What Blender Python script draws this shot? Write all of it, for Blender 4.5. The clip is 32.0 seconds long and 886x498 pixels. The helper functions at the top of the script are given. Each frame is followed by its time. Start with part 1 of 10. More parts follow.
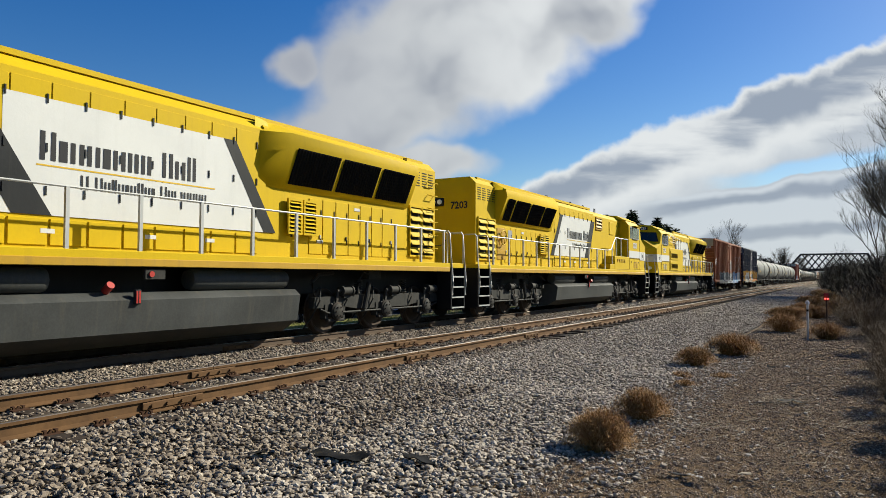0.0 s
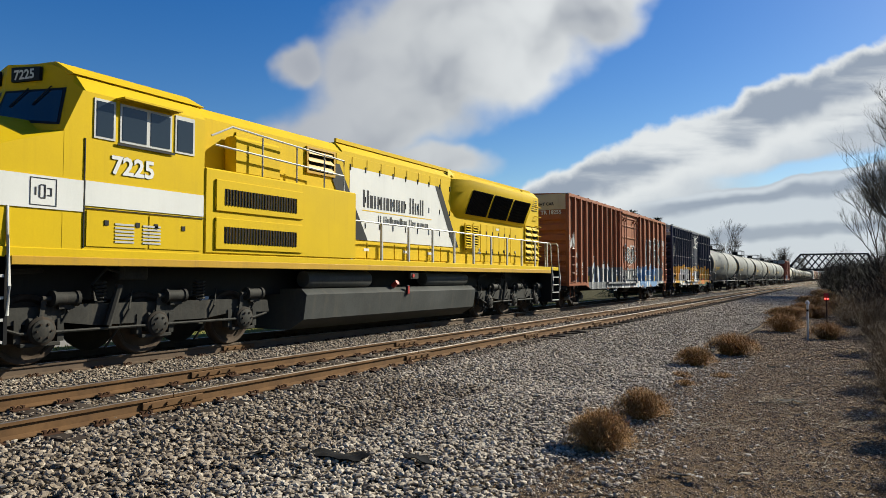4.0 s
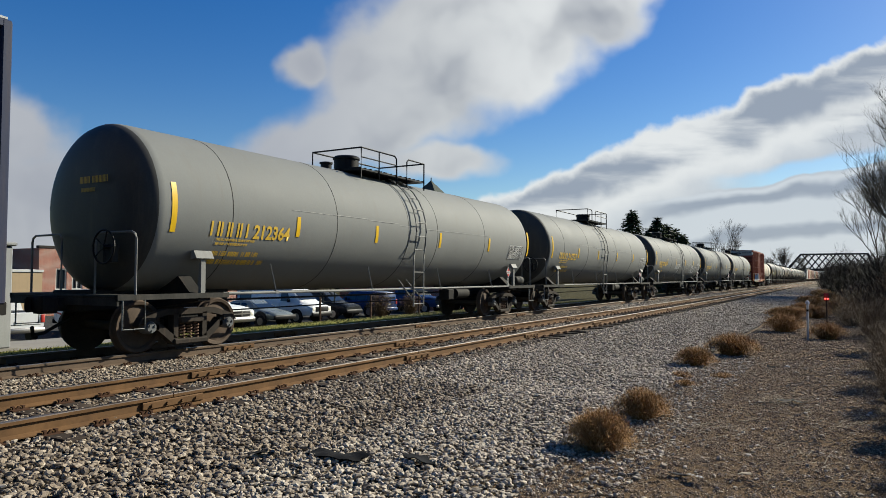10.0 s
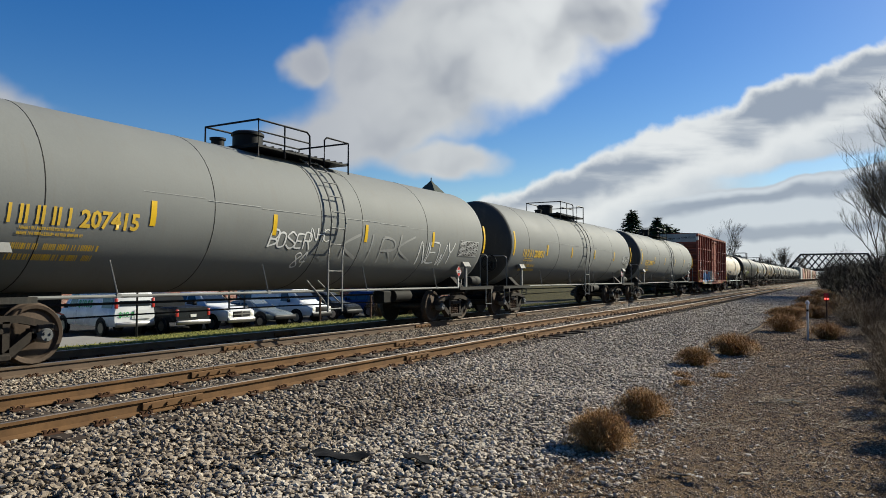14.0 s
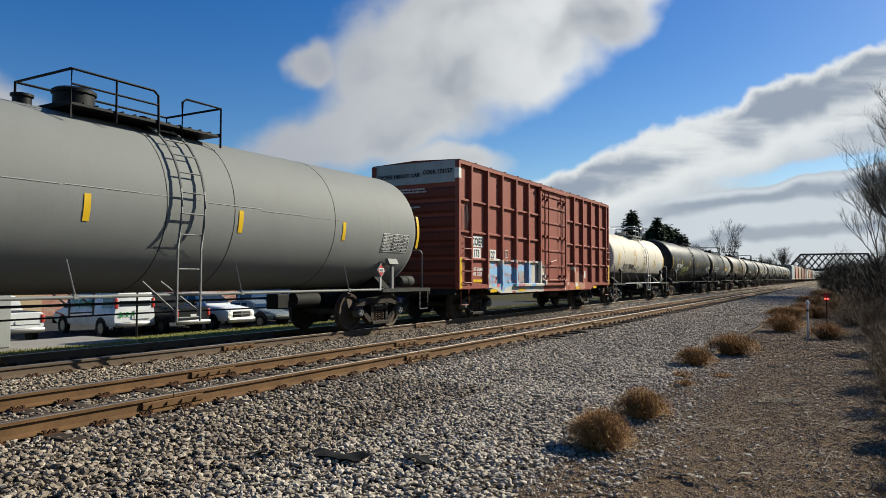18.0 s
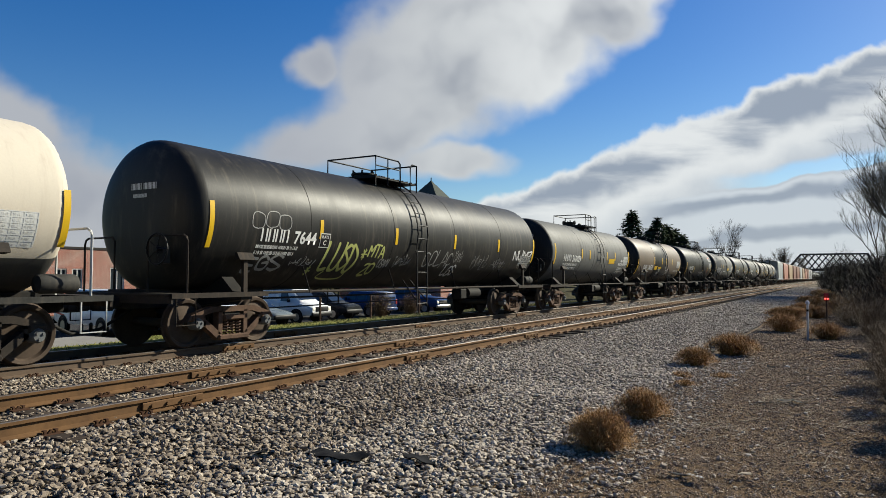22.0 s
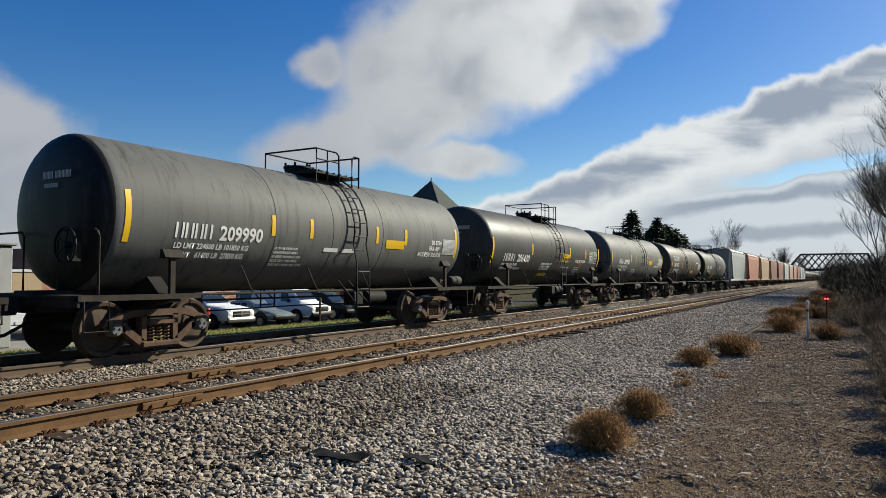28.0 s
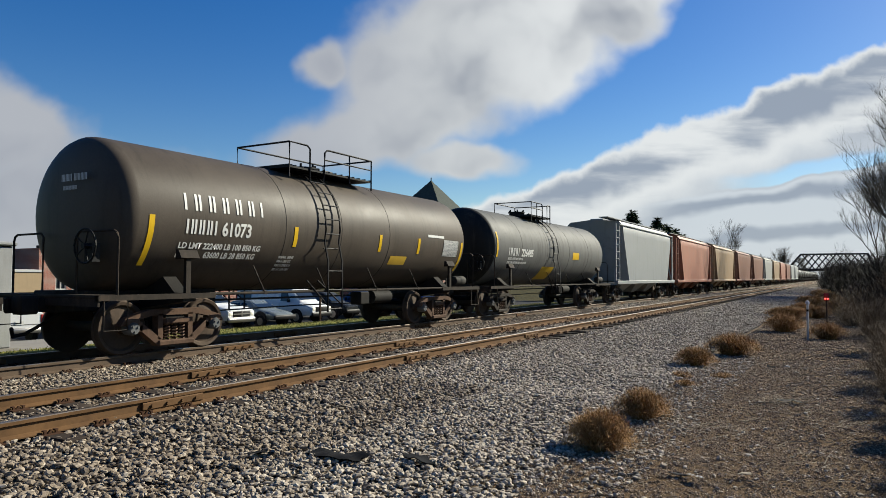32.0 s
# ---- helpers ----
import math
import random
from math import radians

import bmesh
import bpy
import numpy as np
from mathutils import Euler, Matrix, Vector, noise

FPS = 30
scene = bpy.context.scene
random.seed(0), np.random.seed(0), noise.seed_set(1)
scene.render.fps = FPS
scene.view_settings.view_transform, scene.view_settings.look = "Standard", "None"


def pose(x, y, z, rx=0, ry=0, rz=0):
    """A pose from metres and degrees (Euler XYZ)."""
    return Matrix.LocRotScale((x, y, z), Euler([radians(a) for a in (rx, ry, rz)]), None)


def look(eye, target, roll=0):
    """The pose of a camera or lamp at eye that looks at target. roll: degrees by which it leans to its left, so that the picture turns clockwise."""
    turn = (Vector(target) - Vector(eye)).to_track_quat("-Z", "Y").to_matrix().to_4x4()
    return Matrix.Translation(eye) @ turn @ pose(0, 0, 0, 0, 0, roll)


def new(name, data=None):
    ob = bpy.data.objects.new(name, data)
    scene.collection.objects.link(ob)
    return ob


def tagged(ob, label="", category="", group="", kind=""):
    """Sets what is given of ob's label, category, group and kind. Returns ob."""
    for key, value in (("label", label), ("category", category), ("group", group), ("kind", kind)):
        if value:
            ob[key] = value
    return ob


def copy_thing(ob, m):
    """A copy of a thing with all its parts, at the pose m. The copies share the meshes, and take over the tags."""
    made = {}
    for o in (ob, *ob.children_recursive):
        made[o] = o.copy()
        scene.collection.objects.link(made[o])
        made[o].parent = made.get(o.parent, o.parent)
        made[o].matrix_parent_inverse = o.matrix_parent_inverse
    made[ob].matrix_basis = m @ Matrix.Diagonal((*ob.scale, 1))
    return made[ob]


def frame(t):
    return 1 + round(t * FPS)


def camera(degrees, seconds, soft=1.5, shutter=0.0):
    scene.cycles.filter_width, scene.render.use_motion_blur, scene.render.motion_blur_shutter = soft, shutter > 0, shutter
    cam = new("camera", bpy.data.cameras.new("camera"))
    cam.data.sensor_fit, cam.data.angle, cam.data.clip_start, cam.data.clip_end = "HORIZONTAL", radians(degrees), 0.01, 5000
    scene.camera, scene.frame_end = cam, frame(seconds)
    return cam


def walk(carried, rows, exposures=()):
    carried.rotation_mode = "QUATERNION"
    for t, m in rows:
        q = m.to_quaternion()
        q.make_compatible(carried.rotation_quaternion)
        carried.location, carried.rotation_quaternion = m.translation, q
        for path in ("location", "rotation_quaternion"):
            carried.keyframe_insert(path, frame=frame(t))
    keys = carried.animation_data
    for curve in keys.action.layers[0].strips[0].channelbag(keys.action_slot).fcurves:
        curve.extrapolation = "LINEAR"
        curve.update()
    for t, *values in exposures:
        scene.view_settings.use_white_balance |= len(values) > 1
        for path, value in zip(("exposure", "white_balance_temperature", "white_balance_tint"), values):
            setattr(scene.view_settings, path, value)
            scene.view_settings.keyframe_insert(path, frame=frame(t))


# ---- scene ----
# World: y runs along the tracks, x to the camera's side, z = 0 at the top of the rails.
EYE = (0.0, 0.0, 1.33)
YAW, PITCH = radians(29.770), radians(2.3186)
AIM = (EYE[0] - math.sin(YAW) * math.cos(PITCH), EYE[1] + math.cos(YAW) * math.cos(PITCH), EYE[2] + math.sin(PITCH))
SECONDS = 32.0
cam = camera(65.0, SECONDS, 0.55)
walk(cam, [(0.0, look(EYE, AIM, 0.1)), (SECONDS, look(EYE, AIM, 0.1))], exposures=[(0.0, 0.86, 6380, 2.5), (SECONDS, 0.86, 6380, 2.5)])

# ---- light: winter sun ahead to the right of the tracks, clear sky between clouds
SUN_AZ, SUN_EL = radians(30.5), radians(31)
world = bpy.data.worlds.new("world")
scene.world = world
world.use_nodes = True
wn = world.node_tree.nodes
sky = wn.new("ShaderNodeTexSky")
sky.sky_type = "NISHITA"
sky.sun_disc = False
sky.sun_elevation, sky.sun_rotation = SUN_EL, SUN_AZ
sky.air_density, sky.dust_density, sky.ozone_density = 1.0, 0.35, 1.6
wn["Background"].inputs[1].default_value = 0.060
deep = wn.new("ShaderNodeHueSaturation")
deep.inputs["Saturation"].default_value, deep.inputs["Hue"].default_value = 1.48, 0.516
world.node_tree.links.new(sky.outputs[0], deep.inputs["Color"])
world.node_tree.links.new(deep.outputs[0], wn["Background"].inputs[0])
sun = new("sun", bpy.data.lights.new("sun", "SUN"))
sun.data.energy, sun.data.angle, sun.data.color = 5.6, radians(0.53), (1.0, 0.91, 0.77)
sun_dir = Vector((math.sin(SUN_AZ) * math.cos(SUN_EL), math.cos(SUN_AZ) * math.cos(SUN_EL), math.sin(SUN_EL)))
sun.matrix_world = look(sun_dir * 200, (0, 0, 0))


# ---- materials
def nodes_of(name):
    m = bpy.data.materials.new(name)
    m.use_nodes = True
    nt = m.node_tree
    return m, nt, nt.nodes, nt.links, nt.nodes["Principled BSDF"]


def noise_node(nt, coord, scale, detail=4.0, rough=0.6, stretch=None):
    if stretch:
        mp = nt.nodes.new("ShaderNodeMapping")
        mp.inputs["Scale"].default_value = stretch
        nt.links.new(coord, mp.inputs["Vector"])
        coord = mp.outputs["Vector"]
    n = nt.nodes.new("ShaderNodeTexNoise")
    n.inputs["Scale"].default_value, n.inputs["Detail"].default_value, n.inputs["Roughness"].default_value = scale, detail, rough
    nt.links.new(coord, n.inputs["Vector"])
    return n.outputs["Fac"]


def ramp_node(nt, fac, stops):
    r = nt.nodes.new("ShaderNodeValToRGB")
    e = r.color_ramp.elements
    e[0].position, e[0].color = stops[0][0], (*stops[0][1], 1)
    e[1].position, e[1].color = stops[-1][0], (*stops[-1][1], 1)
    for p, c in stops[1:-1]:
        k = e.new(p)
        k.color = (*c, 1)
    nt.links.new(fac, r.inputs["Fac"])
    return r.outputs["Color"]


def math_node(nt, op, a, b=0.0, clamp=False):
    m = nt.nodes.new("ShaderNodeMath")
    m.operation, m.use_clamp = op, clamp
    for i, v in enumerate((a, b)):
        if isinstance(v, (int, float)):
            m.inputs[i].default_value = v
        else:
            nt.links.new(v, m.inputs[i])
    return m.outputs[0]


def mix_node(nt, fac, a, b, blend="MIX"):
    m = nt.nodes.new("ShaderNodeMix")
    m.data_type, m.blend_type = "RGBA", blend
    for sock, v in ((m.inputs[0], fac), (m.inputs[6], a), (m.inputs[7], b)):
        if isinstance(v, (int, float)):
            sock.default_value = v
        elif isinstance(v, tuple):
            sock.default_value = (*v, 1)
        else:
            nt.links.new(v, sock)
    return m.outputs[2]


def coords(nt):
    return nt.nodes.new("ShaderNodeTexCoord").outputs["Object"]


def bump_node(nt, bsdf, height, strength, dist):
    b = nt.nodes.new("ShaderNodeBump")
    b.inputs["Strength"].default_value, b.inputs["Distance"].default_value = strength, dist
    nt.links.new(height, b.inputs["Height"])
    nt.links.new(b.outputs["Normal"], bsdf.inputs["Normal"])


def smoothstep(nt, v, lo, hi):
    r = nt.nodes.new("ShaderNodeMapRange")
    r.interpolation_type = "SMOOTHSTEP"
    r.inputs["From Min"].default_value, r.inputs["From Max"].default_value = lo, hi
    nt.links.new(v, r.inputs["Value"])
    return r.outputs["Result"]


def paint(name, base, rough=0.5, metal=0.0, var=0.12, scale=1.2, dirt=0.25, dirt_col=(0.072, 0.054, 0.04), streak=True, bump=0.04,
          fine=28.0, vary=0.0, spec=None):
    """Weathered paint or metal: two scales of tone, vertical streaks of dirt, fine relief."""
    m, nt, n, l, bsdf = nodes_of(name)
    c = coords(nt)
    big = noise_node(nt, c, scale)
    small = noise_node(nt, c, fine, 3)
    lo, hi = tuple(v * (1 - var) for v in base), tuple(min(1, v * (1 + var)) for v in base)
    col = ramp_node(nt, big, [(0.3, lo), (0.7, hi)])
    col = mix_node(nt, 0.25, col, ramp_node(nt, small, [(0.35, lo), (0.65, hi)]))
    if vary:
        oi = n.new("ShaderNodeObjectInfo")
        col = mix_node(nt, 1.0, col, ramp_node(nt, oi.outputs["Random"], [(0, (1 - vary,) * 3), (1, (1 + vary * 0.3,) * 3)]), "MULTIPLY")
    if dirt:
        st = noise_node(nt, c, 2.2, 5, 0.7, (1.2, 3.0, 0.22) if streak else None)
        f = math_node(nt, "MULTIPLY", smoothstep(nt, st, 0.48, 0.78), dirt)
        col = mix_node(nt, f, col, dirt_col)
    l.new(col, bsdf.inputs["Base Color"])
    rr = n.new("ShaderNodeMapRange")
    rr.inputs["To Min"].default_value, rr.inputs["To Max"].default_value = max(0.05, rough - 0.1), min(1, rough + 0.15)
    l.new(big, rr.inputs["Value"])
    l.new(rr.outputs[0], bsdf.inputs["Roughness"])
    bsdf.inputs["Metallic"].default_value = metal
    bsdf.inputs["Specular IOR Level"].default_value = (0.12 if max(base) < 0.2 else 0.25) if spec is None else spec
    if bump:
        bump_node(nt, bsdf, small, 0.25, bump * 0.1)
    return m


YELLOW = paint("yellow enamel", (0.47, 0.318, 0.0035), 0.6, spec=0.1, var=0.06, dirt=0.14, dirt_col=(0.2, 0.12, 0.015))
YELLOW_DARK = paint("ochre sill paint", (0.357, 0.207, 0.00864), 0.5, var=0.1, dirt=0.3)
WHITE = paint("white enamel", (0.506, 0.506, 0.492), 0.4, var=0.04, dirt=0.12, dirt_col=(0.274, 0.26, 0.233))
CHARCOAL = paint("charcoal paint", (0.0162, 0.0175, 0.0194), 0.5, var=0.2, dirt=0.3, dirt_col=(0.0518, 0.0461, 0.0374))
UNDER = paint("grimy dark underframe", (0.0138, 0.0129, 0.012), 0.75, var=0.35, scale=3, dirt=0.4, dirt_col=(0.0749, 0.0547, 0.0374))
TRUCKMETAL = paint("dusty truck casting", (0.0254, 0.0207, 0.017), 0.8, var=0.4, scale=4, dirt=0.5, dirt_col=(0.0864, 0.0576, 0.0403))
TRUCKRUST = paint("rusty truck casting", (0.0749, 0.0461, 0.0317), 0.85, var=0.4, scale=4, dirt=0.5, dirt_col=(0.115, 0.0691, 0.0461))
LOCOTRUCK = paint("grey locomotive truck", (0.0277, 0.0267, 0.0244), 0.7, var=0.5, scale=3, dirt=0.4, dirt_col=(0.092, 0.0749, 0.0576))
TANKGREY = paint("dark grey fuel tank", (0.049, 0.0507, 0.049), 0.55, var=0.3, scale=1.0, dirt=0.5, dirt_col=(0.092, 0.0808, 0.0634))
WHEEL = paint("wheel steel", (0.0634, 0.0461, 0.0346), 0.7, 0.3, var=0.3, scale=5, dirt=0.3)
SHINY = paint("worn bright steel", (0.259, 0.248, 0.236), 0.35, 0.9, var=0.15, dirt=0.0)
RAILING = paint("silver handrail", (0.357, 0.357, 0.346), 0.4, 0.1, var=0.1, dirt=0.25)
PIPE_GREY = paint("dull grey pipe paint", (0.15, 0.15, 0.144), 0.6, var=0.15, dirt=0.3)
BLACK = paint("black paint", (0.00832, 0.00832, 0.0092), 0.5, var=0.3, dirt=0.25, dirt_col=(0.0277, 0.0254, 0.023))
MESH = paint("black grille", (0.00553, 0.00553, 0.00599), 0.7, var=0.3, dirt=0.2)
REFLECT = paint("yellow reflector tape", (0.507, 0.317, 0.0115), 0.35, var=0.08, dirt=0.15)
LETTER_W = paint("white lettering", (0.492, 0.492, 0.479), 0.55, var=0.1, dirt=0.2)
LETTER_D = paint("dark lettering", (0.023, 0.023, 0.0254), 0.5, var=0.1, dirt=0.1)
LETTER_Y = paint("yellow lettering", (0.45, 0.288, 0.0288), 0.55, var=0.15, dirt=0.25)
ORANGE = paint("orange placard", (0.49, 0.126, 0.0288), 0.5, var=0.08, dirt=0.1)
REDP = paint("red paint", (0.317, 0.023, 0.0173), 0.45, var=0.1, dirt=0.15)
BLUEP = paint("blue paint", (0.0346, 0.092, 0.207), 0.5, var=0.1, dirt=0.15)
GREENP = paint("green paint", (0.0346, 0.242, 0.0691), 0.5, var=0.05, dirt=0.0)
ROOFGALV = paint("dull galvanised roof", (0.242, 0.248, 0.254), 0.5, 0.4, var=0.15, dirt=0.3)
TAN_END = paint("faded cream end panel", (0.346, 0.299, 0.219), 0.6, var=0.08, dirt=0.25)

SEAM = paint("dark weld seam", (0.0207, 0.0198, 0.0184), 0.8, var=0.3, dirt=0.2)
TANK_MATS = {
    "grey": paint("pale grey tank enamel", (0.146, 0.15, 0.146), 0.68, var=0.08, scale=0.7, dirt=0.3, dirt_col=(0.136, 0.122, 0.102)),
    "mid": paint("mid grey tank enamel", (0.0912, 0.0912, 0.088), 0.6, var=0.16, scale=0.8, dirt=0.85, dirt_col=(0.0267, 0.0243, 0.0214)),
    "dark": paint("dark grey tank enamel and shaded grey heads", (0.0439, 0.0433, 0.0413), 0.45, var=0.2, scale=0.8, dirt=0.5, dirt_col=(0.0875, 0.0775, 0.062)),
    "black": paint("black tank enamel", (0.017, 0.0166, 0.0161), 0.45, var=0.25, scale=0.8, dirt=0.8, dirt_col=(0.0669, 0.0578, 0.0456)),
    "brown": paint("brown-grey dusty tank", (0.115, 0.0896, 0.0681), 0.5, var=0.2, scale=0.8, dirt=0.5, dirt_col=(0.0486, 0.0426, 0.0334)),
    "olive": paint("olive dusty dark tank", (0.0608, 0.0498, 0.0402), 0.5, var=0.2, scale=0.8, dirt=0.5, dirt_col=(0.0243, 0.0219, 0.017)),
    "cream": paint("cream tank enamel", (0.43, 0.385, 0.32), 0.62, var=0.06, scale=0.7, dirt=0.3, dirt_col=(0.2, 0.155, 0.12), spec=0.1),
}
HOPPER_MATS = {
    "white": paint("pale grey hopper paint", (0.196, 0.205, 0.21), 0.5, var=0.08, dirt=0.45, dirt_col=(0.115, 0.11, 0.0976)),
    "salmon": paint("faded red hopper paint", (0.23, 0.0864, 0.0518), 0.55, var=0.12, dirt=0.4),
    "tan": paint("tan hopper paint", (0.207, 0.133, 0.0691), 0.55, var=0.12, dirt=0.4),
    "brown": paint("brown hopper paint", (0.146, 0.0669, 0.0456), 0.55, var=0.12, dirt=0.4),
    "grey": paint("grey hopper paint", (0.207, 0.207, 0.196), 0.55, var=0.1, dirt=0.4),
}


def graffiti_paint(name, base, bands, rough=0.55, dirt_col=(0.09, 0.06, 0.045), fade=0.12):
    """Boxcar paint with sprayed lettering: each band = (y0, y1, z0, z1, cells per metre, colours, outline colour, wobble).
    The sprayed shapes are bubble cells with dark outlines that end at an uneven edge."""
    m, nt, n, l, bsdf = nodes_of(name)
    c = coords(nt)
    big, small = noise_node(nt, c, 0.9), noise_node(nt, c, 24, 3)
    lo, hi = tuple(v * (1 - fade) for v in base), tuple(v * (1 + fade) for v in base)
    col = mix_node(nt, 0.3, ramp_node(nt, big, [(0.3, lo), (0.7, hi)]), ramp_node(nt, small, [(0.3, lo), (0.7, hi)]))
    st = noise_node(nt, c, 2.0, 5, 0.7, (1.0, 2.6, 0.2))
    col = mix_node(nt, math_node(nt, "MULTIPLY", smoothstep(nt, st, 0.5, 0.8), 0.35), col, dirt_col)
    sep = n.new("ShaderNodeSeparateXYZ")
    l.new(c, sep.inputs[0])
    flat = n.new("ShaderNodeCombineXYZ")
    l.new(sep.outputs["Y"], flat.inputs["X"])
    l.new(sep.outputs["Z"], flat.inputs["Y"])
    wob = n.new("ShaderNodeTexNoise")
    wob.inputs["Scale"].default_value, wob.inputs["Detail"].default_value = 1.5, 2.0
    l.new(flat.outputs[0], wob.inputs["Vector"])
    wv = math_node(nt, "SUBTRACT", wob.outputs["Fac"], 0.5)
    side = math_node(nt, "GREATER_THAN", sep.outputs["X"], 1.36)
    for k, (y0, y1, z0, z1, cells, cols, outline, wobble) in enumerate(bands):
        yv = math_node(nt, "ADD", sep.outputs["Y"], math_node(nt, "MULTIPLY", wv, wobble * 1.4))
        zv = math_node(nt, "ADD", sep.outputs["Z"], math_node(nt, "MULTIPLY", wv, wobble * 2.6))
        e = 0.02
        f = math_node(nt, "MULTIPLY", smoothstep(nt, yv, y0, y0 + e), math_node(nt, "SUBTRACT", 1.0, smoothstep(nt, yv, y1, y1 + e)))
        f = math_node(nt, "MULTIPLY", f, math_node(nt, "MULTIPLY", smoothstep(nt, zv, z0, z0 + e), math_node(nt, "SUBTRACT", 1.0, smoothstep(nt, zv, z1, z1 + e))))
        f = math_node(nt, "MULTIPLY", f, side)
        if cells > 0:
            mp = n.new("ShaderNodeMapping")
            mp.inputs["Scale"].default_value, mp.inputs["Location"].default_value = (cells, cells * 0.62, 1), (3.7 * k, 1.9 * k, 0)
            wc = n.new("ShaderNodeVectorMath")
            wc.operation = "ADD"
            wsc = n.new("ShaderNodeVectorMath")
            wsc.operation = "SCALE"
            wsc.inputs["Scale"].default_value = 0.55
            l.new(wob.outputs["Color"], wsc.inputs[0])
            l.new(flat.outputs[0], wc.inputs[0])
            l.new(wsc.outputs[0], wc.inputs[1])
            l.new(wc.outputs[0], mp.inputs["Vector"])
            v1, v2 = n.new("ShaderNodeTexVoronoi"), n.new("ShaderNodeTexVoronoi")
            v1.inputs["Scale"].default_value = v2.inputs["Scale"].default_value = 1.0
            v2.feature = "DISTANCE_TO_EDGE"
            l.new(mp.outputs[0], v1.inputs["Vector"])
            l.new(mp.outputs[0], v2.inputs["Vector"])
            sc = n.new("ShaderNodeSeparateColor")
            l.new(v1.outputs["Color"], sc.inputs[0])
            stops = [(i / len(cols), cc) for i, cc in enumerate(cols)]
            r = n.new("ShaderNodeValToRGB")
            r.color_ramp.interpolation = "CONSTANT"
            el = r.color_ramp.elements
            el[0].position, el[0].color = stops[0][0], (*stops[0][1], 1)
            el[1].position, el[1].color = stops[-1][0], (*stops[-1][1], 1)
            for p, cc in stops[1:-1]:
                q = el.new(p)
                q.color = (*cc, 1)
            l.new(sc.outputs[0], r.inputs["Fac"])
            fill = mix_node(nt, 0.2, r.outputs["Color"], ramp_node(nt, big, [(0.3, (0.3, 0.3, 0.3)), (0.7, (1, 1, 1))]), "MULTIPLY")
            edge = math_node(nt, "SUBTRACT", 1.0, smoothstep(nt, v2.outputs["Distance"], 0.05, 0.075))
            fill = mix_node(nt, edge, fill, outline)
        else:
            fill = mix_node(nt, 0.25, cols[0], ramp_node(nt, big, [(0.3, (0.3, 0.3, 0.3)), (0.7, (1, 1, 1))]), "MULTIPLY")
        col = mix_node(nt, f, col, fill)
    l.new(col, bsdf.inputs["Base Color"])
    bsdf.inputs["Roughness"].default_value = rough
    bsdf.inputs["Specular IOR Level"].default_value = 0.15
    bump_node(nt, bsdf, small, 0.2, 0.004)
    return m


def glass_mat(name, tint, rough=0.05):
    m, nt, n, l, bsdf = nodes_of(name)
    bsdf.inputs["Base Color"].default_value = (*tint, 1)
    bsdf.inputs["Roughness"].default_value = rough
    bsdf.inputs["Coat Weight"].default_value = 0.1
    return m


GLASS = glass_mat("dark tinted glass", (0.015, 0.02, 0.025))


def lamp_mat(name, col, strength):
    m, nt, n, l, bsdf = nodes_of(name)
    bsdf.inputs["Base Color"].default_value = (*col, 1)
    bsdf.inputs["Roughness"].default_value = 0.2
    if strength:
        bsdf.inputs["Emission Color"].default_value = (*col, 1)
        bsdf.inputs["Emission Strength"].default_value = strength
    return m


LENS = lamp_mat("clear lamp lens", (0.7, 0.68, 0.6), 0)
SIGNAL_RED = lamp_mat("lit red signal lens", (1.0, 0.1, 0.08), 1.6)


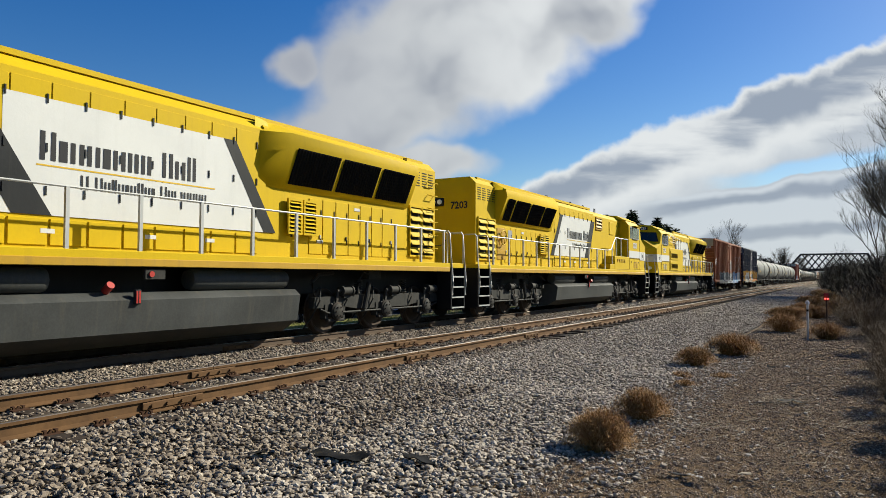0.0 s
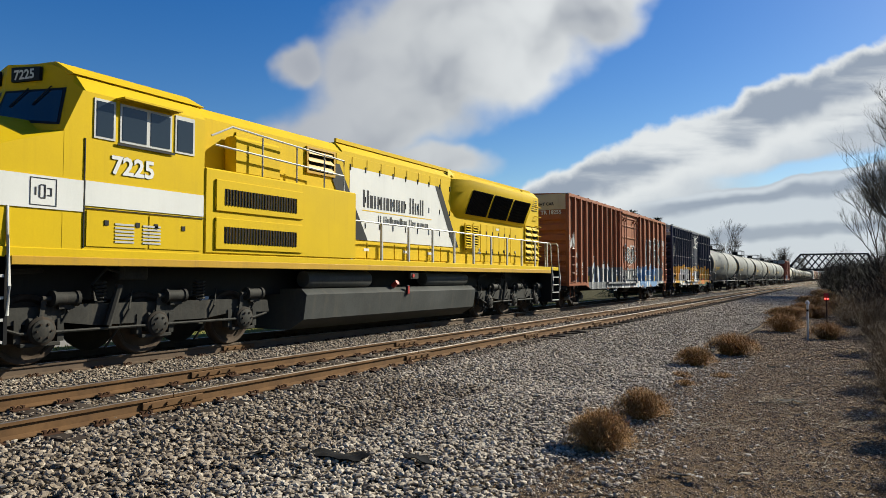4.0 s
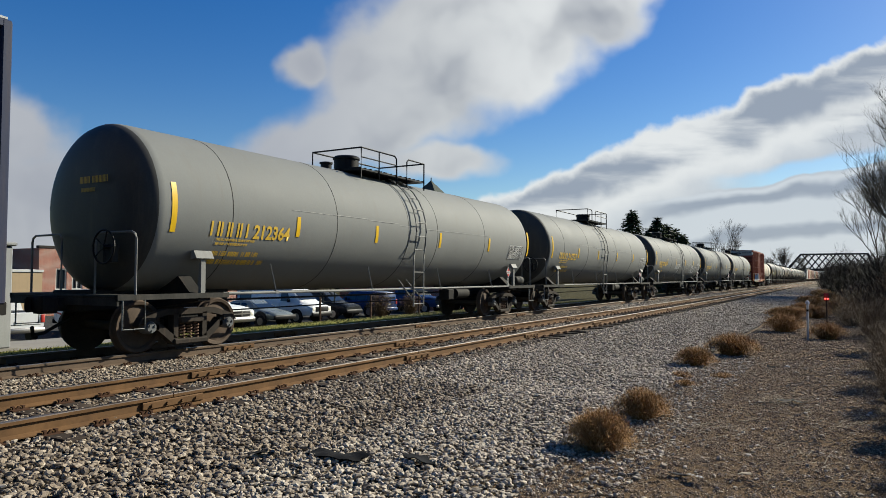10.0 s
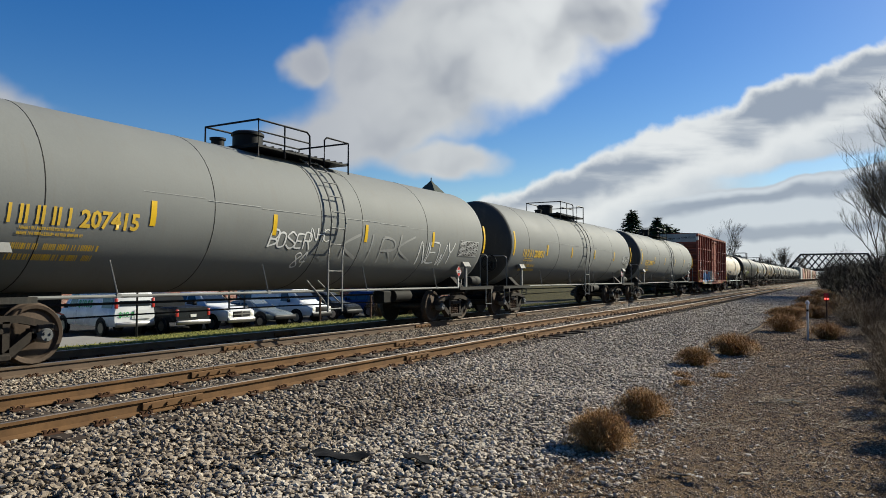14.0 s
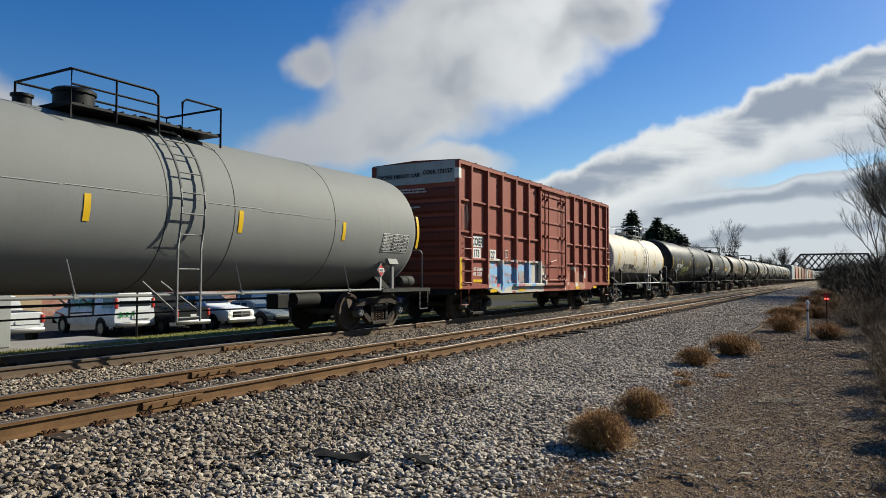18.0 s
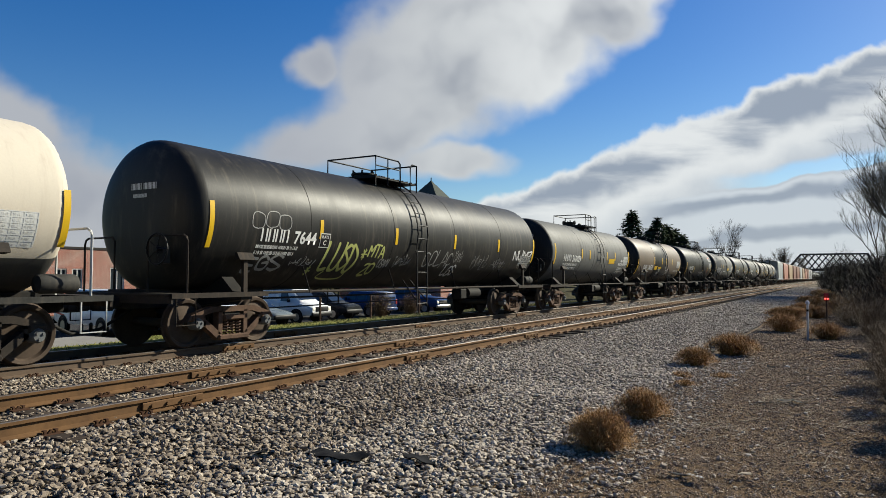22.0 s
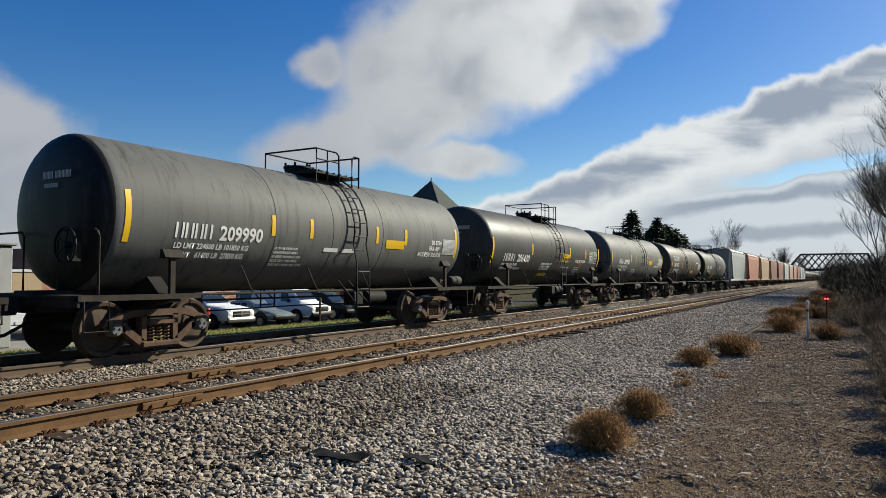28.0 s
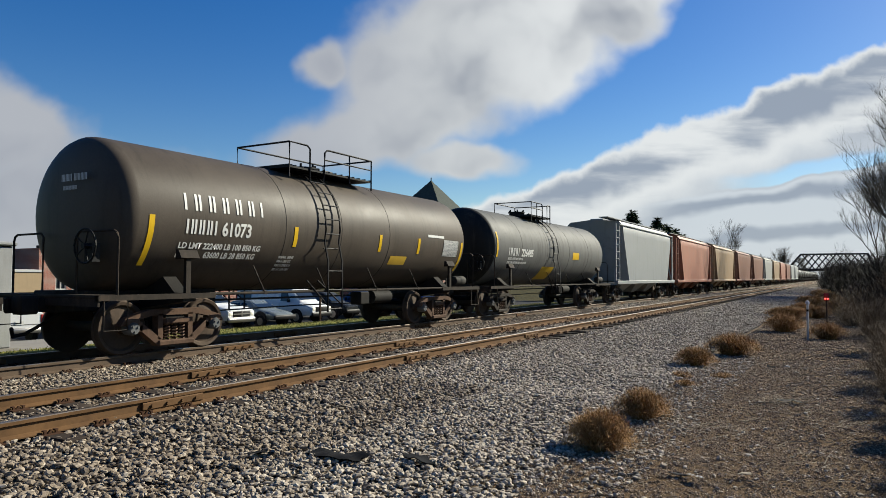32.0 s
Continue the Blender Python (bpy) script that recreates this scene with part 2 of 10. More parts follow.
# ---- mesh building
class Geo:
    """Vertices and faces of one mesh."""

    def __init__(self):
        self.v, self.f, self.mi = [], [], []

    def add(self, verts, faces, slot=0):
        o = len(self.v)
        self.v += [tuple(p) for p in verts]
        self.f += [tuple(o + i for i in fc) for fc in faces]
        self.mi += [slot] * len(faces)
        return self

    def box(self, x0, x1, y0, y1, z0, z1, slot=0, c=0.0):
        if c <= 0:
            vs = [(x, y, z) for x in (x0, x1) for y in (y0, y1) for z in (z0, z1)]
            return self.add(vs, [(0, 1, 3, 2), (4, 6, 7, 5), (0, 4, 5, 1), (2, 3, 7, 6), (0, 2, 6, 4), (1, 5, 7, 3)], slot)
        rings = []
        for y, k in ((y0, c), (y0 + c, 0), (y1 - c, 0), (y1, c)):
            a0, a1, b0, b1 = x0 + k, x1 - k, z0 + k, z1 - k
            rings.append([(a0 + c, y, b0), (a1 - c, y, b0), (a1, y, b0 + c), (a1, y, b1 - c), (a1 - c, y, b1), (a0 + c, y, b1), (a0, y, b1 - c), (a0, y, b0 + c)])
        return self.loft(rings, slot)

    def loft(self, rings, slot=0, caps=True):
        n = len(rings[0])
        vs = [p for r in rings for p in r]
        fs = [(i * n + j, i * n + (j + 1) % n, (i + 1) * n + (j + 1) % n, (i + 1) * n + j) for i in range(len(rings) - 1) for j in range(n)]
        if caps:
            fs += [tuple(range(n - 1, -1, -1)), tuple((len(rings) - 1) * n + j for j in range(n))]
        return self.add(vs, fs, slot)

    def prism(self, prof, a, b, axis="y", slot=0):
        """A closed outline swept from a to b. prof: (x, z) for axis y, (y, z) for axis x, (x, y) for axis z."""
        put = {"y": lambda p, t: (p[0], t, p[1]), "x": lambda p, t: (t, p[0], p[1]), "z": lambda p, t: (p[0], p[1], t)}[axis]
        return self.loft([[put(p, a) for p in prof], [put(p, b) for p in prof]], slot)

    def tube(self, pts, r, seg=6, slot=0, r1=None):
        pts = [Vector(p) for p in pts]
        rings = []
        for i, p in enumerate(pts):
            d = (pts[min(i + 1, len(pts) - 1)] - pts[max(i - 1, 0)]).normalized()
            a = d.cross(Vector((0, 0, 1)))
            if a.length < 0.05:
                a = d.cross(Vector((0, 1, 0)))
            a.normalize()
            b = d.cross(a)
            k = i / max(1, len(pts) - 1)
            rr = r if r1 is None else r + (r1 - r) * k
            rings.append([tuple(p + a * (math.cos(q) * rr) + b * (math.sin(q) * rr)) for q in [2 * math.pi * j / seg for j in range(seg)]])
        return self.loft(rings, slot)

    def cyl(self, p0, p1, r, seg=12, slot=0, r1=None):
        return self.tube([p0, p1], r, seg, slot, r1)

    def turned(self, prof, seg=32, axis="y", slot=0, at=(0, 0, 0)):
        """A profile of (radius, along) turned about an axis through at."""
        rings = []
        for r, t in prof:
            ring = []
            for j in range(seg):
                a = 2 * math.pi * j / seg
                c, s = math.cos(a) * r, math.sin(a) * r
                q = {"y": (c, t, s), "x": (t, s, c), "z": (c, s, t)}[axis]
                ring.append((q[0] + at[0], q[1] + at[1], q[2] + at[2]))
            rings.append(ring)
        return self.loft(rings, slot)

    def mesh(self, name, mats, smooth=40):
        me = bpy.data.meshes.new(name)
        me.from_pydata(self.v, [], self.f)
        for m in mats:
            me.materials.append(m)
        if len(mats) > 1:
            me.polygons.foreach_set("material_index", self.mi)
        if smooth:
            me.polygons.foreach_set("use_smooth", [True] * len(self.f))
            me.set_sharp_from_angle(angle=radians(smooth))
        me.update()
        return me


def part(name, g, material, parent, label="", at=None):
    """One mesh object under a thing or part. g: a Geo, or a mesh to share."""
    if isinstance(g, Geo):
        g = g.mesh(name, material if isinstance(material, (list, tuple)) else [material])
    ob = new(name, g)
    ob.parent = parent
    if at is not None:
        ob.matrix_basis = at
    if label:
        ob["label"] = label
    return ob


def thing(name, label, category, group="", g=None, material=None, at=None, kind=""):
    ob = new(name, g.mesh(name, material if isinstance(material, (list, tuple)) else [material]) if g else None)
    if at is not None:
        ob.matrix_basis = at
    return tagged(ob, label, category, group, kind)


TEXT_CACHE = {}


def text_mesh(body, height, material, wrap=None, squeeze=1.0, fat=0.0):
    """Flat lettering in the y-z plane facing +x, its left foot at the origin; wrap: radius of a cylinder about the y axis."""
    cu = bpy.data.curves.new("lettering", "FONT")
    cu.body, cu.size, cu.resolution_u, cu.offset = body, height * 1.37, 2, fat
    ob = bpy.data.objects.new("lettering", cu)
    scene.collection.objects.link(ob)
    me = bpy.data.meshes.new_from_object(ob.evaluated_get(bpy.context.evaluated_depsgraph_get()))
    bpy.data.objects.remove(ob)
    bpy.data.curves.remove(cu)
    me.materials.clear()
    me.materials.append(material)
    for v in me.vertices:
        x, y, _ = v.co
        v.co = (0, x * squeeze, y)
    return me


def writing(parent, body, y, z, height, material, x, wrap=None, squeeze=1.0, name="lettering", flip=False, fat=None):
    """wrap = (radius, centre z): the lettering lies on a tank's side at the height z."""
    me = text_mesh(body, height, material, None, squeeze, height * 0.04 if fat is None else fat)
    if flip:
        for v in me.vertices:
            v.co = (-v.co.x, -v.co.y, v.co.z)
    for v in me.vertices:
        yy, zz = v.co.y + y, v.co.z + z
        if wrap:
            r, zc = wrap
            d = max(-0.95, min(0.95, (zz - zc) / r))
            v.co = (r * math.sqrt(1 - d * d) + 0.008, yy, zz)
        else:
            v.co = (x, yy, zz)
    return part(name, me, None, parent)


def bar_row(parent, y, z, height, widths, material, x, wrap=None, gap=0.3, name="lettering_bar", flip=False, slant=0.0):
    """Unreadable or brand lettering: a row of plain upright bars, one a letter; 0 = a space; negative = a letter without ascender."""
    g = Geo()
    t = y
    for wd in widths:
        w = abs(wd) * height
        if wd == 0:
            t += 0.4 * height
            continue
        h = height * (0.74 if wd < 0 else 1.0)
        stem = min(0.17 * height, w)
        for q0 in ((t, t + w - stem) if w > 2.2 * stem else (t,)):
            q1 = q0 + (stem if w > 2.2 * stem else w)
            y0, y1 = (q0, q1) if not flip else (2 * y - q1, 2 * y - q0)
            vs, n = [], 4 if wrap else 1
            for i in range(n + 1):
                zz = z + h * i / n
                xx = x
                if wrap:
                    d = max(-0.95, min(0.95, (zz - wrap[1]) / wrap[0]))
                    xx = wrap[0] * math.sqrt(1 - d * d) + 0.008
                sl = slant * h * i / n
                vs += [(xx, y0 + sl, zz), (xx, y1 + sl, zz)]
            g.add(vs, [(2 * i, 2 * i + 1, 2 * i + 3, 2 * i + 2) for i in range(n)])
        t += w + gap * height * 0.4
    return part(name, g, material, parent)


def patch(parent, y0, y1, z0, z1, material, x, wrap=None, name="panel", label="", n=6):
    """A thin plate on a side or on a tank's curved side."""
    g = Geo()
    vs = []
    for i in range(n + 1):
        zz = z0 + (z1 - z0) * i / n
        xx = x
        if wrap:
            d = max(-0.98, min(0.98, (zz - wrap[1]) / wrap[0]))
            xx = wrap[0] * math.sqrt(1 - d * d) + 0.008
        vs += [(xx, y0, zz), (xx, y1, zz)]
    g.add(vs, [(2 * i, 2 * i + 1, 2 * i + 3, 2 * i + 2) for i in range(n)])
    return part(name, g, material, parent, label)


def scribble(parent, y, z, w, h, seed, material, x, wrap=None, loops=5, thick=0.03, name="spray_tag"):
    """An illegible sprayed tag: one looping stroke."""
    rnd = random.Random(seed)
    pts = []
    n = loops * 14
    ph, fa = rnd.uniform(0, 6), rnd.uniform(0.8, 1.3)
    for i in range(n + 1):
        k = i / n
        a = k * loops * 2 * math.pi * fa + ph
        yy = y + w * (k + 0.09 * math.sin(a * 1.0 + 1)) + 0.03 * w * math.sin(2.3 * a)
        zz = z + h * (0.5 + (0.32 + 0.18 * math.sin(1.7 * k * loops + ph)) * math.sin(a) + 0.14 * math.sin(2.1 * a + ph))
        pts.append((yy, zz))
    g = Geo()
    vs = []
    for i, (yy, zz) in enumerate(pts):
        a, b = pts[max(i - 1, 0)], pts[min(i + 1, n)]
        d = Vector((b[0] - a[0], b[1] - a[1]))
        d = d.normalized() if d.length > 1e-6 else Vector((1, 0))
        t = thick * (0.6 + 0.4 * math.sin(i * 0.7 + seed))
        for s in (-0.5, 0.5):
            q = (yy - d.y * t * s, zz + d.x * t * s)
            xx = x
            if wrap:
                e = max(-0.95, min(0.95, (q[1] - wrap[1]) / wrap[0]))
                xx = wrap[0] * math.sqrt(1 - e * e) + 0.01
            vs.append((xx + 0.0004 * i / n, q[0], q[1]))
    g.add(vs, [(2 * i, 2 * i + 1, 2 * i + 3, 2 * i + 2) for i in range(n)])
    return part(name, g, material, parent)


STROKES = {
    "A": "00 26 40/12 32", "B": "00 06 36 45 33 03/33 42 31 00", "C": "45 26 05 01 20 41", "D": "00 06 26 44 42 20 00", "E": "46 06 03 00 40/03 33", "G": "45 26 05 01 20 41 43 23",
    "H": "00 06/40 46/03 43", "I": "20 26", "J": "46 41 20 01", "K": "00 06/46 03 40", "L": "06 00 40", "M": "00 06 23 46 40", "N": "00 06 40 46", "O": "20 01 05 26 45 41 20", "P": "00 06 36 44 33 03",
    "Q": "20 01 05 26 45 41 20/22 50", "R": "00 06 36 44 33 03/23 40", "S": "45 26 05 04 42 41 20 01", "T": "06 46/26 20", "U": "06 01 20 41 46", "W": "06 10 23 30 46", "Y": "06 23 46/23 20", "Z": "06 46 00 40",
    "0": "20 01 05 26 45 41 20", "2": "05 26 45 00 40", "3": "06 46 23 42 20 01", "4": "30 36 02 42", "8": "23 05 26 45 23 41 20 01 23", "*": "03 43/20 26/11 35/15 31"}


def spray_word(parent, word, y0, y1, z0, z1, layers, x, wrap=None, ribs=(), x_rib=1.622, seed=1, wild=0.5, slant=0.1):
    """Hand-sprayed letters: loose rounded strokes. layers: (paint, stroke width as a share of the height), back to front."""
    h = z1 - z0
    step = (y1 - y0) / len(word)
    for k, (mat, wid) in enumerate(layers):
        rnd = random.Random(seed)
        g, layer = Geo(), 0
        for i, ch in enumerate(word):
            size, lift, tip = rnd.uniform(0.9, 1.12), rnd.uniform(-0.07, 0.07), rnd.uniform(-0.1, 0.1)
            for stroke in STROKES[ch].split("/"):
                ctl = [Vector((int(q[0]) / 4 + rnd.uniform(-0.07, 0.07) * wild, int(q[1]) / 6 + rnd.uniform(-0.06, 0.06) * wild)) for q in stroke.split()]
                line = []
                for a in range(len(ctl) - 1):
                    p0, p1, p2, p3 = ctl[max(a - 1, 0)], ctl[a], ctl[a + 1], ctl[min(a + 2, len(ctl) - 1)]
                    for u in (0.0, 0.2, 0.4, 0.6, 0.8):
                        line.append(0.5 * (2 * p1 + (p2 - p0) * u + (2 * p0 - 5 * p1 + 4 * p2 - p3) * u * u + (3 * p1 - p0 - 3 * p2 + p3) * u ** 3))
                line.append(ctl[-1])
                pts = [Vector((y0 + (i + 0.08 + 0.8 * q.x * size) * step + (slant + tip) * q.y * h, z0 + (q.y * size + lift) * h)) for q in line]
                vs, m = [], len(pts)
                ends = [(pts[0] - pts[1]).normalized(), (pts[-1] - pts[-2]).normalized()]
                pts = [pts[0] + ends[0] * wid * h * 0.4] + pts + [pts[-1] + ends[1] * wid * h * 0.4]
                for j, q in enumerate(pts):
                    d = pts[min(j + 1, m + 1)] - pts[max(j - 1, 0)]
                    d = d.normalized() if d.length > 1e-6 else Vector((1, 0))
                    t = wid * h * 0.5 * (0.55 if j in (0, m + 1) else 0.9 + 0.15 * math.sin(j * 0.8 + i))
                    for s in (-1, 1):
                        yy, zz = q.x - d.y * t * s, q.y + d.x * t * s
                        xx = x
                        if wrap:
                            e = max(-0.95, min(0.95, (zz - wrap[1]) / wrap[0]))
                            xx = wrap[0] * math.sqrt(1 - e * e) + 0.006
                        vs.append((xx + 0.002 * k + 0.0001 * layer, yy, zz))
                g.add(vs, [(2 * j, 2 * j + 1, 2 * j + 3, 2 * j + 2) for j in range(m + 1)])
                layer += 1
        me = g.mesh("sprayed_letters", [mat], 0)
        part("sprayed_letters", me, None, parent)
        for r in ribs:
            if y0 - 0.3 < r < y1 + 0.3:
                bm = bmesh.new()
                bm.from_mesh(me)
                for off, nrm in ((r - 0.05, (0, -1, 0)), (r + 0.05, (0, 1, 0))):
                    bmesh.ops.bisect_plane(bm, geom=bm.verts[:] + bm.edges[:] + bm.faces[:], plane_co=(0, off, 0), plane_no=nrm, clear_outer=True)
                if len(bm.faces):
                    for v in bm.verts:
                        v.co.x += x_rib - x
                    strip = bpy.data.meshes.new("sprayed_letters")
                    bm.to_mesh(strip)
                    strip.materials.clear()
                    strip.materials.append(mat)
                    part("sprayed_letters", strip, None, parent)
                bm.free()


# ---- rolling stock: each car's own space has y along the train, +x to the camera's side, z = 0 on the rail tops
def side_frame_geo():
    """Cast truck side frame with its windows, for the +x side of a truck; wheel centres at y = +-0.875, z = 0.457."""
    g = Geo()
    x0, x1 = 0.92, 1.08
    top = [(-1.10, 0.50), (-1.02, 0.62), (-0.55, 0.76), (0.55, 0.76), (1.02, 0.62), (1.10, 0.50), (0.92, 0.56), (0.50, 0.655), (-0.50, 0.655), (-0.92, 0.56)]
    g.prism([(-1.10, 0.50), (-1.02, 0.62), (-0.55, 0.76), (-0.50, 0.655), (-0.92, 0.56)], x0, x1, "x")
    g.prism([(-0.55, 0.76), (0.55, 0.76), (0.50, 0.655), (-0.50, 0.655)], x0, x1, "x")
    g.prism([(1.10, 0.50), (0.92, 0.56), (0.50, 0.655), (0.55, 0.76), (1.02, 0.62)], x0, x1, "x")
    for s in (-1, 1):
        g.prism([(s * 0.78, 0.46), (s * 0.66, 0.52), (s * 0.24, 0.20), (s * 0.36, 0.13)][::s], x0, x1, "x")
        g.box(x0, x1, min(s * 0.27, s * 0.37), max(s * 0.27, s * 0.37), 0.24, 0.68)
        g.box(x0 - 0.02, x1 + 0.03, s * 0.875 - 0.13, s * 0.875 + 0.13, 0.50, 0.62, c=0.02)
        g.box(x0, x1, s * 0.875 - s * 0.16 - 0.035, s * 0.875 - s * 0.16 + 0.035, 0.40, 0.56)
    g.box(x0 - 0.03, x1 + 0.05, -0.38, 0.38, 0.12, 0.22, c=0.02)
    g.box(x0 - 0.02, x1 + 0.06, -0.26, 0.26, 0.50, 0.60, c=0.02)
    g.cyl((1.0, -0.25, 0.70), (1.09, -0.25, 0.70), 0.03, 8)
    return g


def spring_geo():
    g = Geo()
    for i in range(3):
        y = (i - 1) * 0.155
        pts = []
        for j in range(31):
            a = j / 30 * 5 * 2 * math.pi
            pts.append((1.02 + 0.06 * math.cos(a), y + 0.06 * math.sin(a), 0.22 + 0.28 * j / 30))
        g.tube(pts, 0.014, 5)
    return g


def wheelset_geo():
    """Axle with two flanged wheels, centred on its own axis along x."""
    g = Geo()
    g.cyl((-1.02, 0, 0), (1.02, 0, 0), 0.085, 12)
    for s in (-1, 1):
        prof = [(0.0, 0.80), (0.10, 0.82), (0.12, 0.78), (0.36, 0.75), (0.39, 0.80), (0.44, 0.81), (0.457, 0.79), (0.462, 0.71), (0.487, 0.695), (0.487, 0.675), (0.44, 0.67), (0.38, 0.68), (0.35, 0.70), (0.12, 0.68), (0.0, 0.68)]
        g.turned([(r, s * t) for r, t in (prof if s > 0 else prof[::-1])], 28, "x")
    return g


def bearing_geo():
    g = Geo()
    g.turned([(0.0, 0.94), (0.115, 0.94), (0.115, 1.10), (0.095, 1.13), (0.09, 1.15), (0.0, 1.15)], 14, "x")
    for i in range(3):
        a = i * 2 * math.pi / 3 + 0.4
        g.cyl((1.14, 0.055 * math.cos(a), 0.055 * math.sin(a)), (1.17, 0.055 * math.cos(a), 0.055 * math.sin(a)), 0.02, 6)
    return g


def mirrored(g):
    o = Geo()
    o.v, o.f, o.mi = [(-x, y, z) for x, y, z in g.v], [f[::-1] for f in g.f], list(g.mi)
    return o


SF, SPR, BRG = side_frame_geo(), spring_geo(), bearing_geo()
WHEEL_ME = wheelset_geo().mesh("wheelset", [WHEEL])
CAP_GREY = paint("grey bearing cap steel", (0.085, 0.088, 0.09), 0.6, var=0.3, scale=5, dirt=0.4)
BRG_ME = {1: BRG.mesh("bearing_cap", [CAP_GREY]), -1: mirrored(BRG).mesh("bearing_cap", [CAP_GREY])}
SPR_ME = {1: SPR.mesh("spring_nest", [TRUCKRUST]), -1: mirrored(SPR).mesh("spring_nest", [TRUCKRUST])}
SF_ME = {(m.name, s): (SF if s > 0 else mirrored(SF)).mesh("side_frame", [m]) for m in (TRUCKMETAL, TRUCKRUST) for s in (1, -1)}
bol = Geo().box(-1.05, 1.05, -0.22, 0.22, 0.47, 0.66, c=0.03)
bol.cyl((0, 0, 0.6), (0, 0, 0.86), 0.2, 16)
for sy in (-1, 1):
    bol.box(-0.8, 0.8, sy * 0.36 - 0.05, sy * 0.36 + 0.05, 0.33, 0.43)
    for sx in (-1, 1):
        bol.box(sx * 0.745 - 0.06, sx * 0.745 + 0.06, sy * 0.385 - 0.025, sy * 0.385 + 0.025, 0.28, 0.56)
BOL_ME = bol.mesh("truck", [UNDER])
WHEELS = []


def freight_truck(parent, y, steel=TRUCKMETAL, far=False):
    tr = part("truck", BOL_ME, None, parent, at=pose(0, y, 0))
    for sx in (1, -1):
        part("side_frame", SF_ME[(steel.name, sx)], None, tr)
        if far and sx < 0:
            continue
        if not far:
            part("spring_nest", SPR_ME[sx], None, tr)
            for sy in (-1, 1):
                part("bearing_cap", BRG_ME[sx], None, tr, at=pose(0, sy * 0.875, 0.457))
    for sy in (-1, 1):
        w = part("wheelset", WHEEL_ME, None, tr, at=pose(0, sy * 0.875, 0.457))
        WHEELS.append((w, 0.457, far))
    return tr


cp = Geo().box(-0.12, 0.12, 0.0, 0.75, 0.78, 0.98, c=0.02)
cp.box(-0.17, 0.13, 0.62, 0.95, 0.72, 1.02, c=0.04)
cp.box(0.10, 0.20, 0.80, 1.02, 0.74, 1.0, c=0.03)
cp.tube([(0.25, 0.0, 0.72), (0.32, 0.25, 0.55), (0.3, 0.6, 0.38), (0.2, 0.85, 0.36), (0.05, 0.95, 0.5)], 0.03, 8)
CPL_ME = cp.mesh("coupler", [UNDER])


def couplers(car, half, gap=0.5, draft=0.5):
    """A coupler at each end, its knuckle reaching half the gap past the end sill."""
    for s in (1, -1):
        ob = part("coupler", CPL_ME, None, car, at=pose(0, s * (half - 0.98 + gap), 0, 0, 0, 0 if s > 0 else 180))


def handrail(parent, pts, r=0.018, material=RAILING, name="handrail", label=""):
    return part(name, Geo().tube(pts, r, 6), material, parent, label)


def ladder_geo(y0, y1, z0, z1, x, n, r=0.014, depth=0.06):
    g = Geo()
    for i in range(n):
        z = z0 + (z1 - z0) * (i + 0.5) / n
        g.tube([(x - depth, y0, z), (x, y0 + 0.02, z), (x, y1 - 0.02, z), (x - depth, y1, z)], r, 5)
    return g


def brake_wheel(parent, x, y, z, r=0.28):
    g = Geo()
    ring = [(x + r * math.cos(a), y, z + r * math.sin(a)) for a in [i * 2 * math.pi / 20 for i in range(21)]]
    g.tube(ring, 0.018, 6)
    for i in range(5):
        a = i * 2 * math.pi / 5
        g.tube([(x, y, z), (x + r * math.cos(a), y, z + r * math.sin(a))], 0.012, 5)
    g.cyl((x, y - 0.04, z), (x, y + 0.12, z), 0.05, 8)
    g.box(x - 0.1, x + 0.1, y + 0.06, y + 0.2, z - 0.25, z + 0.05)
    return part("brake_wheel", g, BLACK, parent)


# ---- tank cars
def tank_profile(half, r):
    out = [(0.0, -half)]
    dome = r * 0.30
    for i in range(1, 9):
        a = i / 8 * math.pi / 2
        out.append((r * math.sin(a) ** 0.62, -half + dome * (1 - math.cos(a) ** 0.8)))
    return out + [(q, -t) for q, t in out[::-1]]


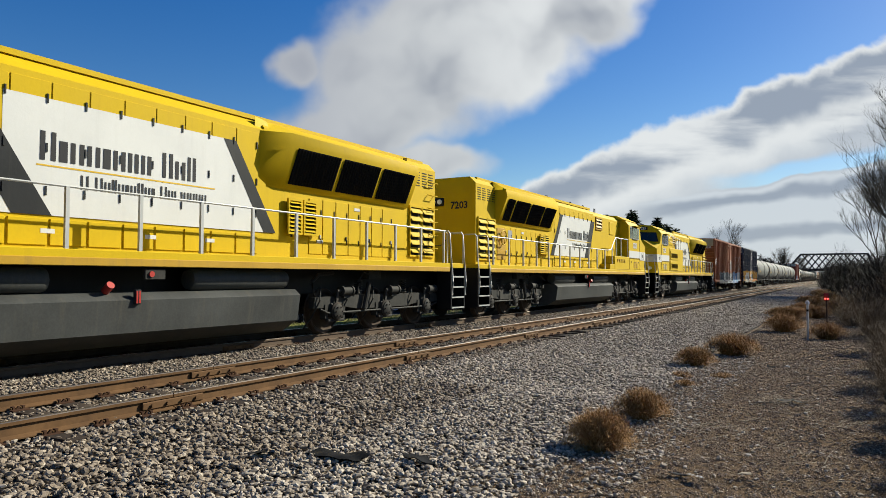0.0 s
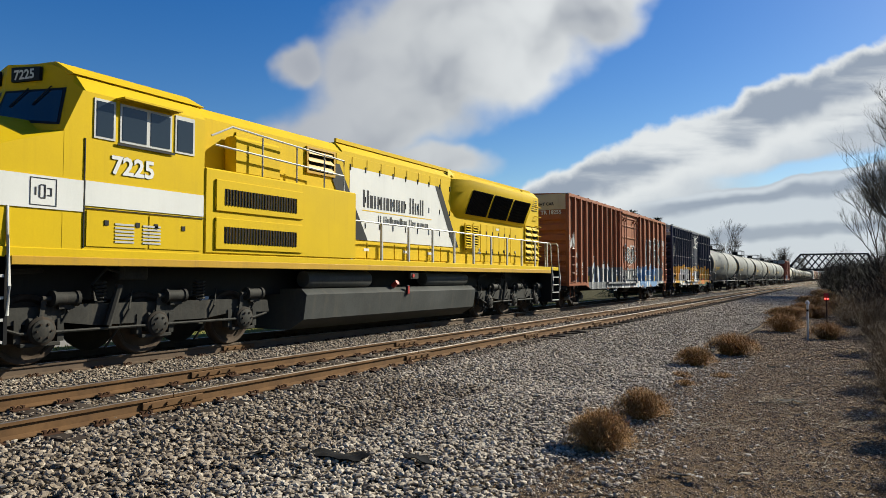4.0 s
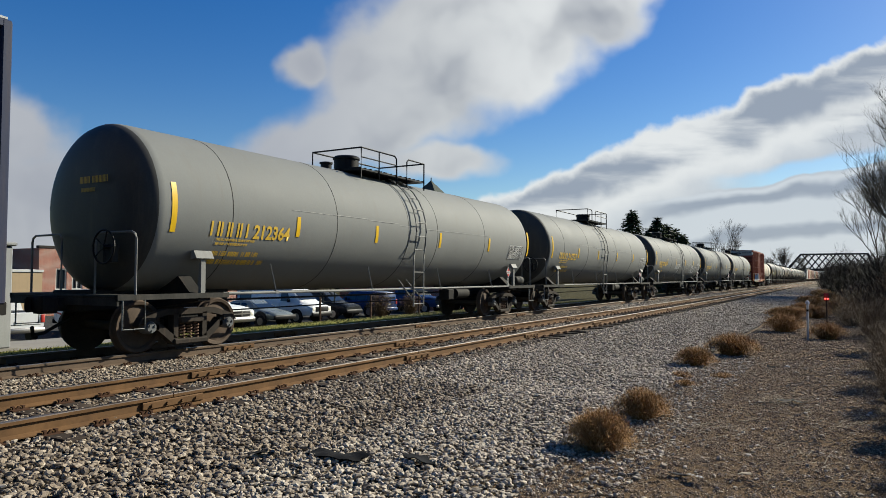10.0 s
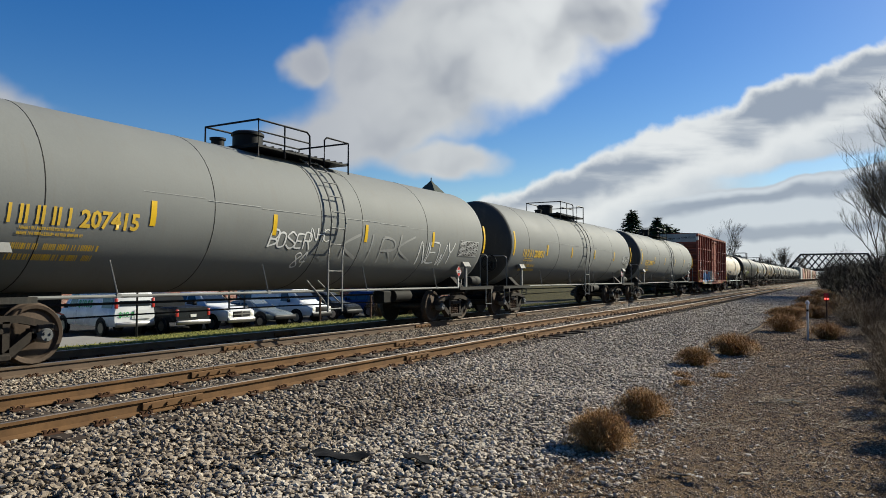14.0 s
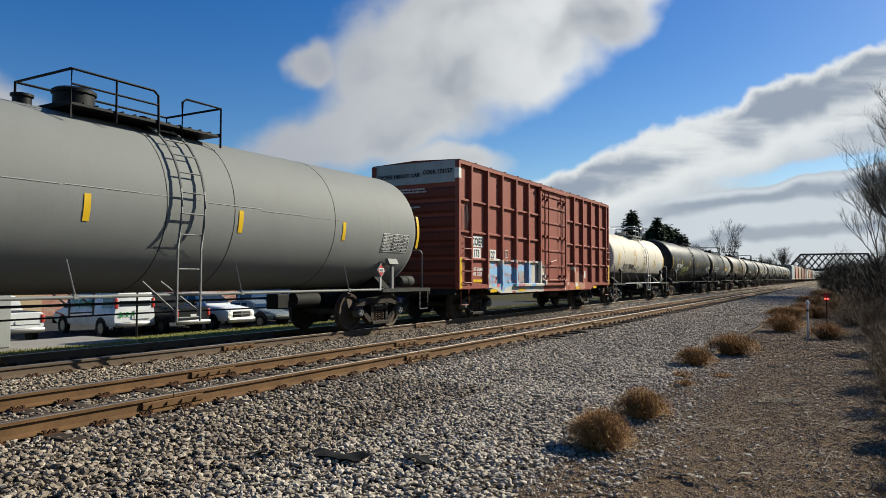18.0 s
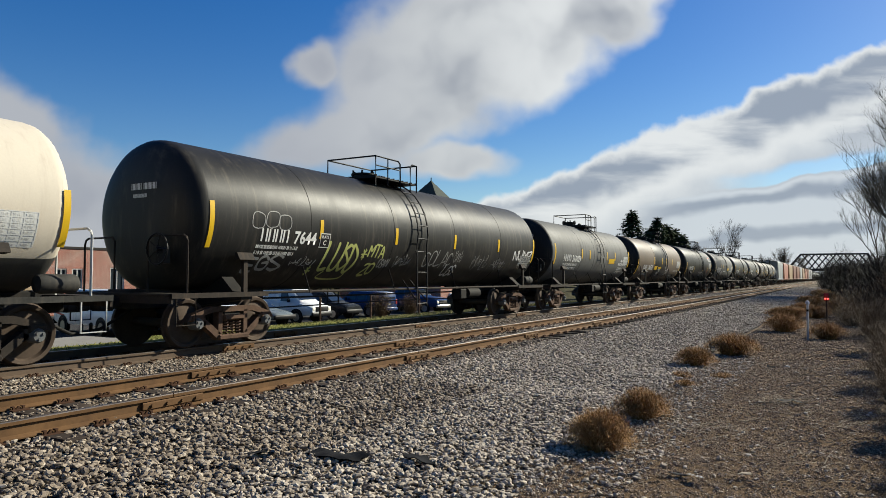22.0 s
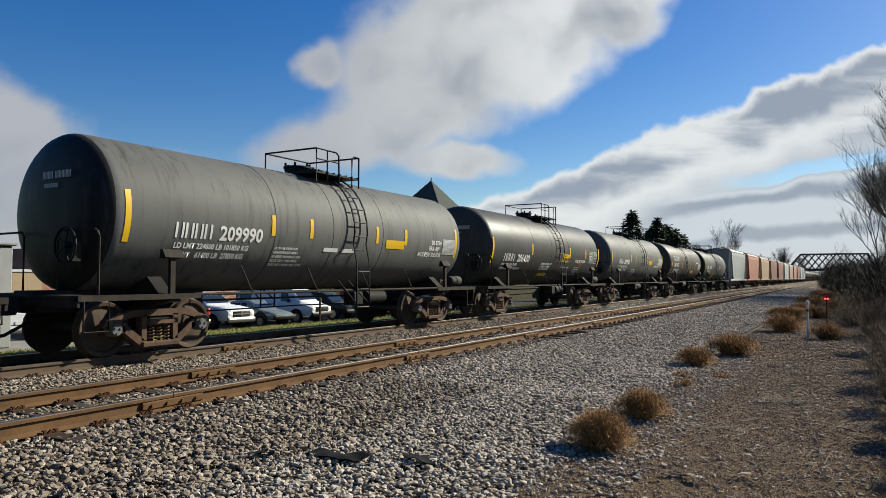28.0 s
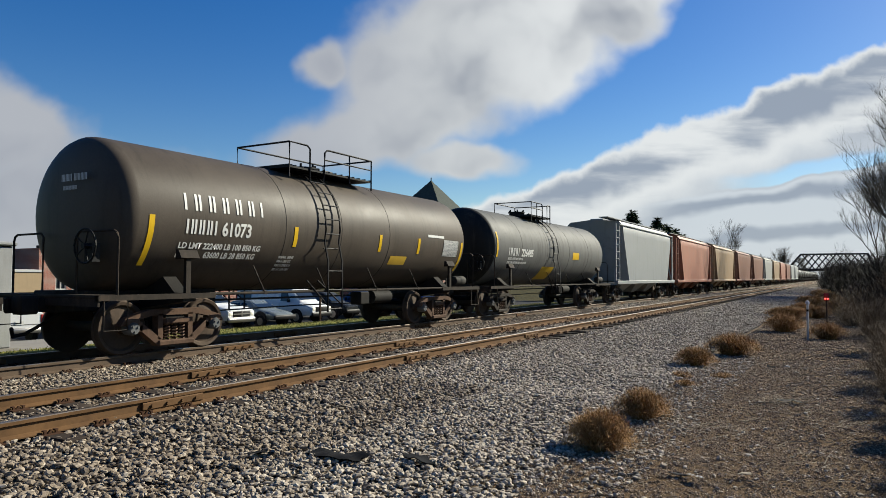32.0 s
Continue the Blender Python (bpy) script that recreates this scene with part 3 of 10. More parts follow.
def tank_car(name, label, half, r, zc, finish, rail=RAILING, rails="std", top_at=0.0, far=False, steel=TRUCKMETAL, lower=None, head=None,
             bands=(), group="tank cars of the train", tape=(), ladder=True, dome="can", deck_span=None, ladder_at=None, can_at=None, seams=None):
    """half: half the length over the end sills. tape: (y, z0, z1) of reflector strips."""
    car = thing(name, label, "tank car", group)
    th = half - 0.42
    body = TANK_MATS[finish]
    g = Geo().turned(tank_profile(th, r), 48 if not far else 28, "y", at=(0, 0, zc))
    nprof = len(tank_profile(th, r))
    seg = 48 if not far else 28
    mats = [body]
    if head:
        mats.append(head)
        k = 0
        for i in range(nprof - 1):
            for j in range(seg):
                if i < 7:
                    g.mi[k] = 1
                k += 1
    # faces more than 0.8 m below the tank's axis take the second colour
    if lower:
        mats.append(lower)
        for k, f in enumerate(g.f):
            if sum(g.v[i][2] for i in f) / len(f) < zc - 0.80:
                g.mi[k] = len(mats) - 1
    tank = part("tank", g, mats, car)
    # weld seams
    if not far:
        for y in seams or [-th + 0.4 * th * i for i in range(1, 5)]:
            s = Geo().turned([(r - 0.004, y - 0.012), (r + 0.004, y - 0.006), (r + 0.004, y + 0.006), (r - 0.004, y + 0.012)], 48, "y", at=(0, 0, zc))
            part("weld_seam", s, SEAM, tank)
    for b0, b1, bm in bands:
        part("painted_band", Geo().turned([(r + 0.002, b0), (r + 0.005, b0 + 0.01), (r + 0.005, b1 - 0.01), (r + 0.002, b1)], 48, "y", at=(0, 0, zc)), bm, tank)
    # stub sills, body bolsters and end platforms
    for s in (-1, 1):
        e = s * half
        sill = Geo()
        a, b = sorted((e - s * 0.05, e - s * 3.4))
        sill.box(-0.32, 0.32, a, b, 0.74, 1.10, c=0.02)
        part("stub_sill", sill, UNDER, car)
        pl = Geo()
        a, b = sorted((e, e - s * 0.42))
        pl.box(-1.5, 1.5, a, b, 0.98, 1.04, c=0.01)
        pl.box(-1.5, 1.5, a, a + 0.04, 0.86, 0.98) if s < 0 else pl.box(-1.5, 1.5, b - 0.04, b, 0.86, 0.98)
        part("end_platform", pl, TRUCKMETAL if finish != "grey" else LOCOTRUCK, car)
        yb = e - s * 1.75
        for sx in (1, -1):
            bo = Geo()
            if not far:
                bo.prism([(sx * 0.3, 0.75), (sx * 1.48, 0.90), (sx * 1.48, 1.0), (sx * 1.25, 1.06), (sx * 0.95, zc - r * 0.80), (sx * 0.3, 1.02)][::sx], yb - 0.14, yb + 0.14, "y")
                part("bolster", bo, UNDER, car)
                pad = Geo().box(min(sx * 1.38, sx * 1.45), max(sx * 1.38, sx * 1.45), yb - 0.05, yb + 0.05, 1.0, 1.66)
                pad.prism([(sx * 1.34, 1.64), (sx * 1.50, 1.66), (sx * 1.42, 1.80), (sx * 1.36, 1.80)][::sx], yb - 0.2, yb + 0.2, "y")
                part("jacking_post", pad, PIPE_GREY if finish == "grey" else TRUCKMETAL, car)
                continue
            bo.prism([(sx * 0.3, 0.75), (sx * 1.48, 0.90), (sx * 1.48, 1.0), (sx * 1.30, 1.05), (sx * 1.22, zc - 0.62), (sx * 0.95, zc - r * 0.80), (sx * 0.3, 1.02)][::sx], yb - 0.16, yb + 0.16, "y")
            bo.box(min(sx * 1.36, sx * 1.50), max(sx * 1.36, sx * 1.50), yb - 0.24, yb + 0.24, 0.98, 1.06)
            bo.prism([(sx * 1.40, 1.04), (sx * 1.46, 1.04), (sx * (r * 0.90), zc - 0.55), (sx * (r * 0.86), zc - 0.55)][::sx], yb + 0.12, yb + 0.18, "y")
            part("bolster", bo, UNDER, car)
        for sx in (1, -1):
            if far and sx < 0:
                continue
            sg = Geo()
            a, b = sorted((e, e - s * 2.3))
            sg.box(min(sx * 1.44, sx * 1.52), max(sx * 1.44, sx * 1.52), a, b, 0.95, 1.04)
            part("end_side_sill", sg, LOCOTRUCK if finish in ("grey", "cream") else TRUCKMETAL, car)
            hr = Geo()
            y2 = e - s * 0.35
            hr.tube([(sx * 1.47, y2, 1.0), (sx * 1.47, y2, 1.95), (sx * 1.44, y2 - 0, 2.03), (sx * 1.36, y2, 2.07), (sx * 0.55, y2 + s * 0.05, 2.07), (sx * 0.48, y2 + s * 0.05, 2.0), (sx * 0.48, y2 + s * 0.05, 1.0)], 0.02, 6)
            part("end_handrail", hr, rail, car)
            st = Geo()
            st.tube([(sx * 1.50, e - s * 0.10, 1.0), (sx * 1.50, e - s * 0.10, 0.48), (sx * 1.50, e - s * 0.52, 0.48), (sx * 1.50, e - s * 0.52, 1.0)], 0.016, 5)
            part("sill_step", st, rail, car)
        freight_truck(car, e - s * 1.80, steel, far)
    couplers(car, half, 0.46)
    # running rail along each side with its stays
    for sx in (1, -1):
        if far and sx < 0:
            continue
        part("side_rail", Geo().tube([(sx * 1.47, -half + 2.2, 1.02), (sx * 1.47, half - 2.2, 1.02)], 0.028, 8), rail, car)
        m = 4
        for i in range(m):
            st = Geo()
            y = -half + 3.6 + (2 * half - 7.2) * i / (m - 1)
            st.tube([(sx * 1.47, y, 1.02), (sx * (r * 0.93), y - 0.12, zc - r * 0.64)], 0.014, 5)
            st.box(sx * 1.47 - 0.03, sx * 1.47 + 0.03, y - 0.04, y + 0.04, 0.99, 1.06)
            part("rail_stay", st, rail, car)
    # brake gear below: reservoir, valve and pipes
    if not far:
        bg = Geo()
        bg.cyl((0.55, half - 3.7, 0.80), (0.55, half - 4.5, 0.80), 0.17, 14)
        bg.box(0.4, 0.75, half - 5.2, half - 4.8, 0.62, 0.95, c=0.03)
        part("air_reservoir", bg, UNDER, car)
        part("train_pipe", Geo().tube([(0.35, -half + 1.0, 0.86), (0.35, half - 1.0, 0.86)], 0.025, 6), UNDER, car)
        part("brake_rod", Geo().tube([(0.15, -half + 2.2, 0.62), (0.2, 0.0, 0.66), (0.15, half - 2.2, 0.62)], 0.016, 5), UNDER, car)
        brake_wheel(car, 0.9 if rails == "std" else 0.6, -half + 0.16, 1.82)
        ar = Geo().turned([(0.0, 0.0), (0.13, 0.02), (0.15, 0.08), (0.15, 0.56), (0.13, 0.62), (0.0, 0.64)], 14, "y", at=(1.12, half - 1.0, 1.22))
        part("brake_cylinder", ar, LOCOTRUCK, car)
    # top platform, fittings and railing
    y0 = top_at
    pa, pb = deck_span or (y0 - 0.75, y0 + 1.25)
    la = y0 + 0.67 if ladder_at is None else ladder_at
    ca = y0 - 0.45 if can_at is None else can_at
    flip = ca > la
    fy = lambda q: pa + pb - q if flip else q
    zt = zc + r
    pl = Geo()
    w = 0.42
    pl.box(-w, w + 0.55, pa, pb, zt - 0.04, zt + 0.0)
    deck = part("top_platform", pl, BLACK if rail is not RAILING or finish != "cream" else RAILING, car)
    nb = int((pb - pa) / 0.22)
    for i in range(0 if far else nb + 1):
        yy = pa + (pb - pa) * i / nb
        part("tread_bar", Geo().box(-w, w + 0.55, yy - 0.012, yy + 0.012, zt, zt + 0.03), BLACK, deck)
    rb = BLACK if finish != "cream" else RAILING
    rg = Geo()
    zr, xr = zt + 0.52, 0.98
    e0, e1, lq = fy(pa), fy(pb), fy(la)
    # near rail up to the ladder gap, hoop behind the gap, far rail and end bars
    rg.tube([(xr, e0, zt - 0.25), (xr, e0, zr), (xr, fy(lq - 0.36), zr), (xr, fy(lq - 0.27), zr - 0.07), (xr, fy(lq - 0.25), zt - 0.25)], 0.022, 6)
    rg.tube([(xr, e0, zr), (-0.6, e0, zr), (-0.6, e0, zt)], 0.022, 6)
    rg.tube([(-0.6, e0, zr), (-0.6, e1, zr), (-0.6, e1, zt)], 0.022, 6)
    rg.tube([(xr, fy(lq + 0.25), zt - 0.25), (xr, fy(lq + 0.25), zr - 0.07), (xr, fy(lq + 0.34), zr), (xr, e1, zr), (xr, e1, zt - 0.25)], 0.022, 6)
    rg.tube([(xr, e1, zr), (-0.6, e1, zr)], 0.022, 6)
    rg.tube([(xr, e0, zr - 0.24), (xr, fy(lq - 0.26), zr - 0.24)], 0.018, 6)
    rg.tube([(xr, 0.5 * (e0 + fy(lq - 0.3)), zr), (xr, 0.5 * (e0 + fy(lq - 0.3)), zt - 0.2)], 0.018, 6)
    part("top_railing", rg, rb, car)
    fit = Geo()
    if dome == "can":
        fit.turned([(0.0, zt - 0.1), (0.33, zt - 0.1), (0.33, zt + 0.36), (0.36, zt + 0.37), (0.36, zt + 0.42), (0.30, zt + 0.46), (0.0, zt + 0.47)], 18, "z", at=(0.0, ca, 0))
    else:
        fit.turned([(0.0, zt - 0.1), (0.30, zt - 0.1), (0.30, zt + 0.16), (0.34, zt + 0.17), (0.34, zt + 0.21), (0.0, zt + 0.23)], 18, "z", at=(0.0, y0 + 0.05, 0))
        for q in range(6):
            a = q * math.pi / 3
            fit.cyl((0.3 * math.cos(a), y0 + 0.05 + 0.3 * math.sin(a), zt + 0.1), (0.3 * math.cos(a), y0 + 0.05 + 0.3 * math.sin(a), zt + 0.29), 0.03, 6)
    part("dome_housing", fit, BLACK if finish != "cream" else body, car)
    v = Geo()
    if dome == "can":
        v.turned([(0.0, zt - 0.05), (0.14, zt - 0.05), (0.14, zt + 0.12), (0.17, zt + 0.13), (0.17, zt + 0.17), (0.0, zt + 0.2)], 12, "z", at=(0.05, ca - 0.9 if not flip else ca + 0.9, 0))
        part("valve", v, BLACK, car)
    v = Geo().cyl((0.1, y0 + 0.45, zt), (0.1, y0 + 0.45, zt + 0.25), 0.07, 8)
    v.tube([(-0.1, y0 + 0.75, zt + 0.06), (0.35, y0 + 0.72, zt + 0.14), (0.4, y0 + 0.35, zt + 0.14)], 0.04, 6)
    part("valve", v, BLACK, car)
    # ladder from the side rail round the tank to the platform
    if ladder:
        for sx in (1, -1):
            if far and sx < 0:
                continue
            lm = rb if finish != "grey" else PIPE_GREY
            pieces = []
            for yy in (la - 0.25, la + 0.25):
                pts = [(sx * 1.53, yy, 0.55), (sx * 1.53, yy, zc - 0.75)]
                for i in range(8):
                    a = radians(-12 + i * 11)
                    pts.append((sx * (r + 0.10) * math.cos(a), yy, zc + (r + 0.10) * math.sin(a)))
                pieces.append(("ladder_stile", Geo().tube(pts, 0.022, 5)))
            for i in range(3):
                z = 0.62 + i * 0.42
                pieces.append(("ladder_rung", Geo().tube([(sx * 1.53, la - 0.25, z), (sx * 1.53, la + 0.25, z)], 0.015, 5)))
            for i in range(7):
                a = radians(-18 + i * 13)
                p = (sx * (r + 0.10) * math.cos(a), zc + (r + 0.10) * math.sin(a))
                pieces.append(("ladder_rung", Geo().tube([(p[0], la - 0.25, p[1]), (p[0], la + 0.25, p[1])], 0.015, 5)))
            for ya, yb in ((-0.25, 0.42), (0.1, 0.92)):
                pieces.append(("ladder_brace", Geo().tube([(sx * 1.5, la - 0.67 + ya, 1.25), (sx * 1.5, la - 0.67 + yb, 0.72)], 0.018, 5)))
            if far or sx < 0:
                lg = Geo()
                for _, q in pieces:
                    lg.add(q.v, q.f)
                part("ladder", lg, lm, car)
            else:
                ld = part(pieces[0][0], pieces[0][1], lm, car)
                for nm, q in pieces[1:]:
                    part(nm, q, lm, car)
    wr = (r, zc)
    for y, z0, z1 in tape:
        patch(car, y - 0.055, y + 0.055, z0, z1, REFLECT, 0, wr, "reflector_strip", "yellow reflector strip")
    return car


# ---- box cars
def boxcar(name, label, half, width, eave, paint_side, rib_pat, door, ends, roof_col, horiz=(), group="box cars of the train", end_top=TAN_END, rail=None):
    """rib_pat: y of each side post; door = (y0, y1); horiz: heights of horizontal side bands."""
    car = thing(name, label, "box car", group)
    w = width / 2
    zb = 0.95
    g = Geo()
    prof = [(-w + 0.04, zb), (w - 0.10, zb), (w - 0.10, eave), (0, eave + 0.06), (-w + 0.06, eave)]
    g.prism(prof, -half + 0.03, half - 0.03, "y")
    part("body", g, paint_side, car)
    n = 14
    roof = part("roof", Geo().prism([(-w, eave - 0.02), (-w, eave + 0.01), (0, eave + 0.075), (w, eave + 0.01), (w, eave - 0.02), (0, eave + 0.055)][::-1], -half, half, "y"), roof_col, car)
    seam_me = Geo().prism([(-w, eave + 0.01), (-w, eave + 0.04), (0, eave + 0.11), (w, eave + 0.04), (w, eave + 0.01), (0, eave + 0.075)][::-1], -0.03, 0.03, "y").mesh("roof_seam", [roof_col])
    for i in range(1, n):
        part("roof_seam", seam_me, None, roof, at=pose(0, -half + 2 * half * i / n, 0))
    for sx in (1, -1):
        part("side_plate", Geo().box(min(sx * (w - 0.08), sx * (w + 0.0)), max(sx * (w - 0.08), sx * (w + 0.0)), -half, half, eave - 0.13, eave - 0.02, c=0.01), paint_side, car)
        part("side_sill", Geo().prism([(-half + 0.0, 0.98), (-half + 2.2, 0.98), (-half + 2.9, 0.80), (half - 2.9, 0.80), (half - 2.2, 0.98), (half, 0.98), (half, 1.12), (-half, 1.12)], sx * (w - 0.05), sx * (w + 0.0), "x") if sx > 0 else
             Geo().prism([(-half, 0.80), (half, 0.80), (half, 1.12), (-half, 1.12)], sx * (w - 0.05), sx * w, "x"), paint_side, car)
    for y in rib_pat:
        for sx in (1, -1):
            rib = Geo().prism([(sx * (w - 0.11), y - 0.07), (sx * (w + 0.03), y - 0.05), (sx * (w + 0.03), y + 0.05), (sx * (w - 0.11), y + 0.07)][::sx], 1.1, eave - 0.1, "z")
            part("side_post", rib, paint_side, car)
    for z in horiz:
        for a, b in ((-half + 0.1, door[0]), (door[1], half - 0.1)):
            part("side_band", Geo().box(w - 0.105, w - 0.02, a, b, z - 0.035, z + 0.035, c=0.012), paint_side, car)
    # corner posts
    for sy in (1, -1):
        for sx in (1, -1):
            part("corner_post", Geo().box(min(sx * (w - 0.14), sx * (w + 0.005)), max(sx * (w - 0.14), sx * (w + 0.005)), sy * half - 0.07, sy * half + 0.07, 0.95, eave - 0.02, c=0.02), paint_side, car)
    # corrugated ends
    for sy in (1, -1):
        y = sy * (half - 0.02)
        nr = 7
        h = (eave - 0.75 - 1.0) / nr
        for i in range(nr):
            z0 = 1.0 + i * h
            eg = Geo().prism([(y, z0 + 0.05), (y + sy * 0.07, z0 + 0.12), (y + sy * 0.07, z0 + h - 0.12), (y, z0 + h - 0.05)][::sy], -w + 0.12, w - 0.12, "x")
            part("end_corrugation", eg, ends, car)
        part("end_top_panel", Geo().box(-w + 0.05, w - 0.05, min(y, y + sy * 0.03), max(y, y + sy * 0.03), eave - 0.66, eave + 0.0), end_top, car, "pale painted top of the end")
        lx = w - 0.62 if sy < 0 else w - 0.62
        for i in range(4):
            z = 1.2 + i * 0.38
            eg = Geo().tube([(lx, y, z), (lx, y + sy * 0.13, z), (lx + 0.42, y + sy * 0.13, z), (lx + 0.42, y, z)], 0.015, 5)
            part("ladder_rung", eg, ends, car)
        # platform and sill below the end
        part("end_sill", Geo().box(-w + 0.1, w - 0.1, min(y, y + sy * 0.16), max(y, y + sy * 0.16), 0.80, 0.98, c=0.01), UNDER, car)
    # door with its frame, bars and rods
    d0, d1 = door
    dz0, dz1 = 1.12, eave - 0.2
    for sx in (1, -1):
        x = w - 0.05
        dg = Geo()
        a, b = sorted((sx * x, sx * (x + 0.07)))
        dg.box(a, b, d0 + 0.06, d1 - 0.06, dz0 + 0.05, dz1, c=0.015)
        dr = part("door", dg, paint_side, car)
        if sx < 0:
            continue
        bars = Geo()
        for k in (0.0, 0.16, 0.34, 0.5, 0.66, 0.84, 0.97):
            z = dz0 + 0.1 + (dz1 - dz0 - 0.2) * k
            bars.box(x + 0.065, x + 0.11, d0 + 0.1, d1 - 0.1, z - 0.035, z + 0.035, c=0.01)
        part("door_rib", bars, paint_side, dr)
        for yy in (d0 + 0.22, d0 + 0.62, d1 - 0.75, d1 - 0.22):
            rod = Geo().tube([(x + 0.15, yy, dz0 + 0.02), (x + 0.15, yy, dz1 - 0.05)], 0.022, 6)
            for z in (dz0 + 0.25, (dz0 + dz1) / 2, dz1 - 0.35):
                rod.box(x + 0.06, x + 0.18, yy - 0.05, yy + 0.05, z - 0.05, z + 0.05)
            part("lock_rod", rod, paint_side, dr)
        for yy in (d0 + 0.3, d1 - 0.3):
            part("door_roller", Geo().box(x + 0.05, x + 0.2, yy - 0.12, yy + 0.12, dz0 - 0.1, dz0 + 0.1, c=0.02), paint_side, dr)
        part("door_handle", Geo().tube([(x + 0.2, d0 + 0.66, 1.9), (x + 0.2, d0 + 1.3, 2.0)], 0.03, 6), paint_side, dr)
        for yy in (d0, d1):
            part("door_post", Geo().box(x - 0.02, x + 0.10, yy - 0.07, yy + 0.07, 1.05, eave - 0.1, c=0.015), paint_side, car)
        for zz in (dz0 - 0.06, dz1 + 0.03):
            part("door_track", Geo().box(x, x + 0.16, d0 - (d1 - d0) * 0.9 if zz < 2 else d0 - 0.1, d1 + 0.1, zz - 0.05, zz + 0.05, c=0.01), paint_side, car)
    # side ladders at the corners
    lm = rail or paint_side
    for sy in (1, -1):
        ya, yb = (half - 0.62, half - 0.12) if sy > 0 else (-half + 0.12, -half + 0.62)
        part("side_ladder", ladder_geo(ya, yb, 1.0, 2.7, w + 0.07, 5), lm, car)
        part("sill_step", Geo().tube([(w - 0.02, ya, 1.0), (w - 0.02, ya, 0.50), (w - 0.02, yb, 0.50), (w - 0.02, yb, 1.0)], 0.018, 5), lm, car)
    freight_truck(car, -half + 2.1)
    freight_truck(car, half - 2.1)
    couplers(car, half, 0.7)
    part("center_sill", Geo().box(-0.3, 0.3, -half + 0.1, half - 0.1, 0.70, 0.97), UNDER, car)
    part("air_reservoir", Geo().cyl((0.9, 1.0, 0.72), (0.9, 2.0, 0.72), 0.19, 14), UNDER, car)
    part("train_pipe", Geo().tube([(0.7, -half + 1.0, 0.72), (0.7, half - 1.0, 0.70)], 0.025, 6), UNDER, car)
    brake_wheel(car, -0.9, -half - 0.14, 3.4)
    return car


# ---- covered hoppers
def hopper(name, label, half, finish, group="covered hoppers of the train", far=False):
    car = thing(name, label, "hopper car", group)
    m = HOPPER_MATS[finish]
    w = 1.58
    g = Geo()
    prof = [(-w, 1.15), (-w - 0.0, 3.6), (-w + 0.03, 4.05), (-w + 0.25, 4.3), (0, 4.42), (w - 0.25, 4.3), (w - 0.03, 4.05), (w, 3.6), (w, 1.15)]
    hb = half - 1.25
    g.loft([[(x, -hb + (0.0 if z > 2.4 else (2.4 - z) * 0.85), z) for x, z in prof], [(x, hb - (0.0 if z > 2.4 else (2.4 - z) * 0.85), z) for x, z in prof]])
    part("body", g, m, car)
    for i in range(3):
        y = (i - 1) * (2 * hb - 2.4) / 3
        q = (2 * hb - 2.4) / 6 - 0.1
        part("discharge_bay", Geo().loft([[(-1.2, y - q, 1.16), (1.2, y - q, 1.16), (1.2, y + q, 1.16), (-1.2, y + q, 1.16)][::-1], [(-0.5, y - 0.35, 0.45), (0.5, y - 0.35, 0.45), (0.5, y + 0.35, 0.45), (-0.5, y + 0.35, 0.45)][::-1]]), m, car)
    for sx in (1, -1):
        part("side_sill", Geo().box(min(sx * 1.5, sx * 1.6), max(sx * 1.5, sx * 1.6), -half + 0.1, half - 0.1, 0.98, 1.16, c=0.02), m, car)
        part("roof_edge", Geo().box(min(sx * (w - 0.1), sx * (w + 0.03)), max(sx * (w - 0.1), sx * (w + 0.03)), -half + 0.5, half - 0.5, 4.02, 4.1, c=0.02), m, car)
    part("roof_walk", Geo().box(0.55, 1.05, -half + 0.3, half - 0.3, 4.44, 4.48), ROOFGALV, car)
    for i in range(8):
        part("roof_hatch", Geo().box(-0.35, 0.35, -hb + 0.9 + i * (2 * hb - 1.8) / 7 - 0.45, -hb + 0.9 + i * (2 * hb - 1.8) / 7 + 0.45, 4.38, 4.5, c=0.02), m, car)
    for sy in (1, -1):
        e = sy * half
        eg = Geo()
        for sx in (1, -1):
            eg.box(sx * 1.45 - 0.04, sx * 1.45 + 0.04, e - sy * 0.2 - 0.05, e - sy * 0.2 + 0.05, 1.0, 4.1)
            eg.tube([(sx * 1.4, e - sy * 0.2, 1.1), (sx * 1.2, e - sy * 1.3, 3.2)], 0.05, 6)
            for i in range(8):
                eg.tube([(sx * 1.53, e - sy * 0.2, 1.2 + i * 0.36), (sx * 1.53, e - sy * 0.62, 1.2 + i * 0.36)], 0.015, 5)
            eg.box(sx * 1.53 - 0.02, sx * 1.53 + 0.02, e - sy * 0.62 - 0.03, e - sy * 0.62 + 0.03, 1.0, 4.1)
        part("end_frame", eg, m, car)
        a, b = sorted((e, e - sy * 1.6))
        part("end_platform", Geo().box(-1.5, 1.5, a, b, 0.95, 1.08), m, car)
        freight_truck(car, e - sy * 1.7, TRUCKMETAL, far)
    couplers(car, half, 0.5)
    part("center_sill", Geo().box(-0.3, 0.3, -half + 0.1, half - 0.1, 0.72, 0.97), UNDER, car)
    return car


# ---- locomotives: u runs from the radiator end (0) to the nose; y = u - LH
LL = 22.4
LH = LL / 2


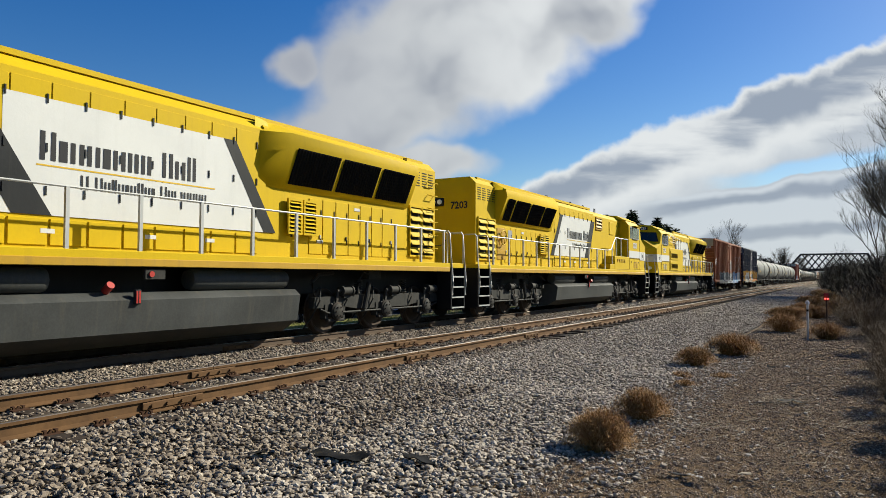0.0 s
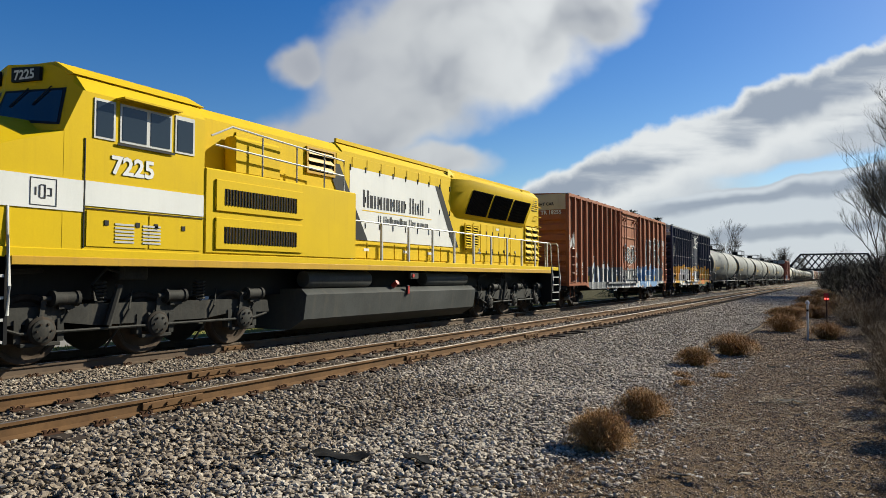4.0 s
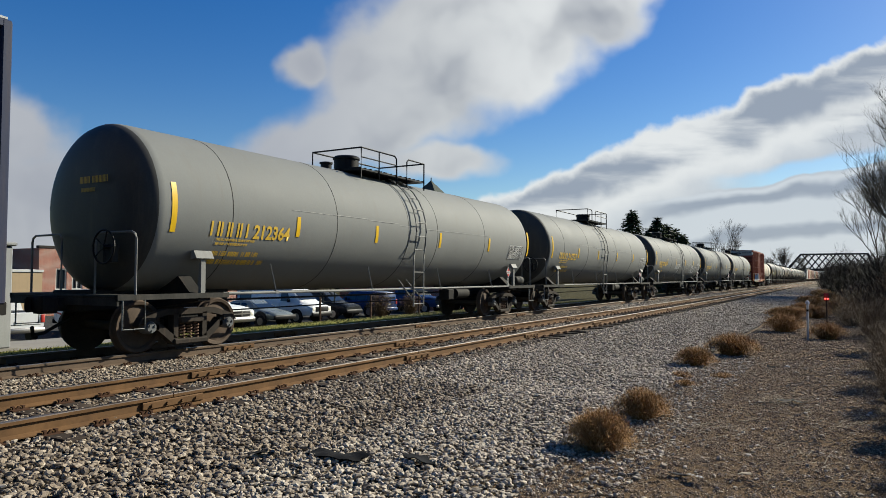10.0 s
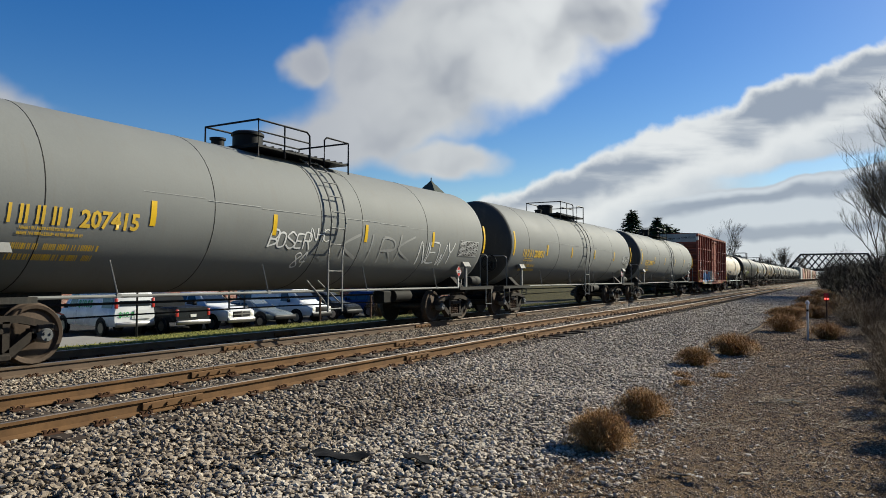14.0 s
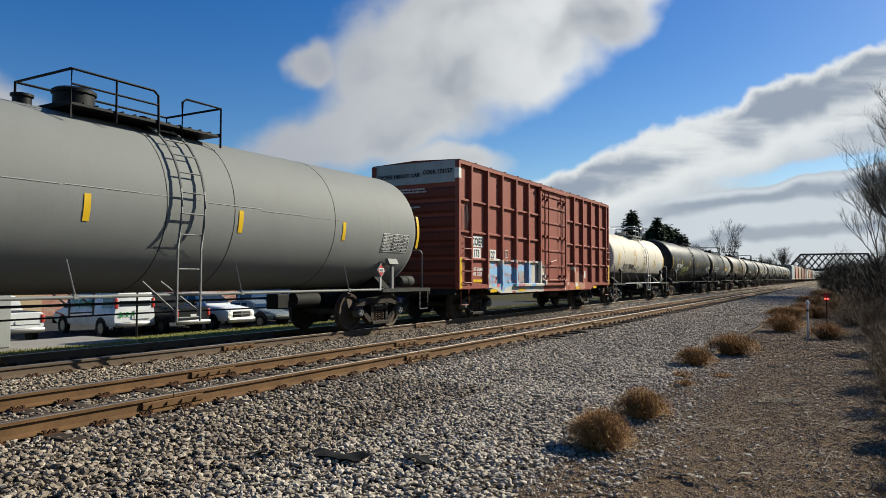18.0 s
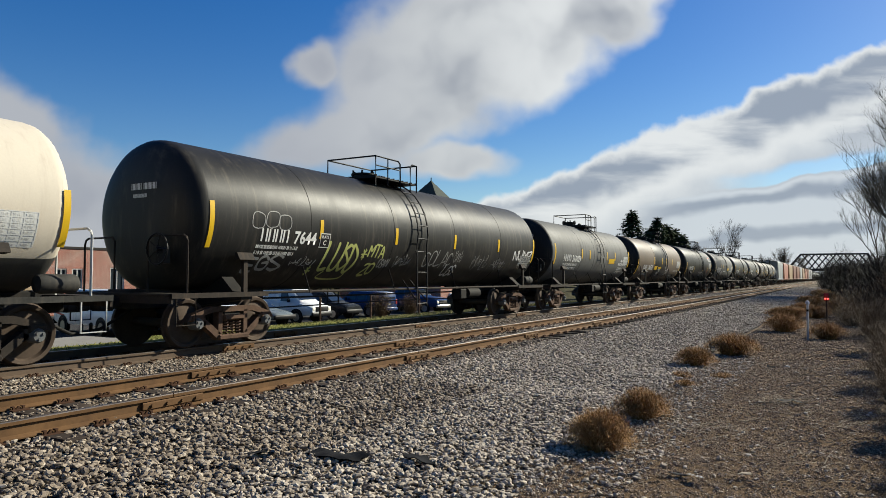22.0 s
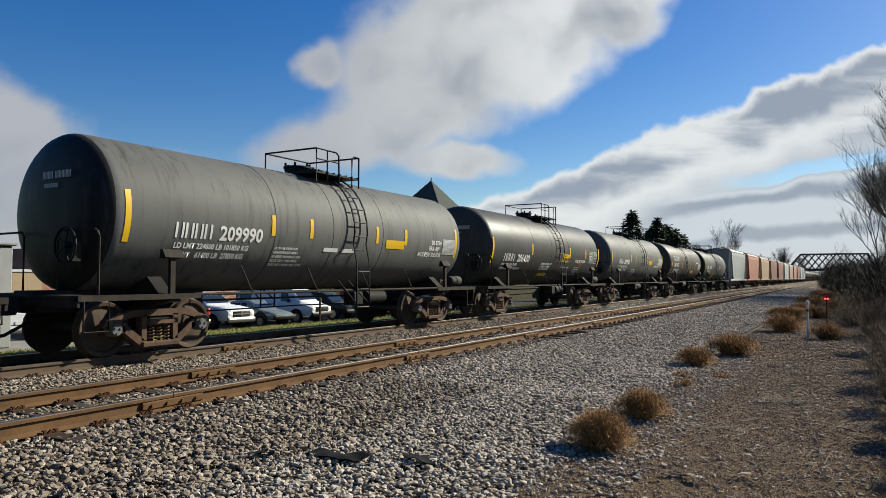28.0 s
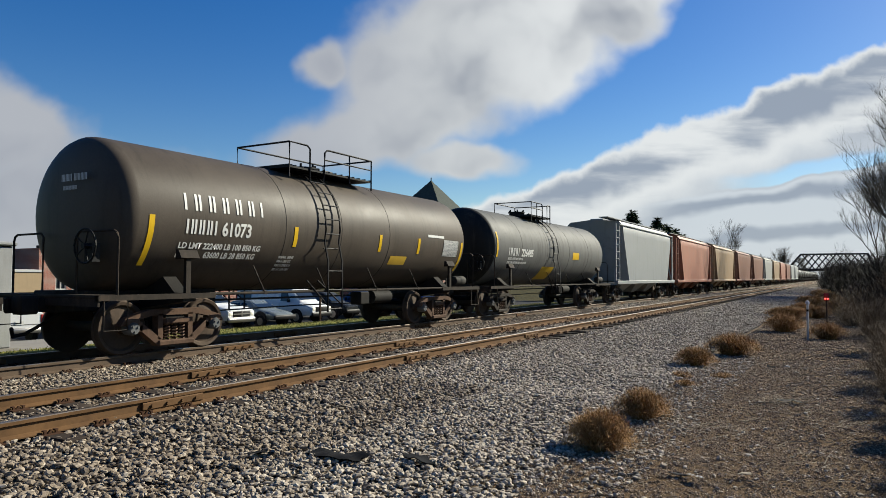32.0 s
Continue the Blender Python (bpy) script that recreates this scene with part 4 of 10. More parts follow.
def loco_truck(parent, y, first):
    tr = part("truck", Geo().box(-0.9, 0.9, -0.35, 0.35, 0.45, 0.85, c=0.04), LOCOTRUCK, parent, at=pose(0, y, 0))
    for sx in (1, -1):
        g = Geo()
        x0, x1 = 0.98, 1.14
        prof = [(-2.75, 0.62), (-2.7, 0.86), (-1.6, 0.90), (1.6, 0.90), (2.7, 0.86), (2.75, 0.62), (1.7, 0.64), (1.1, 0.56), (-1.1, 0.56), (-1.7, 0.64)]
        a, b = sorted((sx * x0, sx * x1))
        g.prism(prof, a, b, "x")
        for yy in (-2.0, 0.0, 2.0):
            q = sx * 1.16
            g.box(min(sx * 1.0, sx * 1.2), max(sx * 1.0, sx * 1.2), yy - 0.2, yy + 0.2, 0.40, 0.72, c=0.03)
            g.turned([(0.0, 1.18), (0.17, 1.18), (0.17, 1.26), (0.09, 1.29), (0.0, 1.29)] if sx > 0 else [(0.0, -1.29), (0.09, -1.29), (0.17, -1.26), (0.17, -1.18), (0.0, -1.18)], 16, "x", at=(0, yy, 0.53))
            for k in (-0.32, 0.32):
                g.box(min(sx * 1.0, sx * 1.16), max(sx * 1.0, sx * 1.16), yy + k - 0.05, yy + k + 0.05, 0.36, 0.70)
        part("side_frame", g, LOCOTRUCK, tr)
        for yy in (-1.0, 1.0):
            s = Geo()
            pts = []
            for j in range(37):
                a = j / 36 * 6 * 2 * math.pi
                pts.append((sx * 1.06 + 0.10 * math.cos(a), yy + 0.10 * math.sin(a), 0.90 + 0.36 * j / 36))
            s.tube(pts, 0.02, 5)
            part("coil_spring", s, LOCOTRUCK, tr)
        for yy in (-2.45, -0.55, 1.45):
            c = Geo().turned([(0.0, 0.0), (0.125, 0.0), (0.125, 0.05), (0.105, 0.06), (0.105, 0.36), (0.125, 0.37), (0.125, 0.41), (0.04, 0.42), (0.04, 0.55), (0.0, 0.55)], 14, "y", at=(sx * 1.20, yy, 1.0))
            c.box(*sorted((sx * 1.08, sx * 1.22)), yy + 0.05, yy + 0.3, 0.84, 0.92)
            part("brake_cylinder", c, LOCOTRUCK, tr)
            part("brake_lever", Geo().prism([(yy + 0.48, 1.02), (yy + 0.56, 1.02), (yy + 0.62, 0.5), (yy + 0.56, 0.5)], *sorted((sx * 1.18, sx * 1.22)), "x"), LOCOTRUCK, tr)
        for yy in (-2.0, 0.0, 2.0):
            cap = Geo()
            for k in range(6):
                q = k * math.pi / 3
                cap.cyl((sx * 1.27, yy + 0.11 * math.cos(q), 0.53 + 0.11 * math.sin(q)), (sx * 1.305, yy + 0.11 * math.cos(q), 0.53 + 0.11 * math.sin(q)), 0.018, 6)
            cap.turned([(0.19, sx * 1.17), (0.215, sx * 1.19), (0.215, sx * 1.22), (0.19, sx * 1.24)][::sx], 18, "x", at=(0, yy, 0.53))
            part("bearing_cover", cap, TRUCKMETAL, tr)
            part("retainer_bar", Geo().box(*sorted((sx * 1.1, sx * 1.2)), yy - 0.3, yy + 0.3, 0.30, 0.36, c=0.01), LOCOTRUCK, tr)
        for yy in (-2.35, -1.35, 0.45, 1.5, 2.5):
            part("sand_pipe", Geo().tube([(sx * 1.12, yy, 1.1), (sx * 1.2, yy + 0.1, 0.8), (sx * 1.1, yy + 0.25, 0.45), (sx * 0.9, yy + 0.32, 0.16)], 0.018, 6), LOCOTRUCK, tr)
        part("junction_box", Geo().box(*sorted((sx * 1.0, sx * 1.2)), 0.2, 0.75, 1.28, 1.5, c=0.015), LOCOTRUCK, tr)
        part("cable", Geo().tube([(sx * 1.2, 0.75, 1.4), (sx * 1.24, 1.0, 1.45), (sx * 1.24, 1.25, 1.2), (sx * 1.2, 1.15, 0.95)], 0.022, 6), LOCOTRUCK, tr)
        sh = Geo().tube([(sx * 1.2, -2.6, 0.60), (sx * 1.2, -2.2, 0.52), (sx * 1.19, 2.3, 0.50), (sx * 1.2, 2.6, 0.6)], 0.025, 6)
        sh.tube([(sx * 1.18, 2.75, 0.9), (sx * 1.2, 2.9, 1.2), (sx * 1.15, 2.6, 1.38), (sx * 1.0, 1.9, 1.42)], 0.045, 6)
        part("brake_rigging", sh, LOCOTRUCK, tr)
        dp = Geo().cyl((sx * 1.22, 0.95, 0.55), (sx * 1.22, 0.75, 1.2), 0.06, 8)
        part("damper", dp, LOCOTRUCK, tr)
    for yy in (-2.0, 0.0, 2.0):
        w = part("wheelset", WHEEL_LOCO, None, tr, at=pose(0, yy, 0.533))
        WHEELS.append((w, 0.533, False))
    return tr


wl = Geo()
wl.cyl((-1.0, 0, 0), (1.0, 0, 0), 0.1, 12)
for s in (-1, 1):
    pr = [(0.0, 0.82), (0.14, 0.84), (0.16, 0.79), (0.42, 0.76), (0.46, 0.81), (0.515, 0.82), (0.533, 0.80), (0.538, 0.71), (0.563, 0.695), (0.563, 0.675), (0.5, 0.67), (0.14, 0.67), (0.0, 0.67)]
    wl.turned([(r, s * t) for r, t in (pr if s > 0 else pr[::-1])], 28, "x")
WHEEL_LOCO = wl.mesh("wheelset", [WHEEL])


def louvres(parent, y0, y1, z0, z1, x, sx, n, material=YELLOW, name="louvre", dark=True, depth=0.07):
    """A framed opening with n sloping blades on the side sx."""
    xs = lambda a, b: sorted((sx * a, sx * b))
    a, b = xs(x - 0.005, x + 0.006)
    if dark:
        part("vent_backing", Geo().box(a, b, y0, y1, z0, z1), MESH, parent)
    fr = Geo()
    a, b = xs(x, x + 0.05)
    for q in ((y0 - 0.05, y0, z0 - 0.05, z1 + 0.05), (y1, y1 + 0.05, z0 - 0.05, z1 + 0.05), (y0, y1, z0 - 0.05, z0), (y0, y1, z1, z1 + 0.05)):
        fr.box(a, b, *q)
    part("vent_frame", fr, material, parent)
    h = (z1 - z0) / n
    bl = Geo()
    for i in range(n):
        zz = z0 + i * h
        bl.prism([(sx * (x + 0.004), zz + h * 0.95), (sx * (x + depth), zz + h * 0.35), (sx * (x + depth), zz + h * 0.28), (sx * (x + 0.004), zz + h * 0.8)][::sx], y0, y1, "y")
    part("louvre_set" if n > 6 else name, bl, material, parent)


def locomotive(name, label, number, kind):
    car = thing(name, label, "locomotive", "yellow diesel locomotives")
    Y = lambda u: u - LH
    hw = 1.04
    # deck and frame
    part("deck", Geo().box(-1.56, 1.56, Y(0.12), Y(22.28), 1.60, 1.74, c=0.01), YELLOW, car)
    for sx in (1, -1):
        a, b = sorted((sx * 1.50, sx * 1.575))
        part("side_sill", Geo().box(a, b, Y(1.0), Y(21.4), 1.49, 1.62, c=0.01), YELLOW_DARK, car)
    part("underframe", Geo().box(-0.75, 0.75, Y(0.3), Y(22.1), 0.95, 1.62), BLACK, car)
    # long hood with sloping roof edges, in two heights
    g = Geo()
    roof = lambda zt: [(-hw, 1.74), (hw, 1.74), (hw, zt - 0.22), (hw - 0.22, zt), (-hw + 0.22, zt), (-hw, zt - 0.22)]
    g.loft([[(x * (0.45 if x * 0 else 1), y, z) for x, z in roof(4.66)] for y in (Y(0.98), Y(8.0))])
    hood = part("long_hood", g, YELLOW, car)
    part("engine_hood", Geo().prism(roof(4.60), Y(8.0), Y(13.5), "y"), YELLOW, car)
    part("central_hood", Geo().prism(roof(4.55), Y(13.5), Y(18.1), "y"), YELLOW, car)
    # roof rail strip and fittings
    for sx in (1, -1):
        a, b = sorted((sx * (hw - 0.24), sx * (hw - 0.17)))
        part("roof_strip", Geo().box(a, b, Y(1.4), Y(13.5), 4.60, 4.69), YELLOW, car)
    for u in (8.4, 11.4, 13.2, 15.0):
        e = Geo()
        e.tube([(0.62, Y(u) - 0.1, 4.58), (0.62, Y(u) - 0.08, 4.80), (0.62, Y(u) + 0.08, 4.80), (0.62, Y(u) + 0.1, 4.58)], 0.022, 6)
        part("lifting_eye", e, CHARCOAL, car)
    part("exhaust_stack", Geo().box(-0.3, 0.3, Y(9.2), Y(10.6), 4.55, 4.78, c=0.03), CHARCOAL, car)
    for u in (4.0, 6.0):
        part("roof_fan", Geo().turned([(0.0, 4.64), (0.62, 4.64), (0.62, 4.74), (0.58, 4.76), (0.0, 4.76)], 24, "z", at=(0, Y(u), 0)), YELLOW, car)
    for sx in (1, -1):
        # door seams, hinges and latches along the hood
        for i, u in enumerate([8.15 + 0.62 * k for k in range(9)]):
            a, b = sorted((sx * (hw - 0.01), sx * (hw + 0.012)))
            part("door_leaf", Geo().box(a, b, Y(u) + 0.015, Y(u + 0.605), 2.26, 4.28, c=0.004), [YELLOW], car)
            a, b = sorted((sx * (hw - 0.01), sx * (hw + 0.03)))
            for z in (2.55, 3.2, 3.95):
                part("hinge", Geo().box(a, b, Y(u) + 0.05, Y(u) + 0.075, z, z + 0.14), CHARCOAL, car)
            a, b = sorted((sx * (hw - 0.01), sx * (hw + 0.022)))
            part("access_panel", Geo().box(a, b, Y(u) + 0.02, Y(u + 0.60), 1.80, 2.20, c=0.006), YELLOW, car)
        for i, u in enumerate([2.75 + 0.48 * k for k in range(8)]):
            a, b = sorted((sx * (hw - 0.01), sx * (hw + 0.015)))
            if i not in (0,):
                part("door_leaf", Geo().box(a, b, Y(u) + 0.015, Y(u + 0.465), 1.85, 3.10, c=0.004), YELLOW, car)
                for z in (2.1, 2.75):
                    part("hinge", Geo().box(*sorted((sx * hw, sx * (hw + 0.03))), Y(u) + 0.05, Y(u) + 0.07, z, z + 0.12), CHARCOAL, car)
        # radiator flare
        fl = Geo()
        xs = [(hw - 0.05, 3.18), (1.12, 3.26), (1.47, 4.12), (1.42, 4.36), (0.80, 4.64), (hw - 0.05, 4.4)]
        pr = [(sx * x, z) for x, z in xs][::sx]
        fl.loft([[(sx * (hw - 0.06), Y(2.42), z) for x, z in pr], [(x, Y(2.55), z) for x, z in pr], [(x, Y(7.58), z) for x, z in pr], [(sx * (hw - 0.06), Y(8.2), z) for x, z in pr]])
        part("radiator_flare", fl, YELLOW, car)
        n = Vector((4.12 - 3.26, 0, -(1.47 - 1.12))).normalized()
        for a, b in ((2.75, 3.35), (3.45, 4.75), (4.85, 6.15), (6.25, 7.4)) if kind == "B" else ((2.75, 4.2), (4.32, 5.8), (5.92, 7.4)):
            gr = Geo()
            pt = lambda k, off: (sx * (1.12 + (1.47 - 1.12) * k + n.x * off), 3.26 + (4.12 - 3.26) * k + n.z * off)
            q = [pt(0.08, 0.012), pt(0.94, 0.012)]
            gr.add([(q[0][0], Y(a), q[0][1]), (q[0][0], Y(b), q[0][1]), (q[1][0], Y(b), q[1][1]), (q[1][0], Y(a), q[1][1])], [(0, 1, 2, 3)[::sx]])
            part("radiator_grille", gr, MESH, car, "black radiator grille")
            sl = Geo()
            m = int((b - a) / 0.09)
            for i in range(m):
                yy = Y(a + (b - a) * (i + 0.5) / m)
                p0, p1 = pt(0.08, 0.02), pt(0.94, 0.02)
                sl.tube([(p0[0], yy, p0[1]), (p1[0], yy, p1[1])], 0.012, 4)
            part("grille_screen", sl, MESH, car)
        # vents low on the hood, cooling louvres at the end
        louvres(car, Y(6.45), Y(6.80), 2.30, 2.98, hw + 0.06, sx, 8, YELLOW)
        louvres(car, Y(6.95), Y(7.30), 2.30, 2.98, hw + 0.06, sx, 8, YELLOW)
        louvres(car, Y(1.15), Y(1.72), 1.95, 3.28, hw, sx, 6, YELLOW, depth=0.10)
        louvres(car, Y(1.80), Y(2.36), 1.95, 3.28, hw, sx, 6, YELLOW, depth=0.10)
        for u in (1.12, 1.47, 1.84, 2.2):
            vv = Geo()
            for i in range(6):
                vv.box(*sorted((sx * hw, sx * (hw + 0.012))), Y(u), Y(u + 0.24), 3.92 + i * 0.075, 3.94 + i * 0.075)
            part("slot_vent", vv, CHARCOAL, car)
        if kind == "B":
            part("brake_recess", Geo().box(*sorted((sx * hw, sx * (hw + 0.02))), Y(2.6), Y(3.3), 1.95, 3.06, c=0.008), YELLOW_DARK, car, "recess of the hand brake")
            hb_ = Geo()
            ring = [(sx * (hw + 0.12), Y(2.92) + 0.25 * math.cos(k * math.pi / 10), 2.72 + 0.25 * math.sin(k * math.pi / 10)) for k in range(21)]
            hb_.tube(ring, 0.02, 6)
            for k in range(3):
                hb_.tube([(sx * (hw + 0.12), Y(2.92), 2.72), ring[2 + k * 7]], 0.014, 5)
            hb_.cyl((sx * hw, Y(2.92), 2.72), (sx * (hw + 0.14), Y(2.92), 2.72), 0.05, 8)
            part("brake_wheel", hb_, YELLOW, car)
            part("notice_plate", Geo().box(*sorted((sx * hw, sx * (hw + 0.024))), Y(3.5), Y(3.85), 2.72, 3.02), ROOFGALV, car)
        # hand latches and notices on the doors
        for k in range(5):
            u = 3.3 + 0.96 * (k % 5) if k < 5 else 8.5 + 0.62 * (k - 5) * 0.75
            z = 2.2 if k < 5 else (2.05 if k % 2 else 3.75)
            part("latch", Geo().box(*sorted((sx * (hw + 0.012), sx * (hw + 0.04))), Y(u), Y(u) + 0.05, z, z + 0.09, c=0.008), CHARCOAL if k % 3 else RAILING, car)
        for u, z in ((4.7, 2.95), (6.1, 2.1), (9.3, 1.98), (10.6, 1.98), (12.4, 1.98)):
            part("notice_plate", Geo().box(*sorted((sx * (hw + 0.012), sx * (hw + 0.026))), Y(u), Y(u) + 0.22, z, z + 0.07), WHITE, car)
        # dynamic brake grid on the central hood
        louvres(car, Y(13.85), Y(14.75), 3.72, 4.22, hw, sx, 3, YELLOW_DARK)
        part("equipment_box", Geo().box(*sorted((sx * hw, sx * (hw + 0.03))), Y(16.1), Y(16.9), 3.55, 4.2, c=0.01), YELLOW, car)
        # white lettering field with dark slanted stripes
        x = sx * (hw + 0.016)
        fx = lambda pts, m, nm, dx=0.0, lab="": part(nm, Geo().add([(x + sx * dx, Y(u), z) for u, z in pts], [tuple(range(len(pts)))[:: (1 if sx > 0 else -1)]]), m, car, lab)
        if sx > 0:
            fx([(8.02, 2.25), (12.3, 2.25), (13.5, 4.02), (9.0, 4.02)], WHITE, "white_field", 0, "white lettering field")
            fx([(7.75, 2.25), (8.10, 2.25), (9.20, 4.02), (8.88, 4.02)], CHARCOAL, "slanted_stripe", 0.003)
            fx([(12.1, 2.25), (12.75, 2.25), (13.62, 4.02), (13.05, 4.02)], CHARCOAL, "slanted_stripe", 0.003)
            t0 = 9.75
            bar_row(car, Y(t0), 3.05, 0.44, [.55, -.3, -.5, -.5, -.3, -.5, -.45, -.45, 0, .5, -.5, .15, .15], LETTER_D, x + 0.006)
            bar_row(car, Y(10.4), 2.66, 0.22, [.6, 0, .6, -.5, .4, -.5, -.3, -.5, .2, .2, -.5, -.3, 0, .6, -.5, -.8, -.5, -.5, -.5, -.5], LETTER_D, x + 0.006)
            fx([(9.7, 2.96), (13.0, 2.96), (13.0, 2.985), (9.7, 2.985)], REFLECT, "underline", 0.004)
        else:
            fx([(7.70, 2.25), (13.0, 2.25), (13.9, 4.02), (9.0, 4.02)] if False else [(7.9, 2.25), (13.2, 2.25), (13.2, 4.02), (9.1, 4.02)], WHITE, "white_field", 0, "white lettering field")
            fx([(7.65, 2.25), (8.00, 2.25), (9.10, 4.02), (8.78, 4.02)], CHARCOAL, "slanted_stripe", 0.003)
            fx([(12.45, 2.25), (13.05, 2.25), (14.1, 4.02), (13.6, 4.02)], CHARCOAL, "slanted_stripe", 0.003)
            bar_row(car, Y(12.65), 3.08, 0.44, [.55, -.3, -.5, -.5, -.3, -.5, -.45, -.45, 0, .5, -.5, .15, .15], LETTER_D, x - 0.006, flip=True)
            bar_row(car, Y(12.0), 2.70, 0.22, [.6, 0, .6, -.5, .4, -.5, -.3, -.5, .2, .2, -.5, -.3, 0, .6, -.5, -.8, -.5, -.5, -.5, -.5], LETTER_D, x - 0.006, flip=True)
            fx([(9.3, 2.99), (12.7, 2.99), (12.7, 3.015), (9.3, 3.015)], REFLECT, "underline", 0.004)
        # walkway railing
        top, xr = 2.66, 1.52
        pts = [(sx * xr, Y(u), top) for u in (1.2, 6.0, 11.0, 14.1)] + ([(sx * xr, Y(14.8), top + 0.05), (sx * xr, Y(15.6), 3.35), (sx * xr, Y(18.0), 3.35)] if kind != "C" or sx > 0 else [(sx * xr, Y(15.0), top)])
        handrail(car, pts, 0.02)
        for k in range(11):
            u = 1.3 + k * 1.245
            g = Geo().box(*sorted((sx * 1.50, sx * 1.55)), Y(u) - 0.03, Y(u) + 0.03, 1.5, 2.66)
            part("railing_post", g, RAILING, car)
        if kind != "C" or sx > 0:
            for u, z0, z1 in ((15.0, 1.74, 2.85), (15.75, 2.4, 3.35), (16.6, 2.4, 3.35), (17.9, 2.4, 3.35)):
                part("railing_post", Geo().box(*sorted((sx * 1.50, sx * 1.54)), Y(u) - 0.025, Y(u) + 0.025, z0, z1), RAILING, car)
            part("step_box", Geo().box(*sorted((sx * hw, sx * 1.56)), Y(14.5), Y(15.3), 1.74, 2.0, c=0.02), YELLOW, car)
            part("battery_box", Geo().box(*sorted((sx * hw, sx * 1.565)), Y(15.3), Y(18.05), 1.74, 2.42, c=0.02), YELLOW, car)
            for k in range(5):
                vv = Geo()
                for i in range(3):
                    vv.box(*sorted((sx * 1.565, sx * 1.59)), Y(15.75 + k * 0.33), Y(15.92 + k * 0.33), 2.12 + i * 0.06, 2.15 + i * 0.06)
                part("slot_vent", vv, YELLOW_DARK, car)
        else:
            part("equipment_cabinet", Geo().box(*sorted((sx * hw, sx * 1.565)), Y(13.6), Y(18.08), 1.74, 3.3, c=0.03), YELLOW, car)
            for z0 in (1.95, 2.65):
                part("filter_frame", Geo().box(*sorted((sx * 1.565, sx * 1.60)), Y(15.5), Y(17.85), z0 - 0.12, z0 + 0.46, c=0.01), YELLOW, car)
                part("filter_grille", Geo().box(*sorted((sx * 1.60, sx * 1.606)), Y(15.7), Y(17.65), z0, z0 + 0.30), MESH, car)
                br = Geo()
                for k in range(26):
                    yy = Y(15.72 + k * 0.0755)
                    br.tube([(sx * 1.612, yy, z0), (sx * 1.612, yy, z0 + 0.3)], 0.01, 4)
                part("grille_screen", br, YELLOW_DARK, car)
            rr = Geo()
            rr.tube([(sx * 1.5, Y(14.0), 3.3), (sx * 1.5, Y(14.0), 4.0), (sx * 1.5, Y(17.4), 4.15), (sx * 1.5, Y(17.9), 3.9)], 0.02, 6)
            rr.tube([(sx * 1.5, Y(14.0), 3.65), (sx * 1.5, Y(17.8), 3.75)], 0.02, 6)
            for u in (14.7, 15.6, 16.6):
                rr.tube([(sx * 1.5, Y(u), 3.3), (sx * 1.5, Y(u), 4.08)], 0.018, 5)
            part("upper_railing", rr, RAILING, car)
            part("equipment_box", Geo().box(*sorted((sx * hw, sx * 1.35)), Y(15.9), Y(17.2), 3.3, 4.05, c=0.05), YELLOW, car)
        # fuel tank, air tanks, pipes
        part("air_tank", Geo().turned([(0.0, Y(7.5)), (0.18, Y(7.52)), (0.20, Y(7.6)), (0.20, Y(9.9)), (0.18, Y(9.98)), (0.0, Y(10.0))], 16, "y", at=(sx * 1.15, 0, 1.28)), TANKGREY, car)
        part("air_tank", Geo().turned([(0.0, Y(12.6)), (0.18, Y(12.62)), (0.20, Y(12.7)), (0.20, Y(14.9)), (0.18, Y(14.98)), (0.0, Y(15.0))], 16, "y", at=(sx * 1.15, 0, 1.28)), TANKGREY, car)
        part("shutoff_box", Geo().box(*sorted((sx * 1.45, sx * 1.52)), Y(10.75), Y(11.15), 1.28, 1.46, c=0.01), LOCOTRUCK, car)
        part("shutoff_button", Geo().cyl((sx * 1.5, Y(11.03), 1.37), (sx * 1.545, Y(11.03), 1.37), 0.05, 12), REDP, car, "red fuel shut-off button")
        part("fuel_filler", Geo().cyl((sx * 1.36, Y(11.75), 1.10), (sx * 1.5, Y(11.75), 1.2), 0.065, 12), REDP, car, "red filler cap")
        part("fuel_gauge", Geo().box(*sorted((sx * 1.48, sx * 1.54)), Y(11.22), Y(11.34), 0.88, 1.12, c=0.01), CHARCOAL, car)
        for k in (-0.025, 0.025):
            part("gauge_glass", Geo().box(*sorted((sx * 1.54, sx * 1.546)), Y(11.28) + k - 0.015, Y(11.28) + k + 0.015, 0.90, 1.10), REDP, car)
    # fuel tank
    tp = [(-1.0, 0.18), (1.0, 0.18), (1.42, 0.42), (1.5, 0.95), (1.35, 1.07), (-1.35, 1.07), (-1.5, 0.95), (-1.42, 0.42)]
    part("fuel_tank", Geo().prism(tp, Y(7.35), Y(15.25), "y"), TANKGREY, car, "dark grey dented fuel tank")
    # cab and nose: the front is a shallow wedge in plan
    cw = 1.54
    wedge = lambda u, x: Y(u) + 0.32 * (1 - abs(x) / cw)
    cab_sec = lambda top: [(x, min(z, top)) for x, z in ((-cw, 1.74), (cw, 1.74), (cw, 4.14), (cw - 0.2, 4.40), (0.85, 4.62), (0.0, 4.68), (-0.85, 4.62), (-cw + 0.2, 4.40), (-cw, 4.14))]
    cab = Geo().loft([[(x, Y(18.08), z) for x, z in cab_sec(9)], [(x, wedge(20.36, x), z) for x, z in cab_sec(9)], [(x, wedge(20.40, x), z) for x, z in cab_sec(4.28)], [(x, wedge(20.68, x), z) for x, z in cab_sec(3.5)]])
    part("cab", cab.mesh("cab", [YELLOW], 12), None, car)
